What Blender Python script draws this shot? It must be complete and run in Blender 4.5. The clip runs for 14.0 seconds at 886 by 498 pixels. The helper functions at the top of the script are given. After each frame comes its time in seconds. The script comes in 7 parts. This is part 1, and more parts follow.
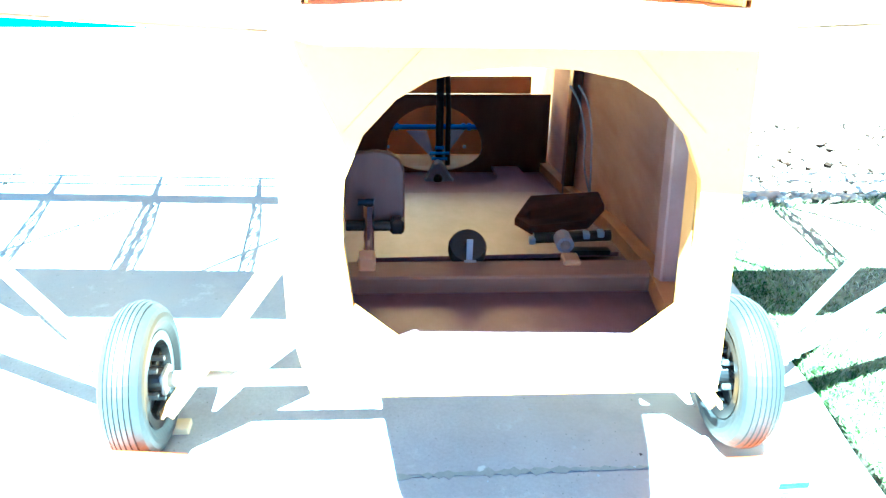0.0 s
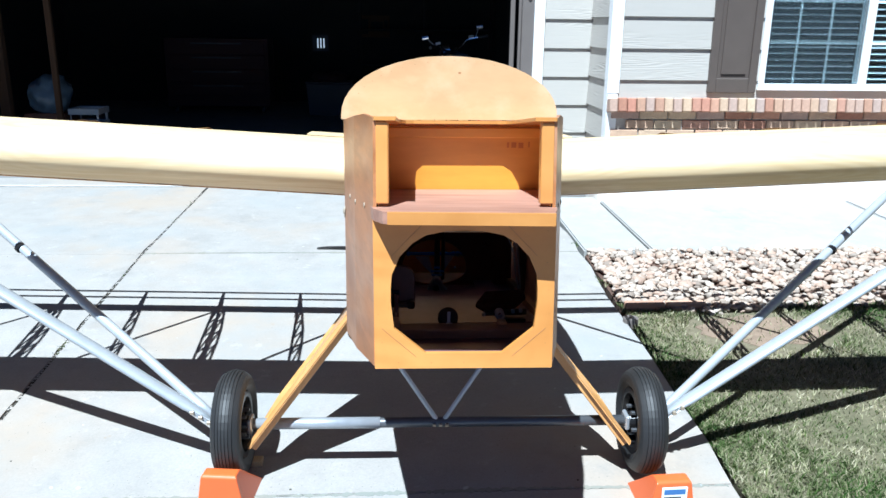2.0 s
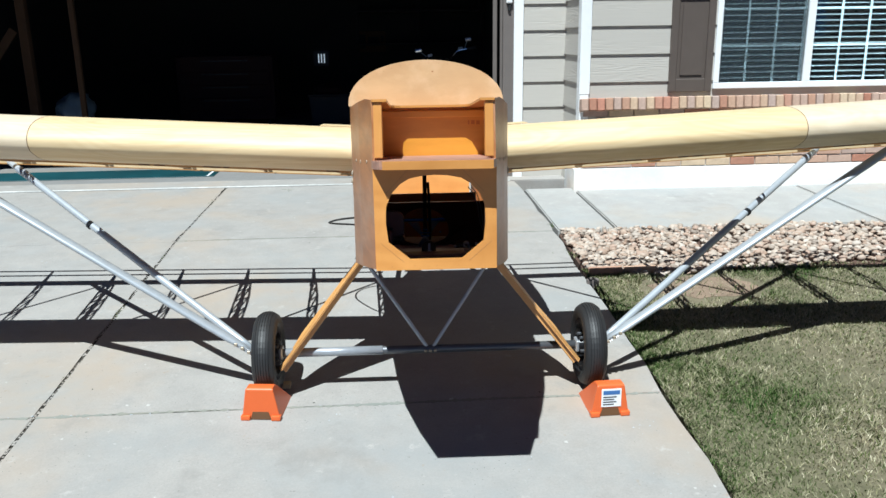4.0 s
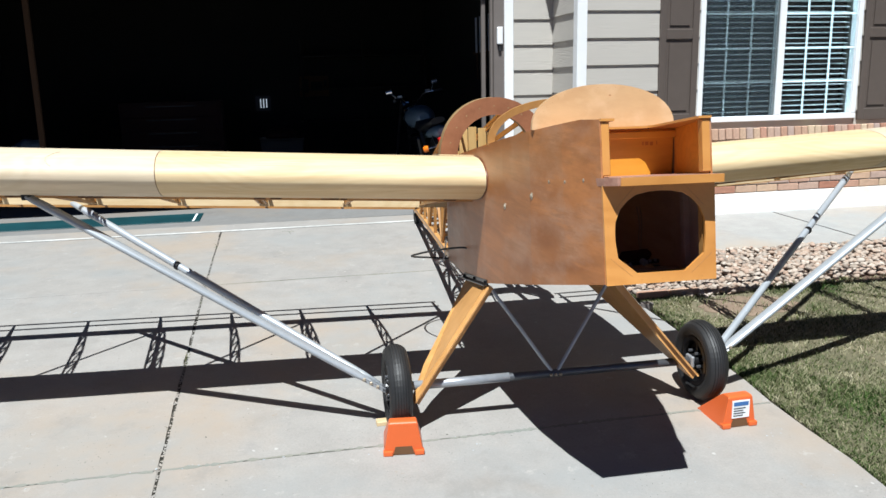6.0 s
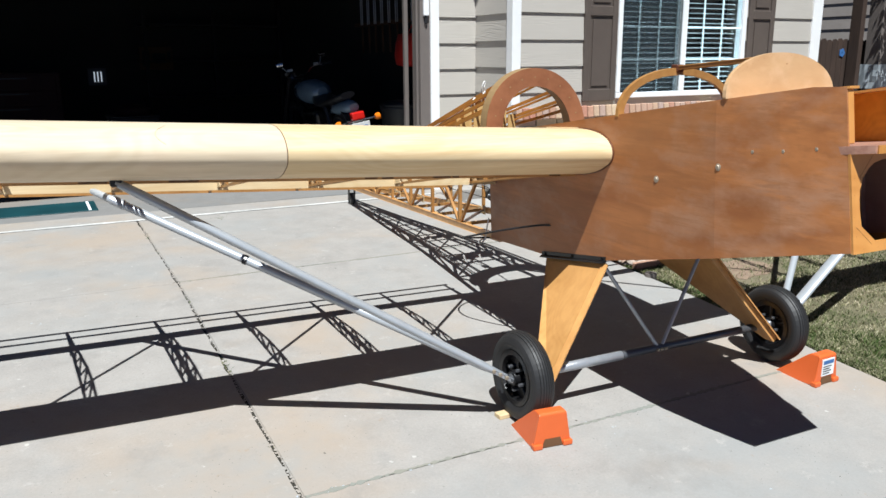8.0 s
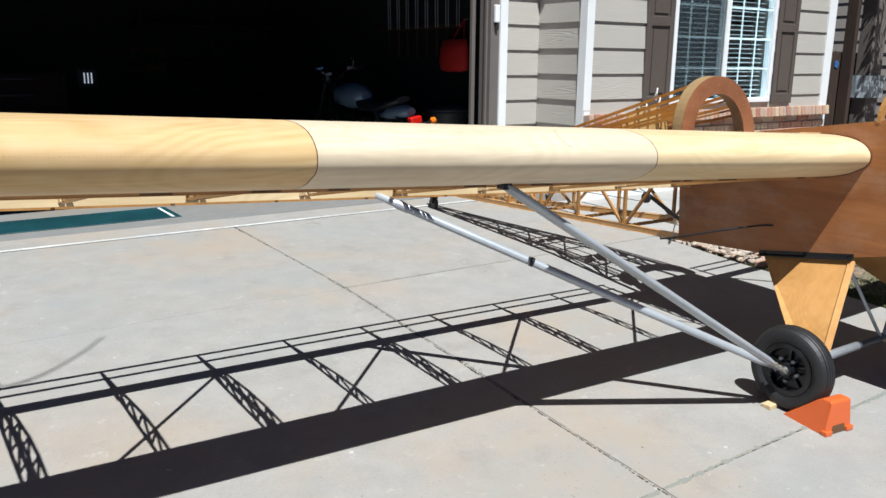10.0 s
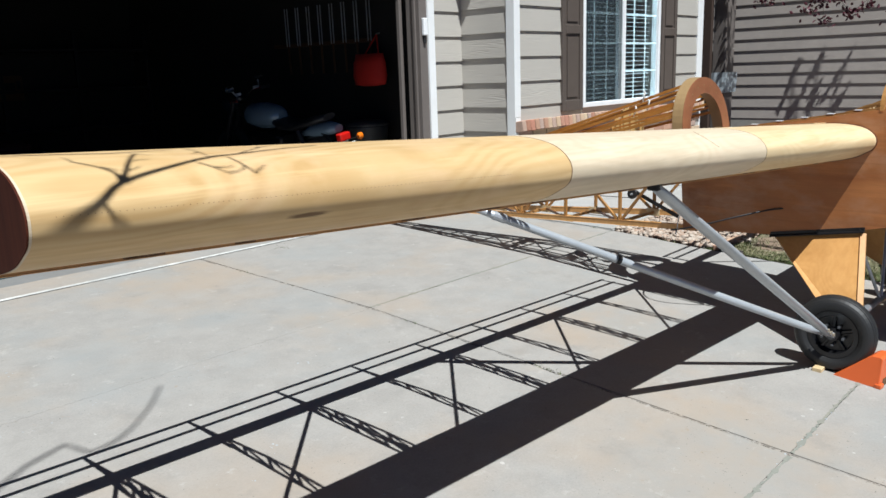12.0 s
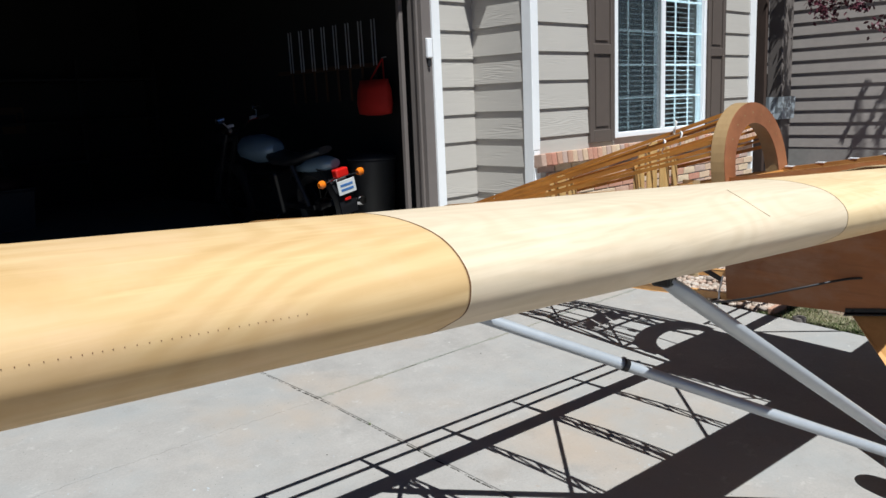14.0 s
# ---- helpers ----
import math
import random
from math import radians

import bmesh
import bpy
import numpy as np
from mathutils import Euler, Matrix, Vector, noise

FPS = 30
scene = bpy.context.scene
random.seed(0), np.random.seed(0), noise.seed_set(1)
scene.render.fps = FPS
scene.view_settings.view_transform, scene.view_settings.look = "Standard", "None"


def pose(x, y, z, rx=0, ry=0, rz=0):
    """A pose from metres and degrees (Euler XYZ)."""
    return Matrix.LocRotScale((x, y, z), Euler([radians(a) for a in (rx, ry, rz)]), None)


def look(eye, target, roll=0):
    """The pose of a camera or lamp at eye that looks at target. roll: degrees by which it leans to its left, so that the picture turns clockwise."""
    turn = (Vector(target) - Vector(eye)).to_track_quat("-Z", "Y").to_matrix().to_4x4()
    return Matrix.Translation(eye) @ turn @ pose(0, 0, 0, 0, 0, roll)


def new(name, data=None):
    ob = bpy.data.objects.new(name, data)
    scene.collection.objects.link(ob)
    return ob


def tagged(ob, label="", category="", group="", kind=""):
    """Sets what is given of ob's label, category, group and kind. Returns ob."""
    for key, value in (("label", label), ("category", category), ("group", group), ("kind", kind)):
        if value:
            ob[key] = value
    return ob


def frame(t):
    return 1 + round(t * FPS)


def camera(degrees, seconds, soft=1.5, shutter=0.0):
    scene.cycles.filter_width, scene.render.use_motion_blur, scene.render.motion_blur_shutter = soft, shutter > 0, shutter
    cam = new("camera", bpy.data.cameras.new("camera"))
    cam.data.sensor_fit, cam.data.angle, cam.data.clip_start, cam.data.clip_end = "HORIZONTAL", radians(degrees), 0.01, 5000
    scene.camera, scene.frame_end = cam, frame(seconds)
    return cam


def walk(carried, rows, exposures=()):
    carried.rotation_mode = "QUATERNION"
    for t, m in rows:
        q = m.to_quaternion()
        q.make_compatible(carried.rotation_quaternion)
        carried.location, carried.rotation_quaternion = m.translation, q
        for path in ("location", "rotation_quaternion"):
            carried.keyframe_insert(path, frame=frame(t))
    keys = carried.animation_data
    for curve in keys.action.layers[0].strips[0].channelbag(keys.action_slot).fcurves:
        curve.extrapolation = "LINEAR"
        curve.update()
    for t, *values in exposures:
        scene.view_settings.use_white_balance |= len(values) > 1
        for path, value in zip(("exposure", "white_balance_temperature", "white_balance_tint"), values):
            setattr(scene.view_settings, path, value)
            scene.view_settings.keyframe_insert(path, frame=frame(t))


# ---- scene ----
cam = camera(58.84, 14.0)

# seconds, eye x y z, yaw, pitch, roll
PATH = [
    (0.0, -0.101, -1.409, 1.150, -4.08, -25.32, -0.90),
    (0.5, -0.099, -1.610, 1.237, -0.36, -23.27, -1.63),
    (1.0, -0.075, -1.814, 1.296, 1.68, -23.85, -2.42),
    (1.5, -0.115, -2.021, 1.364, -2.84, -19.60, -2.69),
    (2.0, -0.131, -2.221, 1.390, -3.70, -16.13, -0.67),
    (2.5, -0.045, -2.449, 1.395, -2.45, -16.48, -2.97),
    (5.0, -0.368, -3.030, 1.368, -4.65, -13.07, 2.87),
    (5.5, -0.682, -2.925, 1.345, -5.20, -11.99, 2.12),
    (6.0, -1.026, -2.842, 1.335, -12.03, -12.01, 1.17),
    (6.5, -1.304, -2.749, 1.311, -19.46, -14.85, 1.87),
    (7.0, -1.519, -2.553, 1.322, -21.46, -13.34, 3.33),
    (7.5, -1.804, -2.395, 1.316, -24.35, -12.63, 0.97),
    (8.0, -2.119, -2.219, 1.310, -27.63, -13.75, 0.30),
    (8.5, -2.396, -1.974, 1.335, -27.75, -13.32, 1.12),
    (9.0, -2.746, -1.847, 1.311, -30.01, -14.11, 0.25),
    (11.5, -3.988, -1.050, 1.313, -43.75, -11.86, 1.61),
    (12.0, -4.133, -0.934, 1.329, -47.58, -12.68, 1.92),
    (12.5, -4.173, -0.861, 1.366, -46.47, -12.68, 2.84),
    (13.0, -3.944, -0.772, 1.375, -43.74, -10.77, 2.66),
    (13.5, -3.588, -0.691, 1.345, -40.77, -12.56, 2.18),
    (14.0, -3.223, -0.551, 1.313, -43.92, -10.61, 2.43),
]
# seconds, stops, kelvin, tint
EXPOSURES = [(0.0, 5.15, 4050, -34), (0.5, 3.92, 4080, -32), (1.0, 3.02, 4270, -26), (1.5, 1.85, 4600, -12), (2.0, 1.14, 5150, 1), (2.5, 0.63, 5380, -3), (5.0, 0.66, 5700, 4), (6.0, 0.66, 5820, 5), (7.0, 0.67, 5900, 6), (7.5, 0.67, 5900, 6), (9.0, 0.62, 5880, 6), (11.5, 0.50, 5880, 5), (12.5, 0.48, 5850, 5), (14.0, 0.45, 5850, 6)]
walk(cam, [(r[0], pose(r[1], r[2], r[3], 90 + r[5], r[6], r[4])) for r in PATH], EXPOSURES)

# ---------- light ----------
SUN_WAY = Vector((0.2185, 0.5, -1.0)).normalized()      # the way the sunlight travels
world = bpy.data.worlds.new("sky")
scene.world = world
world.use_nodes = True
wn = world.node_tree.nodes
sky = wn.new("ShaderNodeTexSky")
sky.sky_type = 'NISHITA'
sky.sun_disc = False
sky.altitude = 4000.0
sky.air_density = 0.34
sky.dust_density = 0.0
sky.ozone_density = 8.0
sky.sun_elevation = math.asin(-SUN_WAY.z)
sky.sun_rotation = math.atan2(-SUN_WAY.x, -SUN_WAY.y)
world.node_tree.links.new(sky.outputs[0], wn["Background"].inputs[0])
wn["Background"].inputs[1].default_value = 0.05
sun = new("sun", bpy.data.lights.new("sun", 'SUN'))
sun.data.energy = 5.0
sun.data.angle = radians(0.4)
sun.data.color = (1.0, 0.955, 0.895)
sun.matrix_world = look(-SUN_WAY * 30, (0, 0, 0))

# ---------- materials ----------


def shader(name, rough=0.6, metal=0.0, spec=0.5):
    m = bpy.data.materials.new(name)
    m.use_nodes = True
    b = m.node_tree.nodes["Principled BSDF"]
    b.inputs["Roughness"].default_value = rough
    b.inputs["Metallic"].default_value = metal
    b.inputs["Specular IOR Level"].default_value = spec
    return m, m.node_tree.nodes, m.node_tree.links, b


def noise_tex(n, l, scale, detail=4.0, rough=0.55, stretch=(1, 1, 1), coord="Object", seed=0.0):
    tc = n.new("ShaderNodeTexCoord")
    mp = n.new("ShaderNodeMapping")
    mp.inputs["Scale"].default_value = stretch
    mp.inputs["Location"].default_value = (seed, seed * 0.7, seed * 1.3)
    l.new(tc.outputs[coord], mp.inputs[0])
    t = n.new("ShaderNodeTexNoise")
    t.inputs["Scale"].default_value = scale
    t.inputs["Detail"].default_value = detail
    t.inputs["Roughness"].default_value = rough
    l.new(mp.outputs[0], t.inputs["Vector"])
    return t.outputs["Fac"]


def ramp(n, l, fac, stops):
    r = n.new("ShaderNodeValToRGB")
    e = r.color_ramp.elements
    while len(e) < len(stops):
        e.new(0.5)
    for q, (p, c) in zip(e, stops):
        q.position = p
        q.color = (*c, 1)
    l.new(fac, r.inputs[0])
    return r.outputs[0]


def blend(n, l, a, b, fac, mode='MIX'):
    x = n.new("ShaderNodeMix")
    x.data_type = 'RGBA'
    x.blend_type = mode
    for s, v in ((x.inputs[6], a), (x.inputs[7], b), (x.inputs[0], fac)):
        if isinstance(v, (int, float)):
            s.default_value = v
        elif isinstance(v, tuple):
            s.default_value = (*v, 1)
        else:
            l.new(v, s)
    return x.outputs[2]


def bump(n, l, b, height, strength=0.2, dist=0.01):
    u = n.new("ShaderNodeBump")
    u.inputs["Strength"].default_value = strength
    u.inputs["Distance"].default_value = dist
    l.new(height, u.inputs["Height"])
    l.new(u.outputs[0], b.inputs["Normal"])


def wood(name, dark, light, stretch, rough=0.45, haze=None, scale=5.0, coat=0.0, seed=0.0, blotch=0.5, figure=0.0, lines=(2.2, (0.3, 2.2, 2.2), 105.0), scuff=0.0, crisp=0.2, streak=None, rub=False):
    """Wood or plywood with long grain and larger stains."""
    m, n, l, b = shader(name, rough)
    grain = noise_tex(n, l, scale * 3, 6, 0.65, stretch, seed=seed)
    fig = noise_tex(n, l, scale * 0.6, 5, 0.6, tuple(1 + (s - 1) * 0.35 for s in stretch), seed=seed + 3)
    c = ramp(n, l, grain, [(0.5 - crisp, dark), (0.5 + crisp, light)])
    c2 = ramp(n, l, fig, [(0.35, tuple(v * 0.72 for v in dark)), (0.65, light)])
    c = blend(n, l, c, c2, blotch)
    if figure:
        # rotary-cut veneer: wandering contour lines of a slow noise
        slow = noise_tex(n, l, lines[0], 1.5, 0.45, lines[1], seed=seed + 1.7)
        k = n.new("ShaderNodeMath")
        k.operation = 'MULTIPLY'
        k.inputs[1].default_value = lines[2]
        l.new(slow, k.inputs[0])
        sn = n.new("ShaderNodeMath")
        sn.operation = 'SINE'
        l.new(k.outputs[0], sn.inputs[0])
        h = n.new("ShaderNodeMapRange")
        h.inputs[1].default_value = -1.0
        l.new(sn.outputs[0], h.inputs[0])
        c3 = ramp(n, l, h.outputs[0], [(0.05, (dark[0] * 0.95, dark[1] * 0.89, dark[2] * 0.80)), (0.75, tuple(min(1, v * 1.03) for v in light))])
        weak = noise_tex(n, l, 2.3, 3, 0.6, seed=seed + 12)
        c = blend(n, l, c, c3, ramp(n, l, weak, [(0.3, (figure * 0.3,) * 3), (0.7, (figure,) * 3)]))
    if haze:
        # pale patches; on the mahogany sides they imitate glancing sky reflection
        patch = noise_tex(n, l, scale * 2.6, 5, 0.62, (1, 0.7, 1.3), seed=seed + 9)
        fac = ramp(n, l, patch, [(0.48, (0, 0, 0)), (0.68, (0.55, 0.55, 0.55))])
        c = blend(n, l, c, haze, fac)
    if streak:
        # narrow broken streaks that follow the grain, and soft blooms of the finish
        vein = noise_tex(n, l, scale * 4.5, 5, 0.7, tuple(v * (0.55 if v < 1 else 1.6) for v in stretch), seed=seed + 41)
        c = blend(n, l, c, streak, ramp(n, l, vein, [(0.50, (0, 0, 0)), (0.64, (0.55, 0.55, 0.55))]))
        vein2 = noise_tex(n, l, scale * 3.2, 4, 0.65, tuple(v * (0.7 if v < 1 else 1.2) for v in stretch), seed=seed + 47)
        c = blend(n, l, c, tuple(min(1, v * 1.12) for v in light), ramp(n, l, vein2, [(0.54, (0, 0, 0)), (0.68, (0.5, 0.5, 0.5))]))
    if scuff:
        # long dark rubs along the grain
        rub = noise_tex(n, l, 3.0, 5, 0.7, (0.5, 7, 7), seed=seed + 31)
        c = blend(n, l, c, (0.30, 0.16, 0.06), ramp(n, l, rub, [(0.66, (0, 0, 0)), (0.76, (scuff,) * 3)]))
        soft = noise_tex(n, l, 1.7, 4, 0.6, (0.6, 1.5, 1.5), seed=seed + 37)
        c = blend(n, l, c, tuple(v * 0.8 for v in dark), ramp(n, l, soft, [(0.5, (0, 0, 0)), (0.75, (scuff * 0.7,) * 3)]))
    if rub:
        # one dark rubbed patch under the leading edge near the tip
        tc = n.new("ShaderNodeTexCoord")
        mp = n.new("ShaderNodeMapping")
        mp.vector_type = 'TEXTURE'
        mp.inputs["Location"].default_value = (-3.345, 0.066, 1.101)
        mp.inputs["Rotation"].default_value = (0, radians(3.2), 0)
        mp.inputs["Scale"].default_value = (0.095, 0.2, 0.012)
        l.new(tc.outputs["Object"], mp.inputs[0])
        ln = n.new("ShaderNodeVectorMath")
        ln.operation = 'LENGTH'
        l.new(mp.outputs[0], ln.inputs[0])
        rag = noise_tex(n, l, 30, 5, 0.7, (0.35, 2.5, 2.5), seed=4)
        add = n.new("ShaderNodeMath")
        add.operation = 'ADD'
        l.new(ln.outputs["Value"], add.inputs[0])
        l.new(rag, add.inputs[1])
        c = blend(n, l, c, (0.10, 0.045, 0.015), ramp(n, l, add.outputs[0], [(0.72, (0.85, 0.85, 0.85)), (1.0, (0, 0, 0))]))
    rnd = n.new("ShaderNodeObjectInfo")
    hs = n.new("ShaderNodeHueSaturation")
    mr = n.new("ShaderNodeMapRange")
    mr.inputs[3].default_value, mr.inputs[4].default_value = 0.94, 1.06
    l.new(rnd.outputs["Random"], mr.inputs[0])
    l.new(mr.outputs[0], hs.inputs["Value"])
    l.new(c, hs.inputs["Color"])
    l.new(hs.outputs[0], b.inputs["Base Color"])
    b.inputs["Coat Weight"].default_value = coat
    b.inputs["Coat Roughness"].default_value = 0.34
    bump(n, l, b, grain, 0.08, 0.003)
    return m


def plain(name, color, rough=0.6, metal=0.0, vary=0.12, scale=20.0, relief=0.05, coord="Object"):
    m, n, l, b = shader(name, rough, metal)
    f = noise_tex(n, l, scale, 5, coord=coord)
    f2 = noise_tex(n, l, scale * 0.13, 3, coord=coord, seed=5)
    lo, hi = tuple(v * (1 - vary) for v in color), tuple(min(1, v * (1 + vary)) for v in color)
    c = blend(n, l, ramp(n, l, f, [(0.3, lo), (0.7, hi)]), ramp(n, l, f2, [(0.35, lo), (0.65, hi)]), 0.5)
    l.new(c, b.inputs["Base Color"])
    if relief:
        bump(n, l, b, f, relief, 0.004)
    return m


M = {}
M["skin_a"] = wood("birch_plywood_yellow", (0.603, 0.445, 0.239), (0.737, 0.591, 0.369), (0.25, 3, 3), 0.5, scale=2.2, coat=0.04, figure=0.24, lines=(2.2, (0.55, 1.7, 1.7), 150.0), scuff=0.5, crisp=0.17, streak=(0.587, 0.418, 0.221))
M["skin_o"] = wood("figured_birch_plywood", (0.543, 0.357, 0.158), (0.702, 0.512, 0.273), (0.25, 3, 3), 0.5, haze=(0.678, 0.471, 0.283), scale=2.2, coat=0.04, seed=19, figure=0.36, lines=(2.2, (0.5, 1.5, 1.5), 150.0), scuff=0.6, crisp=0.17, streak=(0.574, 0.379, 0.175), rub=True)
M["skin_b"] = wood("birch_plywood_pale", (0.575, 0.47, 0.328), (0.681, 0.574, 0.42), (0.25, 3, 3), 0.5, haze=(0.697, 0.561, 0.413), scale=2.2, coat=0.04, seed=7, figure=0.26, lines=(2.2, (0.55, 1.7, 1.7), 150.0), scuff=0.55, crisp=0.17, streak=(0.542, 0.441, 0.312))
# haze puts the sky sheen of the side panels into their colour
M["side"] = wood("mahogany_plywood", (0.215, 0.072, 0.023), (0.44, 0.178, 0.058), (3, 0.45, 3), 0.42, haze=(0.42, 0.255, 0.165), scale=2.2, coat=0.2, blotch=0.66, figure=0.4, lines=(1.9, (1, 0.6, 1.5), 36.0), crisp=0.18, streak=(0.27, 0.112, 0.04))
M["varnish"] = wood("varnished_plywood", (0.5, 0.211, 0.0439), (0.66, 0.314, 0.083), (0.6, 3, 0.6), 0.36, scale=4, coat=0.3, seed=2, figure=0.2, lines=(2.4, (0.6, 1, 2.0), 40.0))
M["hump"] = wood("pale_varnished_plywood", (0.54, 0.325, 0.155), (0.72, 0.475, 0.25), (0.5, 2, 2), 0.4, haze=(0.74, 0.52, 0.32), scale=3, coat=0.2, seed=4, figure=0.2, lines=(2.4, (0.5, 1, 1.8), 38.0))
M["leg"] = wood("honey_plywood", (0.50, 0.245, 0.072), (0.66, 0.365, 0.13), (3, 3, 0.5), 0.38, scale=3.5, coat=0.2, seed=6, figure=0.15)
M["stick"] = wood("spruce_sticks", (0.319, 0.141, 0.0342), (0.471, 0.247, 0.076), (1, 0.3, 1), 0.5, scale=9, seed=1)
M["stringer"] = wood("oiled_stringers", (0.42, 0.155, 0.02), (0.66, 0.295, 0.055), (1, 0.3, 1), 0.5, scale=9, seed=23)
M["hoop_face"] = wood("red_brown_hoop_plywood", (0.228, 0.0804, 0.0309), (0.349, 0.145, 0.0646), (1, 1, 1), 0.5, scale=6, seed=25, coat=0.1)
M["hoop_side"] = wood("tan_hoop_plywood", (0.236, 0.144, 0.0591), (0.337, 0.225, 0.107), (1, 3, 1), 0.5, scale=4, seed=27)
M["dark_wood"] = wood("red_brown_plywood", (0.082, 0.0262, 0.0131), (0.139, 0.0492, 0.023), (1, 1, 0.3), 0.4, scale=5, coat=0.2, seed=8)
M["floor_wood"] = wood("scuffed_plywood", (0.122, 0.0617, 0.0779), (0.195, 0.111, 0.138), (3, 0.4, 3), 0.5, scale=4, seed=13)
M["tip_wood"] = wood("dark_end_rib", (0.038, 0.00912, 0.00532), (0.114, 0.0319, 0.0167), (1, 4, 0.25), 0.75, scale=4, seed=14)
for key, gloss in (("tip_wood", 0.12), ("skin_a", 0.15), ("skin_o", 0.15), ("skin_b", 0.15), ("side", 0.3), ("dark_wood", 0.3), ("floor_wood", 0.3)):
    M[key].node_tree.nodes["Principled BSDF"].inputs["Specular IOR Level"].default_value = gloss
M["skin_new"] = wood("new_orange_plywood", (0.502, 0.304, 0.0988), (0.623, 0.426, 0.182), (3, 3, 0.4), 0.5, scale=5, seed=33)
M["cross_wood"] = wood("brown_cross_member", (0.213, 0.123, 0.0799), (0.32, 0.197, 0.128), (0.4, 3, 3), 0.5, scale=6, seed=35)
M["pedal_wood"] = wood("brown_pedal_plywood", (0.0861, 0.0383, 0.0225), (0.132, 0.0631, 0.0383), (3, 3, 0.4), 0.5, scale=6, seed=37)
M["cast_grey"] = plain("cast_aluminium", (0.299, 0.325, 0.377), 0.5, 0.3)
M["faint_line"] = plain("faint_drawn_line", (0.30, 0.22, 0.13), 0.7)
M["cap_wood"] = wood("orange_spar_cap", (0.42, 0.20, 0.06), (0.62, 0.35, 0.13), (0.3, 3, 3), 0.5, scale=8, seed=39)
# brightened varnish: light bounced inside the nose bay is in the colour
M["bay_wood"] = wood("bounce_toned_plywood", (0.648, 0.27, 0.024), (0.842, 0.39, 0.0425), (0.4, 3, 3), 0.4, scale=4, coat=0.3, seed=41, figure=0.2)
M["old_cord"] = plain("grey_cord", (0.27, 0.26, 0.24), 0.8)
# carries the shade on the axle in its colour; wheel bolts use it too
M["dark_steel"] = plain("dark_steel", (0.11, 0.115, 0.125), 0.4, 0.5, 0.15, 30, 0.03)
M["pencil"] = plain("pencil_mark", (0.36, 0.18, 0.07), 0.7)
# lighter than the side plywood: sun on the shelf is in the colour
M["shelf_wood"] = wood("lightened_mahogany", (0.30, 0.145, 0.10), (0.50, 0.285, 0.205), (0.35, 3, 3), 0.5, scale=5, seed=15, crisp=0.12)
M["red_ink"] = plain("red_ink", (0.50, 0.17, 0.035), 0.6)
# garage timber, darkened in its colour for the dim interior
M["tool_handle"] = plain("darkened_handle", (0.057, 0.0274, 0.0114), 0.9)
M["seam"] = plain("glue_line", (0.13, 0.062, 0.024), 0.6)
M["steel"] = plain("galvanised_steel", (0.40, 0.42, 0.45), 0.38, 0.45, 0.12, 30, 0.03)
M["alu"] = plain("grey_tube", (0.418, 0.448, 0.479), 0.36, 0.3, 0.10, 25, 0.03)
M["bolt"] = plain("zinc_bolt", (0.418, 0.357, 0.274), 0.45, 0.5)
M["blue_tube"] = plain("blue_anodised_tube", (0.03, 0.18, 0.42), 0.35, 0.4)
M["black_metal"] = plain("black_metal", (0.0114, 0.0114, 0.0129), 0.3, 0.2)
M["black"] = plain("black_plastic", (0.0152, 0.0152, 0.0167), 0.5)
M["rubber"] = plain("tyre_rubber", (0.0167, 0.0167, 0.0175), 0.55, 0, 0.25, 12, 0.1)
M["orange"] = plain("orange_plastic", (0.646, 0.122, 0.0266), 0.38, 0, 0.08, 9, 0.04)
M["white_label"] = plain("white_label", (0.75, 0.77, 0.78), 0.5)
M["blue_ink"] = plain("blue_ink", (0.05, 0.14, 0.35), 0.5)
M["trim"] = plain("white_paint", (0.78, 0.79, 0.79), 0.5, 0, 0.04, 8, 0.05)
M["shutter"] = plain("taupe_paint", (0.095, 0.076, 0.0646), 0.5, 0, 0.08, 12, 0.05)
M["jamb"] = plain("grey_brown_paint", (0.144, 0.125, 0.114), 0.55, 0, 0.08, 10, 0.05)
M["vinyl"] = plain("white_vinyl", (0.80, 0.81, 0.82), 0.35, 0, 0.02, 8, 0)
M["blind"] = plain("blind_slat", (0.395, 0.41, 0.418), 0.5, 0, 0.04, 8, 0)
# unseen ground, dark to cut light bounced up around the driveway
M["street"] = plain("dark_ground", (0.038, 0.038, 0.0395), 0.9, 0, 0.3, 8, 0.2)
# near-black: the dimness of the garage is put into this colour
M["drywall"] = plain("darkened_drywall", (0.0117, 0.0106, 0.00959), 0.9, 0, 0.2, 3, 0.05)
M["soffit"] = plain("soffit_paint", (0.342, 0.319, 0.289), 0.7)
M["shingle"] = plain("roof_shingle", (0.12, 0.10, 0.09), 0.9)
M["teal_mat"] = plain("teal_floor_paint", (0.00912, 0.0532, 0.0646), 0.45, 0, 0.3, 6, 0.05)
M["bin_grey"] = plain("grey_bin_plastic", (0.0418, 0.0441, 0.0471), 0.5)
M["bark"] = plain("bark", (0.076, 0.057, 0.0418), 0.9, 0, 0.35, 18, 0.5)
M["fence"] = wood("weathered_fence", (0.0274, 0.0158, 0.011), (0.0517, 0.0304, 0.0206), (3, 3, 0.3), 0.8, scale=6)
M["rope"] = plain("white_cord", (0.75, 0.75, 0.72), 0.7)
M["chrome"] = plain("chrome", (0.8, 0.8, 0.82), 0.15, 1.0, 0.03, 10, 0)
M["moto_paint"] = plain("blue_grey_paint", (0.167, 0.236, 0.304), 0.22, 0.2, 0.1, 10, 0)
M["red_lens"] = plain("red_lens", (0.494, 0.0114, 0.0076), 0.2)
M["amber_lens"] = plain("amber_lens", (0.684, 0.167, 0.0076), 0.2)
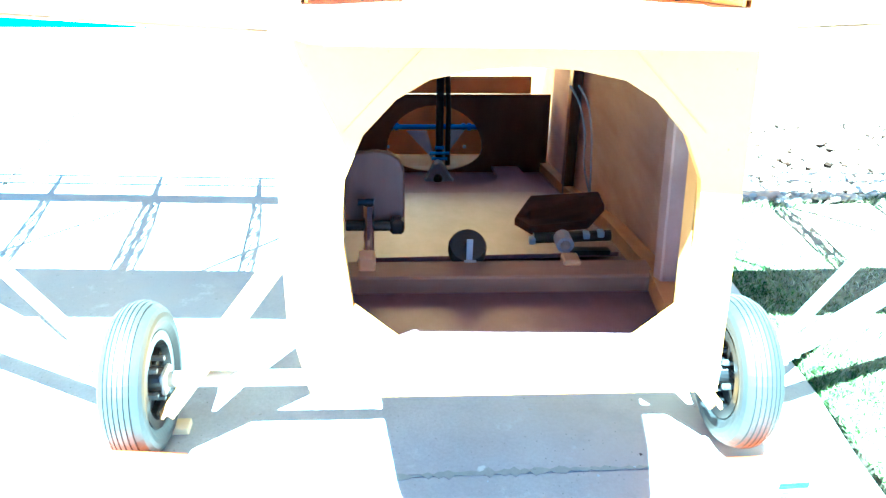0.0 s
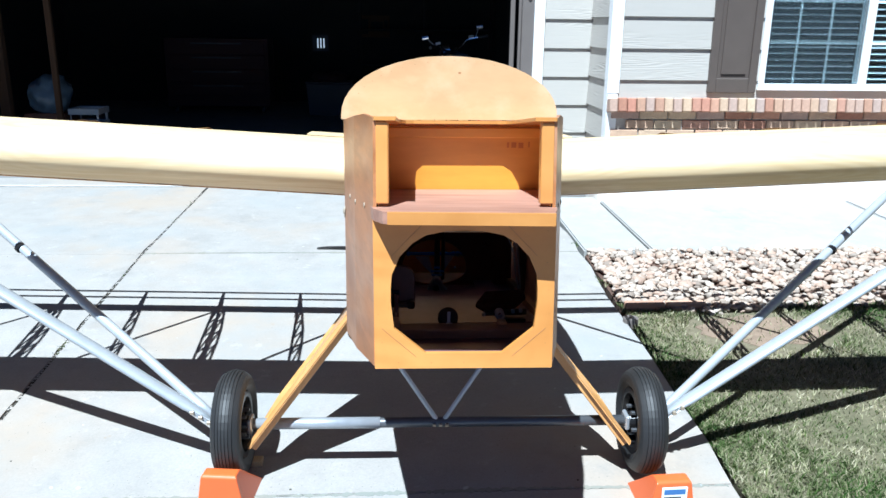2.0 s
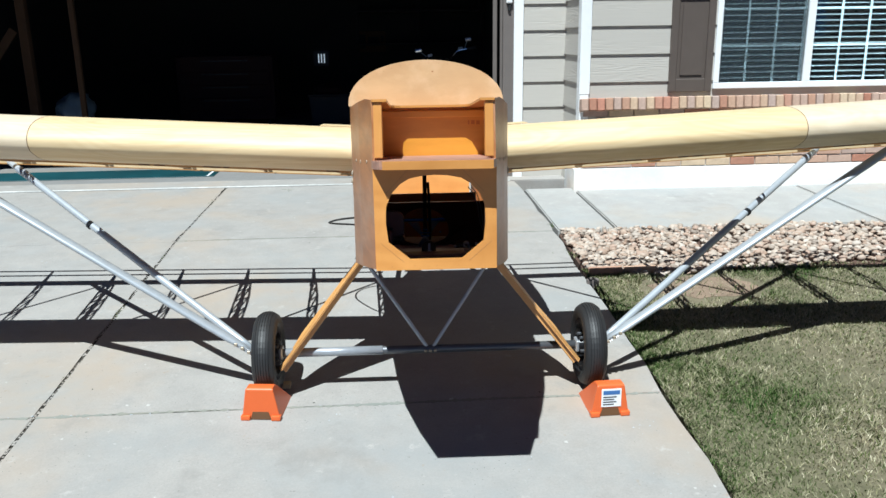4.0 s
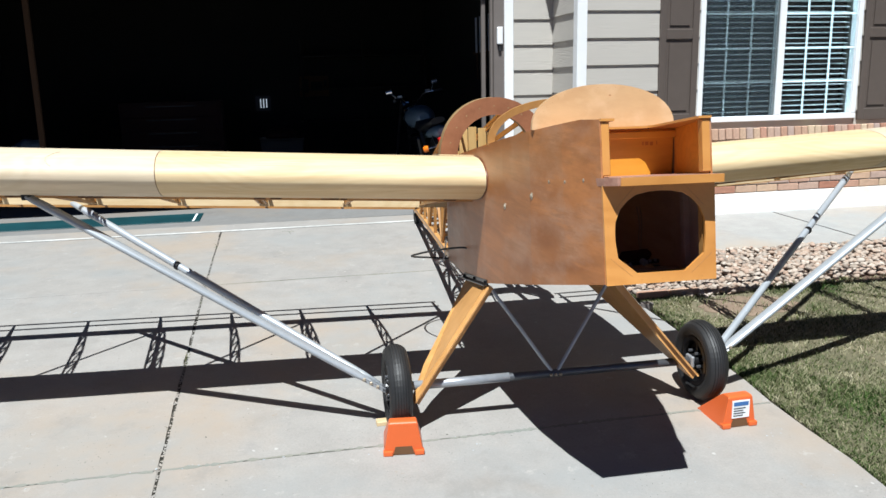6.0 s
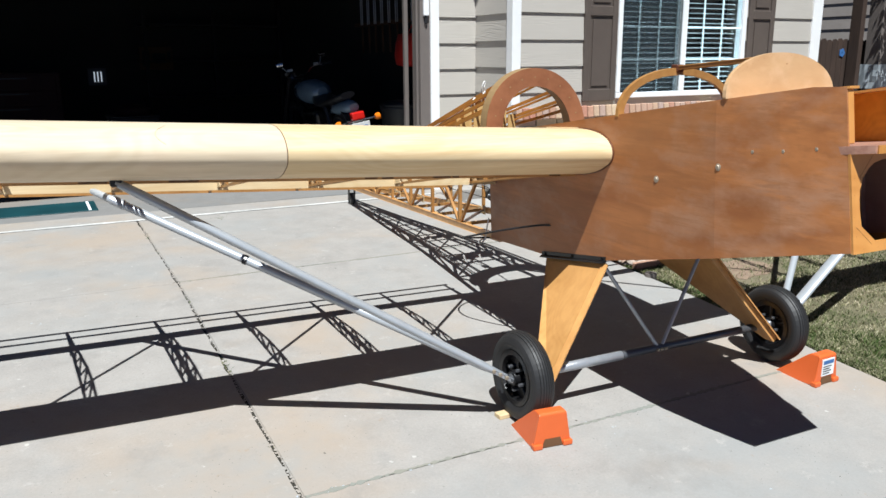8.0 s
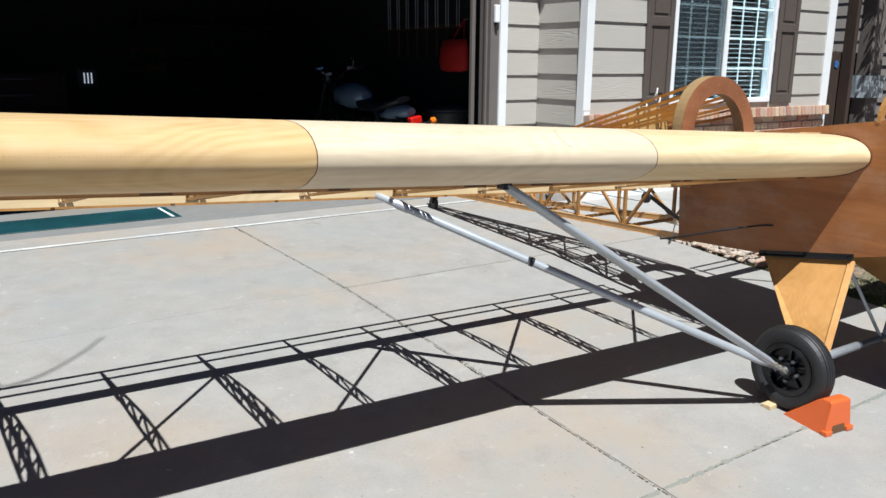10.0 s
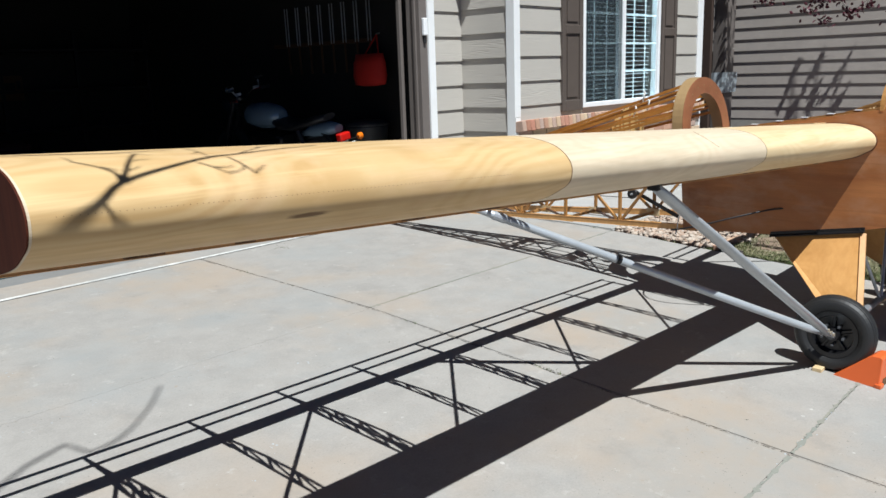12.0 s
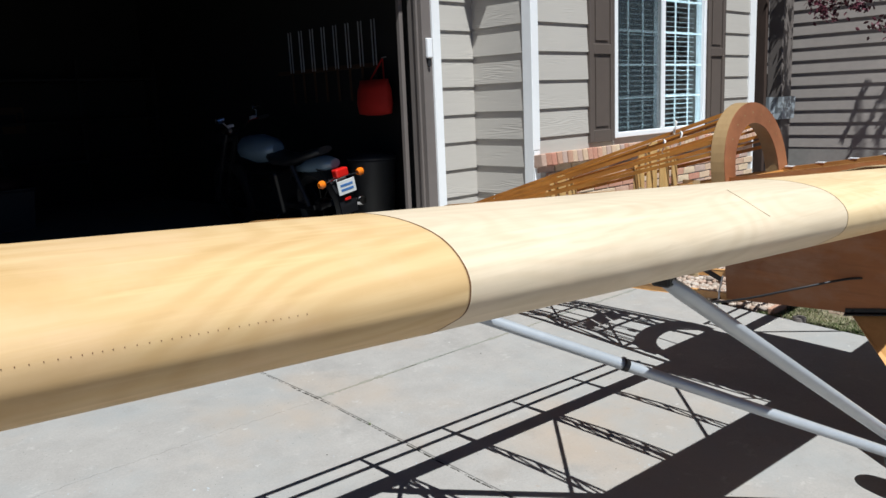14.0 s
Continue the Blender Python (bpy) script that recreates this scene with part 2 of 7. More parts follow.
M["red_cloth"] = plain("red_cloth", (0.471, 0.0152, 0.00912), 0.8, 0, 0.2, 8, 0.1)
# almost black red: chest and tote cloth carry the garage gloom
M["red_paint"] = plain("darkened_red_enamel", (0.0228, 0.00304, 0.00228), 0.8, 0, 0.1, 5, 0)
M["silver_sheet"] = plain("silvery_sheet", (0.38, 0.426, 0.456), 0.35, 0.3, 0.25, 12, 0.4)
M["plastic_bag"] = plain("plastic_bag", (0.122, 0.167, 0.213), 0.35, 0, 0.25, 12, 0.4)
M["pale_plate"] = plain("pale_plate", (0.532, 0.547, 0.532), 0.4, 0, 0.05, 30, 0)
M["leaf"] = plain("plum_leaf", (0.076, 0.0137, 0.0243), 0.5, 0, 0.4, 25, 0)
# even siding colour, darker than on the house front
M["siding_dark"] = plain("darker_siding", (0.344, 0.307, 0.279), 0.6, 0, 0.10, 9, 0.12)
# this tone carries the light level wanted inside the nose
M["liner"] = wood("toned_nose_lining", (0.354, 0.234, 0.176), (0.512, 0.363, 0.29), (3, 0.4, 3), 0.8, scale=3)
M["mulch"] = plain("brown_mulch", (0.0912, 0.0532, 0.038), 0.95, 0, 0.4, 30, 0.6)

M["bare_soil"] = plain("trodden_earth", (0.205, 0.148, 0.103), 0.95, 0, 0.3, 26, 0.5)
M["mulch_chip"] = plain("bark_chips", (0.152, 0.0912, 0.0836), 0.9, 0, 0.5, 20, 0.3)


def concrete(name, base, seed=0.0):
    m, n, l, b = shader(name, 0.85, 0, 0.3)
    fine = noise_tex(n, l, 120, 6, 0.7, seed=seed, coord="Object")
    mid = noise_tex(n, l, 7, 6, 0.65, seed=seed + 2)
    big = noise_tex(n, l, 0.9, 4, 0.6, seed=seed + 4)
    lo, hi = tuple(v * 0.86 for v in base), tuple(v * 1.10 for v in base)
    c = blend(n, l, ramp(n, l, fine, [(0.36, lo), (0.64, hi)]), ramp(n, l, mid, [(0.35, lo), (0.65, hi)]), 0.5)
    rust = ramp(n, l, big, [(0.50, (0, 0, 0)), (0.66, (0.7, 0.7, 0.7))])
    c = blend(n, l, c, (base[0] * 1.12, base[1] * 0.96, base[2] * 0.80), rust)
    cool = noise_tex(n, l, 1.3, 5, 0.65, seed=seed + 17)
    c = blend(n, l, c, (base[0] * 0.88, base[1] * 0.96, base[2] * 1.02), ramp(n, l, cool, [(0.50, (0, 0, 0)), (0.68, (0.6, 0.6, 0.6))]))
    stain = noise_tex(n, l, 3.1, 6, 0.7, seed=seed + 23)
    c = blend(n, l, c, tuple(v * 0.72 for v in base), ramp(n, l, stain, [(0.57, (0, 0, 0)), (0.70, (0.5, 0.5, 0.5))]))
    grit = noise_tex(n, l, 60, 3, 0.5, seed=seed + 29)
    c = blend(n, l, c, tuple(v * 0.5 for v in base), ramp(n, l, grit, [(0.70, (0, 0, 0)), (0.76, (0.6, 0.6, 0.6))]))
    spots = noise_tex(n, l, 26, 2, 0.4, seed=seed + 7)
    c = blend(n, l, c, (0.62, 0.60, 0.57), ramp(n, l, spots, [(0.76, (0, 0, 0)), (0.80, (0.45, 0.45, 0.45))]))
    # pale splashes of spilt cement and small rust freckles
    splash = noise_tex(n, l, 9, 6, 0.75, seed=seed + 43)
    c = blend(n, l, c, tuple(min(0.8, v * 1.38) for v in base), ramp(n, l, splash, [(0.60, (0, 0, 0)), (0.70, (0.55, 0.55, 0.55))]))
    freckle = noise_tex(n, l, 17, 4, 0.65, seed=seed + 53)
    c = blend(n, l, c, (base[0] * 0.95, base[1] * 0.68, base[2] * 0.44), ramp(n, l, freckle, [(0.68, (0, 0, 0)), (0.78, (0.5, 0.5, 0.5))]))
    speck = n.new("ShaderNodeTexVoronoi")
    speck.inputs["Scale"].default_value = 55.0
    tc = n.new("ShaderNodeTexCoord")
    l.new(tc.outputs["Object"], speck.inputs["Vector"])
    dot = ramp(n, l, speck.outputs["Distance"], [(0.07, (1, 1, 1)), (0.12, (0, 0, 0))])
    few = noise_tex(n, l, 3.3, 4, 0.6, seed=seed + 61)
    dot = blend(n, l, dot, ramp(n, l, few, [(0.52, (0, 0, 0)), (0.62, (0.75, 0.75, 0.75))]), 1.0, 'MULTIPLY')
    c = blend(n, l, c, tuple(v * 0.33 for v in base), dot)
    l.new(c, b.inputs["Base Color"])
    bump(n, l, b, fine, 0.25, 0.004)
    return m


M["concrete"] = concrete("broom_finished_concrete", (0.310, 0.294, 0.274))
M["joint_pale"] = concrete("pale_joint_filler", (0.236, 0.236, 0.205), 51)
M["walk"] = concrete("path_concrete", (0.347, 0.338, 0.322), 11)
M["found"] = concrete("foundation_concrete", (0.776, 0.776, 0.767), 21)
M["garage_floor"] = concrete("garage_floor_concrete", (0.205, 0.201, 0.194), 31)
M["residue"] = plain("sealant_residue", (0.35, 0.38, 0.403), 0.85, 0, 0.15, 30, 0.1)
M["white_seal"] = plain("white_joint_sealant", (0.45, 0.45, 0.43), 0.8, 0, 0.3, 25, 0.2)
M["crack"] = plain("joint_dirt", (0.0342, 0.0304, 0.0228), 0.95, 0, 0.5, 40, 0.4)

# siding: fibre boards with embossed grain
m, n, l, b = shader("lap_siding_paint", 0.55)
g = noise_tex(n, l, 14, 6, 0.75, (0.25, 0.25, 6))
g2 = noise_tex(n, l, 1.2, 3)
c = blend(n, l, ramp(n, l, g, [(0.3, (0.403, 0.377, 0.339)), (0.7, (0.455, 0.429, 0.386))]), ramp(n, l, g2, [(0.3, (0.403, 0.377, 0.339)), (0.7, (0.455, 0.429, 0.386))]), 0.5)
l.new(c, b.inputs["Base Color"])
patchy = noise_tex(n, l, 3.1, 4, 0.6, (0.6, 0.6, 2.2), seed=3)
swirl = noise_tex(n, l, 2.6, 2, 0.5, (0.3, 0.3, 4.5), seed=8)
k = n.new("ShaderNodeMath")
k.operation = 'MULTIPLY'
k.inputs[1].default_value = 95.0
l.new(swirl, k.inputs[0])
sn = n.new("ShaderNodeMath")
sn.operation = 'SINE'
l.new(k.outputs[0], sn.inputs[0])
relief = blend(n, l, (0.5, 0.5, 0.5), sn.outputs[0], ramp(n, l, patchy, [(0.50, (0, 0, 0)), (0.66, (1, 1, 1))]))
bump(n, l, b, relief, 0.2, 0.004)
M["siding"] = m

# bricks: colour by piece
m, n, l, b = shader("mixed_brick", 0.85)
oi = n.new("ShaderNodeObjectInfo")
c = ramp(n, l, oi.outputs["Random"], [(0.0, (0.38, 0.17, 0.11)), (0.25, (0.52, 0.36, 0.25)), (0.45, (0.60, 0.47, 0.32)), (0.6, (0.47, 0.22, 0.15)), (0.8, (0.50, 0.33, 0.24)), (1.0, (0.44, 0.33, 0.28))])
g = noise_tex(n, l, 30, 6, 0.7)
c = blend(n, l, c, ramp(n, l, g, [(0.3, (0.62, 0.62, 0.62)), (0.7, (1, 1, 1))]), 0.6, 'MULTIPLY')
l.new(c, b.inputs["Base Color"])
bump(n, l, b, g, 0.4, 0.006)
M["brick"] = m
M["mortar"] = plain("mortar", (0.38, 0.357, 0.327), 0.95, 0, 0.15, 40, 0.4)

# river rock: colour by piece or island
for key, node, sock in (("rock", "ShaderNodeObjectInfo", "Random"), ("rock_bed", "ShaderNodeNewGeometry", "Random Per Island")):
    m, n, l, b = shader(key, 0.75)
    oi = n.new(node)
    c = ramp(n, l, oi.outputs[sock], [(0.0, (0.329, 0.222, 0.16)), (0.2, (0.485, 0.407, 0.334)), (0.4, (0.235, 0.186, 0.15)), (0.6, (0.563, 0.493, 0.422)), (0.8, (0.391, 0.286, 0.214)), (1.0, (0.439, 0.314, 0.247))])
    g = noise_tex(n, l, 35, 5, 0.65)
    c = blend(n, l, c, ramp(n, l, g, [(0.3, (0.7, 0.68, 0.66)), (0.7, (1, 1, 1))]), 0.7, 'MULTIPLY')
    l.new(c, b.inputs["Base Color"])
    bump(n, l, b, g, 0.3, 0.005)
    M[key] = m

# lawn: half-dormant blades and bare soil
m, n, l, b = shader("grass_blades", 0.6)
oi = n.new("ShaderNodeNewGeometry")
c = ramp(n, l, oi.outputs["Random Per Island"], [(0.0, (0.0426, 0.0766, 0.0153)), (0.25, (0.111, 0.132, 0.0357)), (0.4, (0.357, 0.315, 0.187)), (1.0, (0.562, 0.511, 0.366))])
big = noise_tex(n, l, 1.1, 4, 0.6)
c2 = ramp(n, l, oi.outputs["Random Per Island"], [(0.0, (0.0304, 0.076, 0.0137)), (0.65, (0.076, 0.129, 0.0304)), (0.8, (0.243, 0.228, 0.129)), (1.0, (0.319, 0.289, 0.182))])
tc = n.new("ShaderNodeTexCoord")
xyz = n.new("ShaderNodeSeparateXYZ")
l.new(tc.outputs["Object"], xyz.inputs[0])
lean_ = n.new("ShaderNodeMath")
lean_.operation = 'MULTIPLY_ADD'
lean_.inputs[1].default_value = 0.09
l.new(xyz.outputs[1], lean_.inputs[0])
l.new(big, lean_.inputs[2])
c = blend(n, l, c, c2, ramp(n, l, lean_.outputs[0], [(0.54, (0, 0, 0)), (0.67, (1, 1, 1))]))
near = n.new("ShaderNodeMapRange")
near.inputs[1].default_value, near.inputs[2].default_value, near.inputs[3].default_value, near.inputs[4].default_value = 0.95, 1.45, 0.9, 0.0
l.new(xyz.outputs[0], near.inputs[0])
spot = noise_tex(n, l, 4.0, 4, 0.6, seed=6)
wet = blend(n, l, near.outputs[0], ramp(n, l, spot, [(0.38, (0, 0, 0)), (0.55, (1, 1, 1))]), 1.0, 'MULTIPLY')
c = blend(n, l, c, c2, wet)
tuft = noise_tex(n, l, 17, 3, 0.6)
c = blend(n, l, c, ramp(n, l, tuft, [(0.35, (0.36, 0.42, 0.32)), (0.6, (1.0, 1.0, 1.0))]), 1.0, 'MULTIPLY')
l.new(c, b.inputs["Base Color"])
b.inputs["Specular IOR Level"].default_value = 0.1
M["grass"] = m
m, n, l, b = shader("lawn_soil", 0.95)
f = noise_tex(n, l, 22, 6, 0.7)
f2 = noise_tex(n, l, 1.1, 4, 0.6)
c = blend(n, l, ramp(n, l, f, [(0.3, (0.0684, 0.0608, 0.0342)), (0.7, (0.205, 0.175, 0.114))]), ramp(n, l, f2, [(0.4, (0.167, 0.141, 0.0874)), (0.6, (0.076, 0.0836, 0.0342))]), 0.5)
l.new(c, b.inputs["Base Color"])
bump(n, l, b, f, 0.6, 0.02)
M["soil"] = m

# insect screen: a fine dark mesh, its bluish cast standing in for reflected sky
m, n, l, b = shader("insect_screen", 0.8)
b.inputs["Base Color"].default_value = (0.012, 0.022, 0.028, 1)
b.inputs["Alpha"].default_value = 0.55
M["screen"] = m
# slit panes glow by themselves in place of daylight coming through
m, n, l, b = shader("glowing_slit", 0.8)
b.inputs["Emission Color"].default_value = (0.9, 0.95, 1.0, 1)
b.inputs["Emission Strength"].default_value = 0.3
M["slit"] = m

# glass; the bluish tint stands in for sky reflected in the panes
m, n, l, b = shader("window_glass", 0.03)
b.inputs["Transmission Weight"].default_value = 1.0
b.inputs["IOR"].default_value = 1.45
b.inputs["Base Color"].default_value = (0.66, 0.82, 0.88, 1)
M["glass"] = m

# ---------- building helpers ----------


def g(x, y):
    """Height of the sloping ground; it flattens towards the house."""
    return 0.0029 - 0.0023 * x + 0.0652 * min(y, 2.045) + 0.0216 * max(y - 2.045, 0.0)


def part(name, bm, material, parent=None, label="", smooth=False):
    me = bpy.data.meshes.new(name)
    bmesh.ops.recalc_face_normals(bm, faces=bm.faces)
    bm.to_mesh(me)
    bm.free()
    if smooth:
        for p in me.polygons:
            p.use_smooth = len(p.vertices) <= 4
    me.materials.append(M[material] if isinstance(material, str) else material)
    ob = new(name, me)
    if parent is not None:
        ob.parent = parent
    if label:
        tagged(ob, label)
    return ob


def thing(name, label, category, m=None, group="", kind=""):
    e = new(name)
    e.empty_display_size = 0.1
    if m is not None:
        e.matrix_world = m
    return tagged(e, label, category, group, kind)


def bevel(bm, w, seg=1):
    if w:
        bmesh.ops.bevel(bm, geom=list(bm.edges), offset=w, segments=seg, affect='EDGES', profile=0.5)
    return bm


def box(x0, x1, y0, y1, z0, z1, w=0.0, seg=1, bm=None):
    own = bm is None
    bm = bm or bmesh.new()
    r = bmesh.ops.create_cube(bm, size=1)["verts"]
    for v in r:
        v.co = Vector(((x0 + x1) / 2 + v.co.x * (x1 - x0), (y0 + y1) / 2 + v.co.y * (y1 - y0), (z0 + z1) / 2 + v.co.z * (z1 - z0)))
    if own and w:
        bevel(bm, w, seg)
    return bm


def beam(a, b, wide, tall, w=0.0, up=(0, 0, 1), bm=None):
    """A stick from a to b."""
    a, b = Vector(a), Vector(b)
    d = (b - a)
    n_ = d.normalized()
    s = n_.cross(Vector(up))
    if s.length < 1e-4:
        s = n_.cross(Vector((0, 1, 0)))
    s.normalize()
    u = s.cross(n_)
    own = bm is None
    bm = bm or bmesh.new()
    r = bmesh.ops.create_cube(bm, size=1)["verts"]
    for v in r:
        v.co = (a + b) / 2 + n_ * v.co.x * d.length + s * v.co.y * wide + u * v.co.z * tall
    if own and w:
        bevel(bm, w)
    return bm


def tube(pts, radius, sides=10, bm=None, radii=None):
    """A round tube through points."""
    bm = bm or bmesh.new()
    pts = [Vector(p) for p in pts]
    ref = None
    rings = []
    for i, p in enumerate(pts):
        d = (pts[min(i + 1, len(pts) - 1)] - pts[max(i - 1, 0)]).normalized()
        if ref is None:
            ref = d.orthogonal().normalized()
        ref = (ref - d * ref.dot(d)).normalized()
        o = d.cross(ref)
        r = radii[i] if radii else radius
        rings.append([bm.verts.new(p + (ref * math.cos(2 * math.pi * k / sides) + o * math.sin(2 * math.pi * k / sides)) * r) for k in range(sides)])
    for a, b in zip(rings, rings[1:]):
        for k in range(sides):
            bm.faces.new((a[k], a[(k + 1) % sides], b[(k + 1) % sides], b[k]))
    bm.faces.new(rings[0][::-1])
    bm.faces.new(rings[-1])
    return bm


def prism(pts, offset, w=0.0, bm=None):
    """A flat polygon thickened by a vector."""
    own = bm is None
    bm = bm or bmesh.new()
    o = Vector(offset)
    a = [bm.verts.new(Vector(p)) for p in pts]
    b = [bm.verts.new(Vector(p) + o) for p in pts]
    bm.faces.new(a)
    bm.faces.new(b[::-1])
    for i in range(len(a)):
        j = (i + 1) % len(a)
        bm.faces.new((a[j], a[i], b[i], b[j]))
    if own and w:
        bevel(bm, w)
    return bm


def band(outer, inner, offset, bm=None):
    """A flat strip between two lines of equal count, thickened by a vector."""
    bm = bm or bmesh.new()
    o = Vector(offset)
    q = [[bm.verts.new(Vector(p) + d) for p in line] for line in (outer, inner) for d in (Vector(), o)]
    oa, ob_, ia, ib = q
    for i in range(len(oa) - 1):
        bm.faces.new((oa[i], oa[i + 1], ia[i + 1], ia[i]))
        bm.faces.new((ob_[i + 1], ob_[i], ib[i], ib[i + 1]))
        bm.faces.new((oa[i + 1], oa[i], ob_[i], ob_[i + 1]))
        bm.faces.new((ia[i], ia[i + 1], ib[i + 1], ib[i]))
    for i, flip in ((0, 1), (-1, 0)):
        bm.faces.new((oa[i], ia[i], ib[i], ob_[i]) if flip else (ia[i], oa[i], ob_[i], ib[i]))
    return bm


def loft(sections, bm=None, closed=True, caps=True):
    """Skin over cross-sections with the same count of points."""
    bm = bm or bmesh.new()
    rings = [[bm.verts.new(Vector(p)) for p in s] for s in sections]
    k = len(rings[0])
    for a, b in zip(rings, rings[1:]):
        for i in range(k if closed else k - 1):
            bm.faces.new((a[i], a[(i + 1) % k], b[(i + 1) % k], b[i]))
    if caps and closed:
        bm.faces.new(rings[0][::-1])
        bm.faces.new(rings[-1])
    return bm


def smooth_path(pts, per=6):
    """A rounder line through points."""
    p = [Vector(q) for q in pts]
    p = [p[0] * 2 - p[1]] + p + [p[-1] * 2 - p[-2]]
    out = []
    for i in range(1, len(p) - 2):
        a, b, c, d = p[i - 1:i + 3]
        for k in range(per):
            t = k / per
            out.append(0.5 * (2 * b + (c - a) * t + (2 * a - 5 * b + 4 * c - d) * t * t + (3 * b - a - 3 * c + d) * t ** 3))
    return out + [p[-2]]


def lathe(profile, sides=32, bm=None, centre=(0, 0, 0)):
    """A turned body round the x axis from (along, radius) pairs, closed."""
    bm = bm or bmesh.new()
    c = Vector(centre)
    rings = []
    for k in range(sides):
        a = 2 * math.pi * k / sides
        rings.append([bm.verts.new(c + Vector((p, r * math.cos(a), r * math.sin(a)))) for p, r in profile])
    for k in range(sides):
        a, b = rings[k], rings[(k + 1) % sides]
        for i in range(len(profile)):
            j = (i + 1) % len(profile)
            bm.faces.new((a[i], a[j], b[j], b[i]))
    return bm


# ---------- ground ----------
EDGE = 0.945     # the driveway's edge towards the lawn
bm = bmesh.new()
vs = {}
xs, ys = [-300, -40, -4.6, 0.9, 6, 40, 300], [-300, -40, -8, 3.5, 12, 40, 300]
for x in xs:
    for y in ys:
        yy = max(-8, min(3.5, y))
        xx = max(-6, min(8, x))
        vs[x, y] = bm.verts.new((x, y, g(xx, yy) - 0.13))
for i in range(len(xs) - 1):
    for j in range(len(ys) - 1):
        bm.faces.new([vs[xs[i + a], ys[j + b_]] for a, b_ in ((0, 0), (1, 0), (1, 1), (0, 1))])
ground = part("ground", bm, "street")
tagged(ground, "dark ground sheet under everything, kept dark to limit bounce light", "ground", kind="structure")


def slope_slab(poly, thick, w=0.012, lift=0.0):
    """A slab whose top lies on the sloping ground."""
    bm = bmesh.new()
    top = [bm.verts.new((x, y, g(x, y) + lift)) for x, y in poly]
    bot = [bm.verts.new((x, y, g(x, y) + lift - thick)) for x, y in poly]
    f = bm.faces.new(top)
    bm.faces.new(bot[::-1])
    for i in range(len(top)):
        j = (i + 1) % len(top)
        bm.faces.new((top[j], top[i], bot[i], bot[j]))
    if w:
        bmesh.ops.bevel(bm, geom=list(f.edges), offset=w, segments=2, affect='EDGES')
    return bm


driveway = thing("driveway", "sunlit broom-finished concrete driveway in square slabs with dirty joints", "driveway", kind="structure")
GAP = 0.0045
rr = random.Random(4)
cols = [(-4.55, -1.506), (-1.506, EDGE)]
rows_ = [(-6.4, -4.25), (-4.25, -2.2), (-2.2, -0.104), (-0.104, 2.045), (2.045, 3.695)]
for cx0, cx1 in cols:
    for ry0, ry1 in rows_:
        poly = [(cx0 + GAP, ry0 + 0.001), (cx1 - GAP, ry0 + 0.001)]
        if cx1 == EDGE:
            for k in range(1, 9):
                t_ = k / 9
                yy = ry0 + (ry1 - ry0) * t_
                poly.append((EDGE - 0.03 * max(0, -yy) * 0.5 + rr.uniform(-0.012, 0.012), yy))
        else:
            for k in range(1, 24):
                poly.append((cx1 - GAP - abs(rr.gauss(0, 0.0035)), ry0 + (ry1 - ry0) * k / 24))
        poly += [(cx1 - GAP, ry1 - 0.001), (cx0 + GAP, ry1 - 0.001)]
        part("slab", slope_slab(poly, 0.10, 0.004), "concrete", driveway)
part("joint_filler", slope_slab([(-4.5, -6.3), (EDGE - 0.12, -6.3), (EDGE - 0.08, 0), (EDGE - 0.06, 2.045), (-4.5, 2.045)], 0.08, 0, -0.006), "crack", driveway, "dark dirt in the slab joints")
part("joint_filler", slope_slab([(-4.5, 2.045), (EDGE - 0.06, 2.045), (EDGE - 0.04, 3.69), (-4.5, 3.69)], 0.08, 0, -0.006), "crack", driveway)
for yj in (-4.25, -2.2, -0.104, 2.045):
    for cx0, cx1 in cols:
        top_, low_ = [], []
        n_ = 220
        for k in range(n_ + 1):
            x = cx0 + 0.01 + (cx1 - cx0 - 0.03) * k / n_
            mid_ = yj + 0.003 * math.sin(5 * x) + rr.uniform(-0.002, 0.002)
            w_ = abs(rr.gauss(0.005, 0.004)) + (0.005 if yj > 2 and cx0 < -2 else 0.001)
            top_.append((x, mid_ + w_, g(x, mid_ + w_) - 0.001))
            low_.append((x, mid_ - w_, g(x, mid_ - w_) - 0.001))
        part("joint_seal", band(top_, low_, (0, 0, 0.0022)), "concrete" if yj > 2 and cx0 < -2 else "joint_pale", driveway, "pale crumbling joint seal")
# the apron before the garage
part("slab", slope_slab([(-4.55, 3.708), (EDGE + 0.5, 3.708), (EDGE + 0.5, 3.98), (-4.55, 3.98)], 0.10, 0.008, 0.006), "concrete", driveway)
edge_, inner_ = [], []
for k in range(161):
    x = -4.5 + 5.4 * k / 160
    edge_.append((x, 3.703 + rr.uniform(-0.002, 0.002), g(x, 3.706) + 0.0075))
    inner_.append((x, 3.697 + rr.uniform(-0.003, 0.002), g(x, 3.697) + 0.0015))
part("joint_seal", band(edge_, inner_, (0, 0, 0.003)), "white_seal", driveway, "white sealant line along the garage apron")

path = thing("garden_path", "pale concrete path along the house wall", "path", kind="structure")
for a, b_ in ((EDGE + 0.03, 1.366), (1.376, 3.2), (3.21, 4.5), (4.51, 6.2)):
    part("slab", slope_slab([(a, 2.04 if a > 1 else 2.06), (b_ - 0.008, 2.04), (b_ - 0.008, 3.35), (a, 3.35)], 0.10, 0.008, 0.004), "walk", path)

lawn = part("lawn_soil", slope_slab([(EDGE + 0.03, -7), (9, -7), (9, 1.30), (EDGE + 0.03, 1.28)], 0.1, 0, -0.012), "soil")
tagged(lawn, "patchy soil and thatch of the lawn beside the driveway", "lawn", kind="structure")
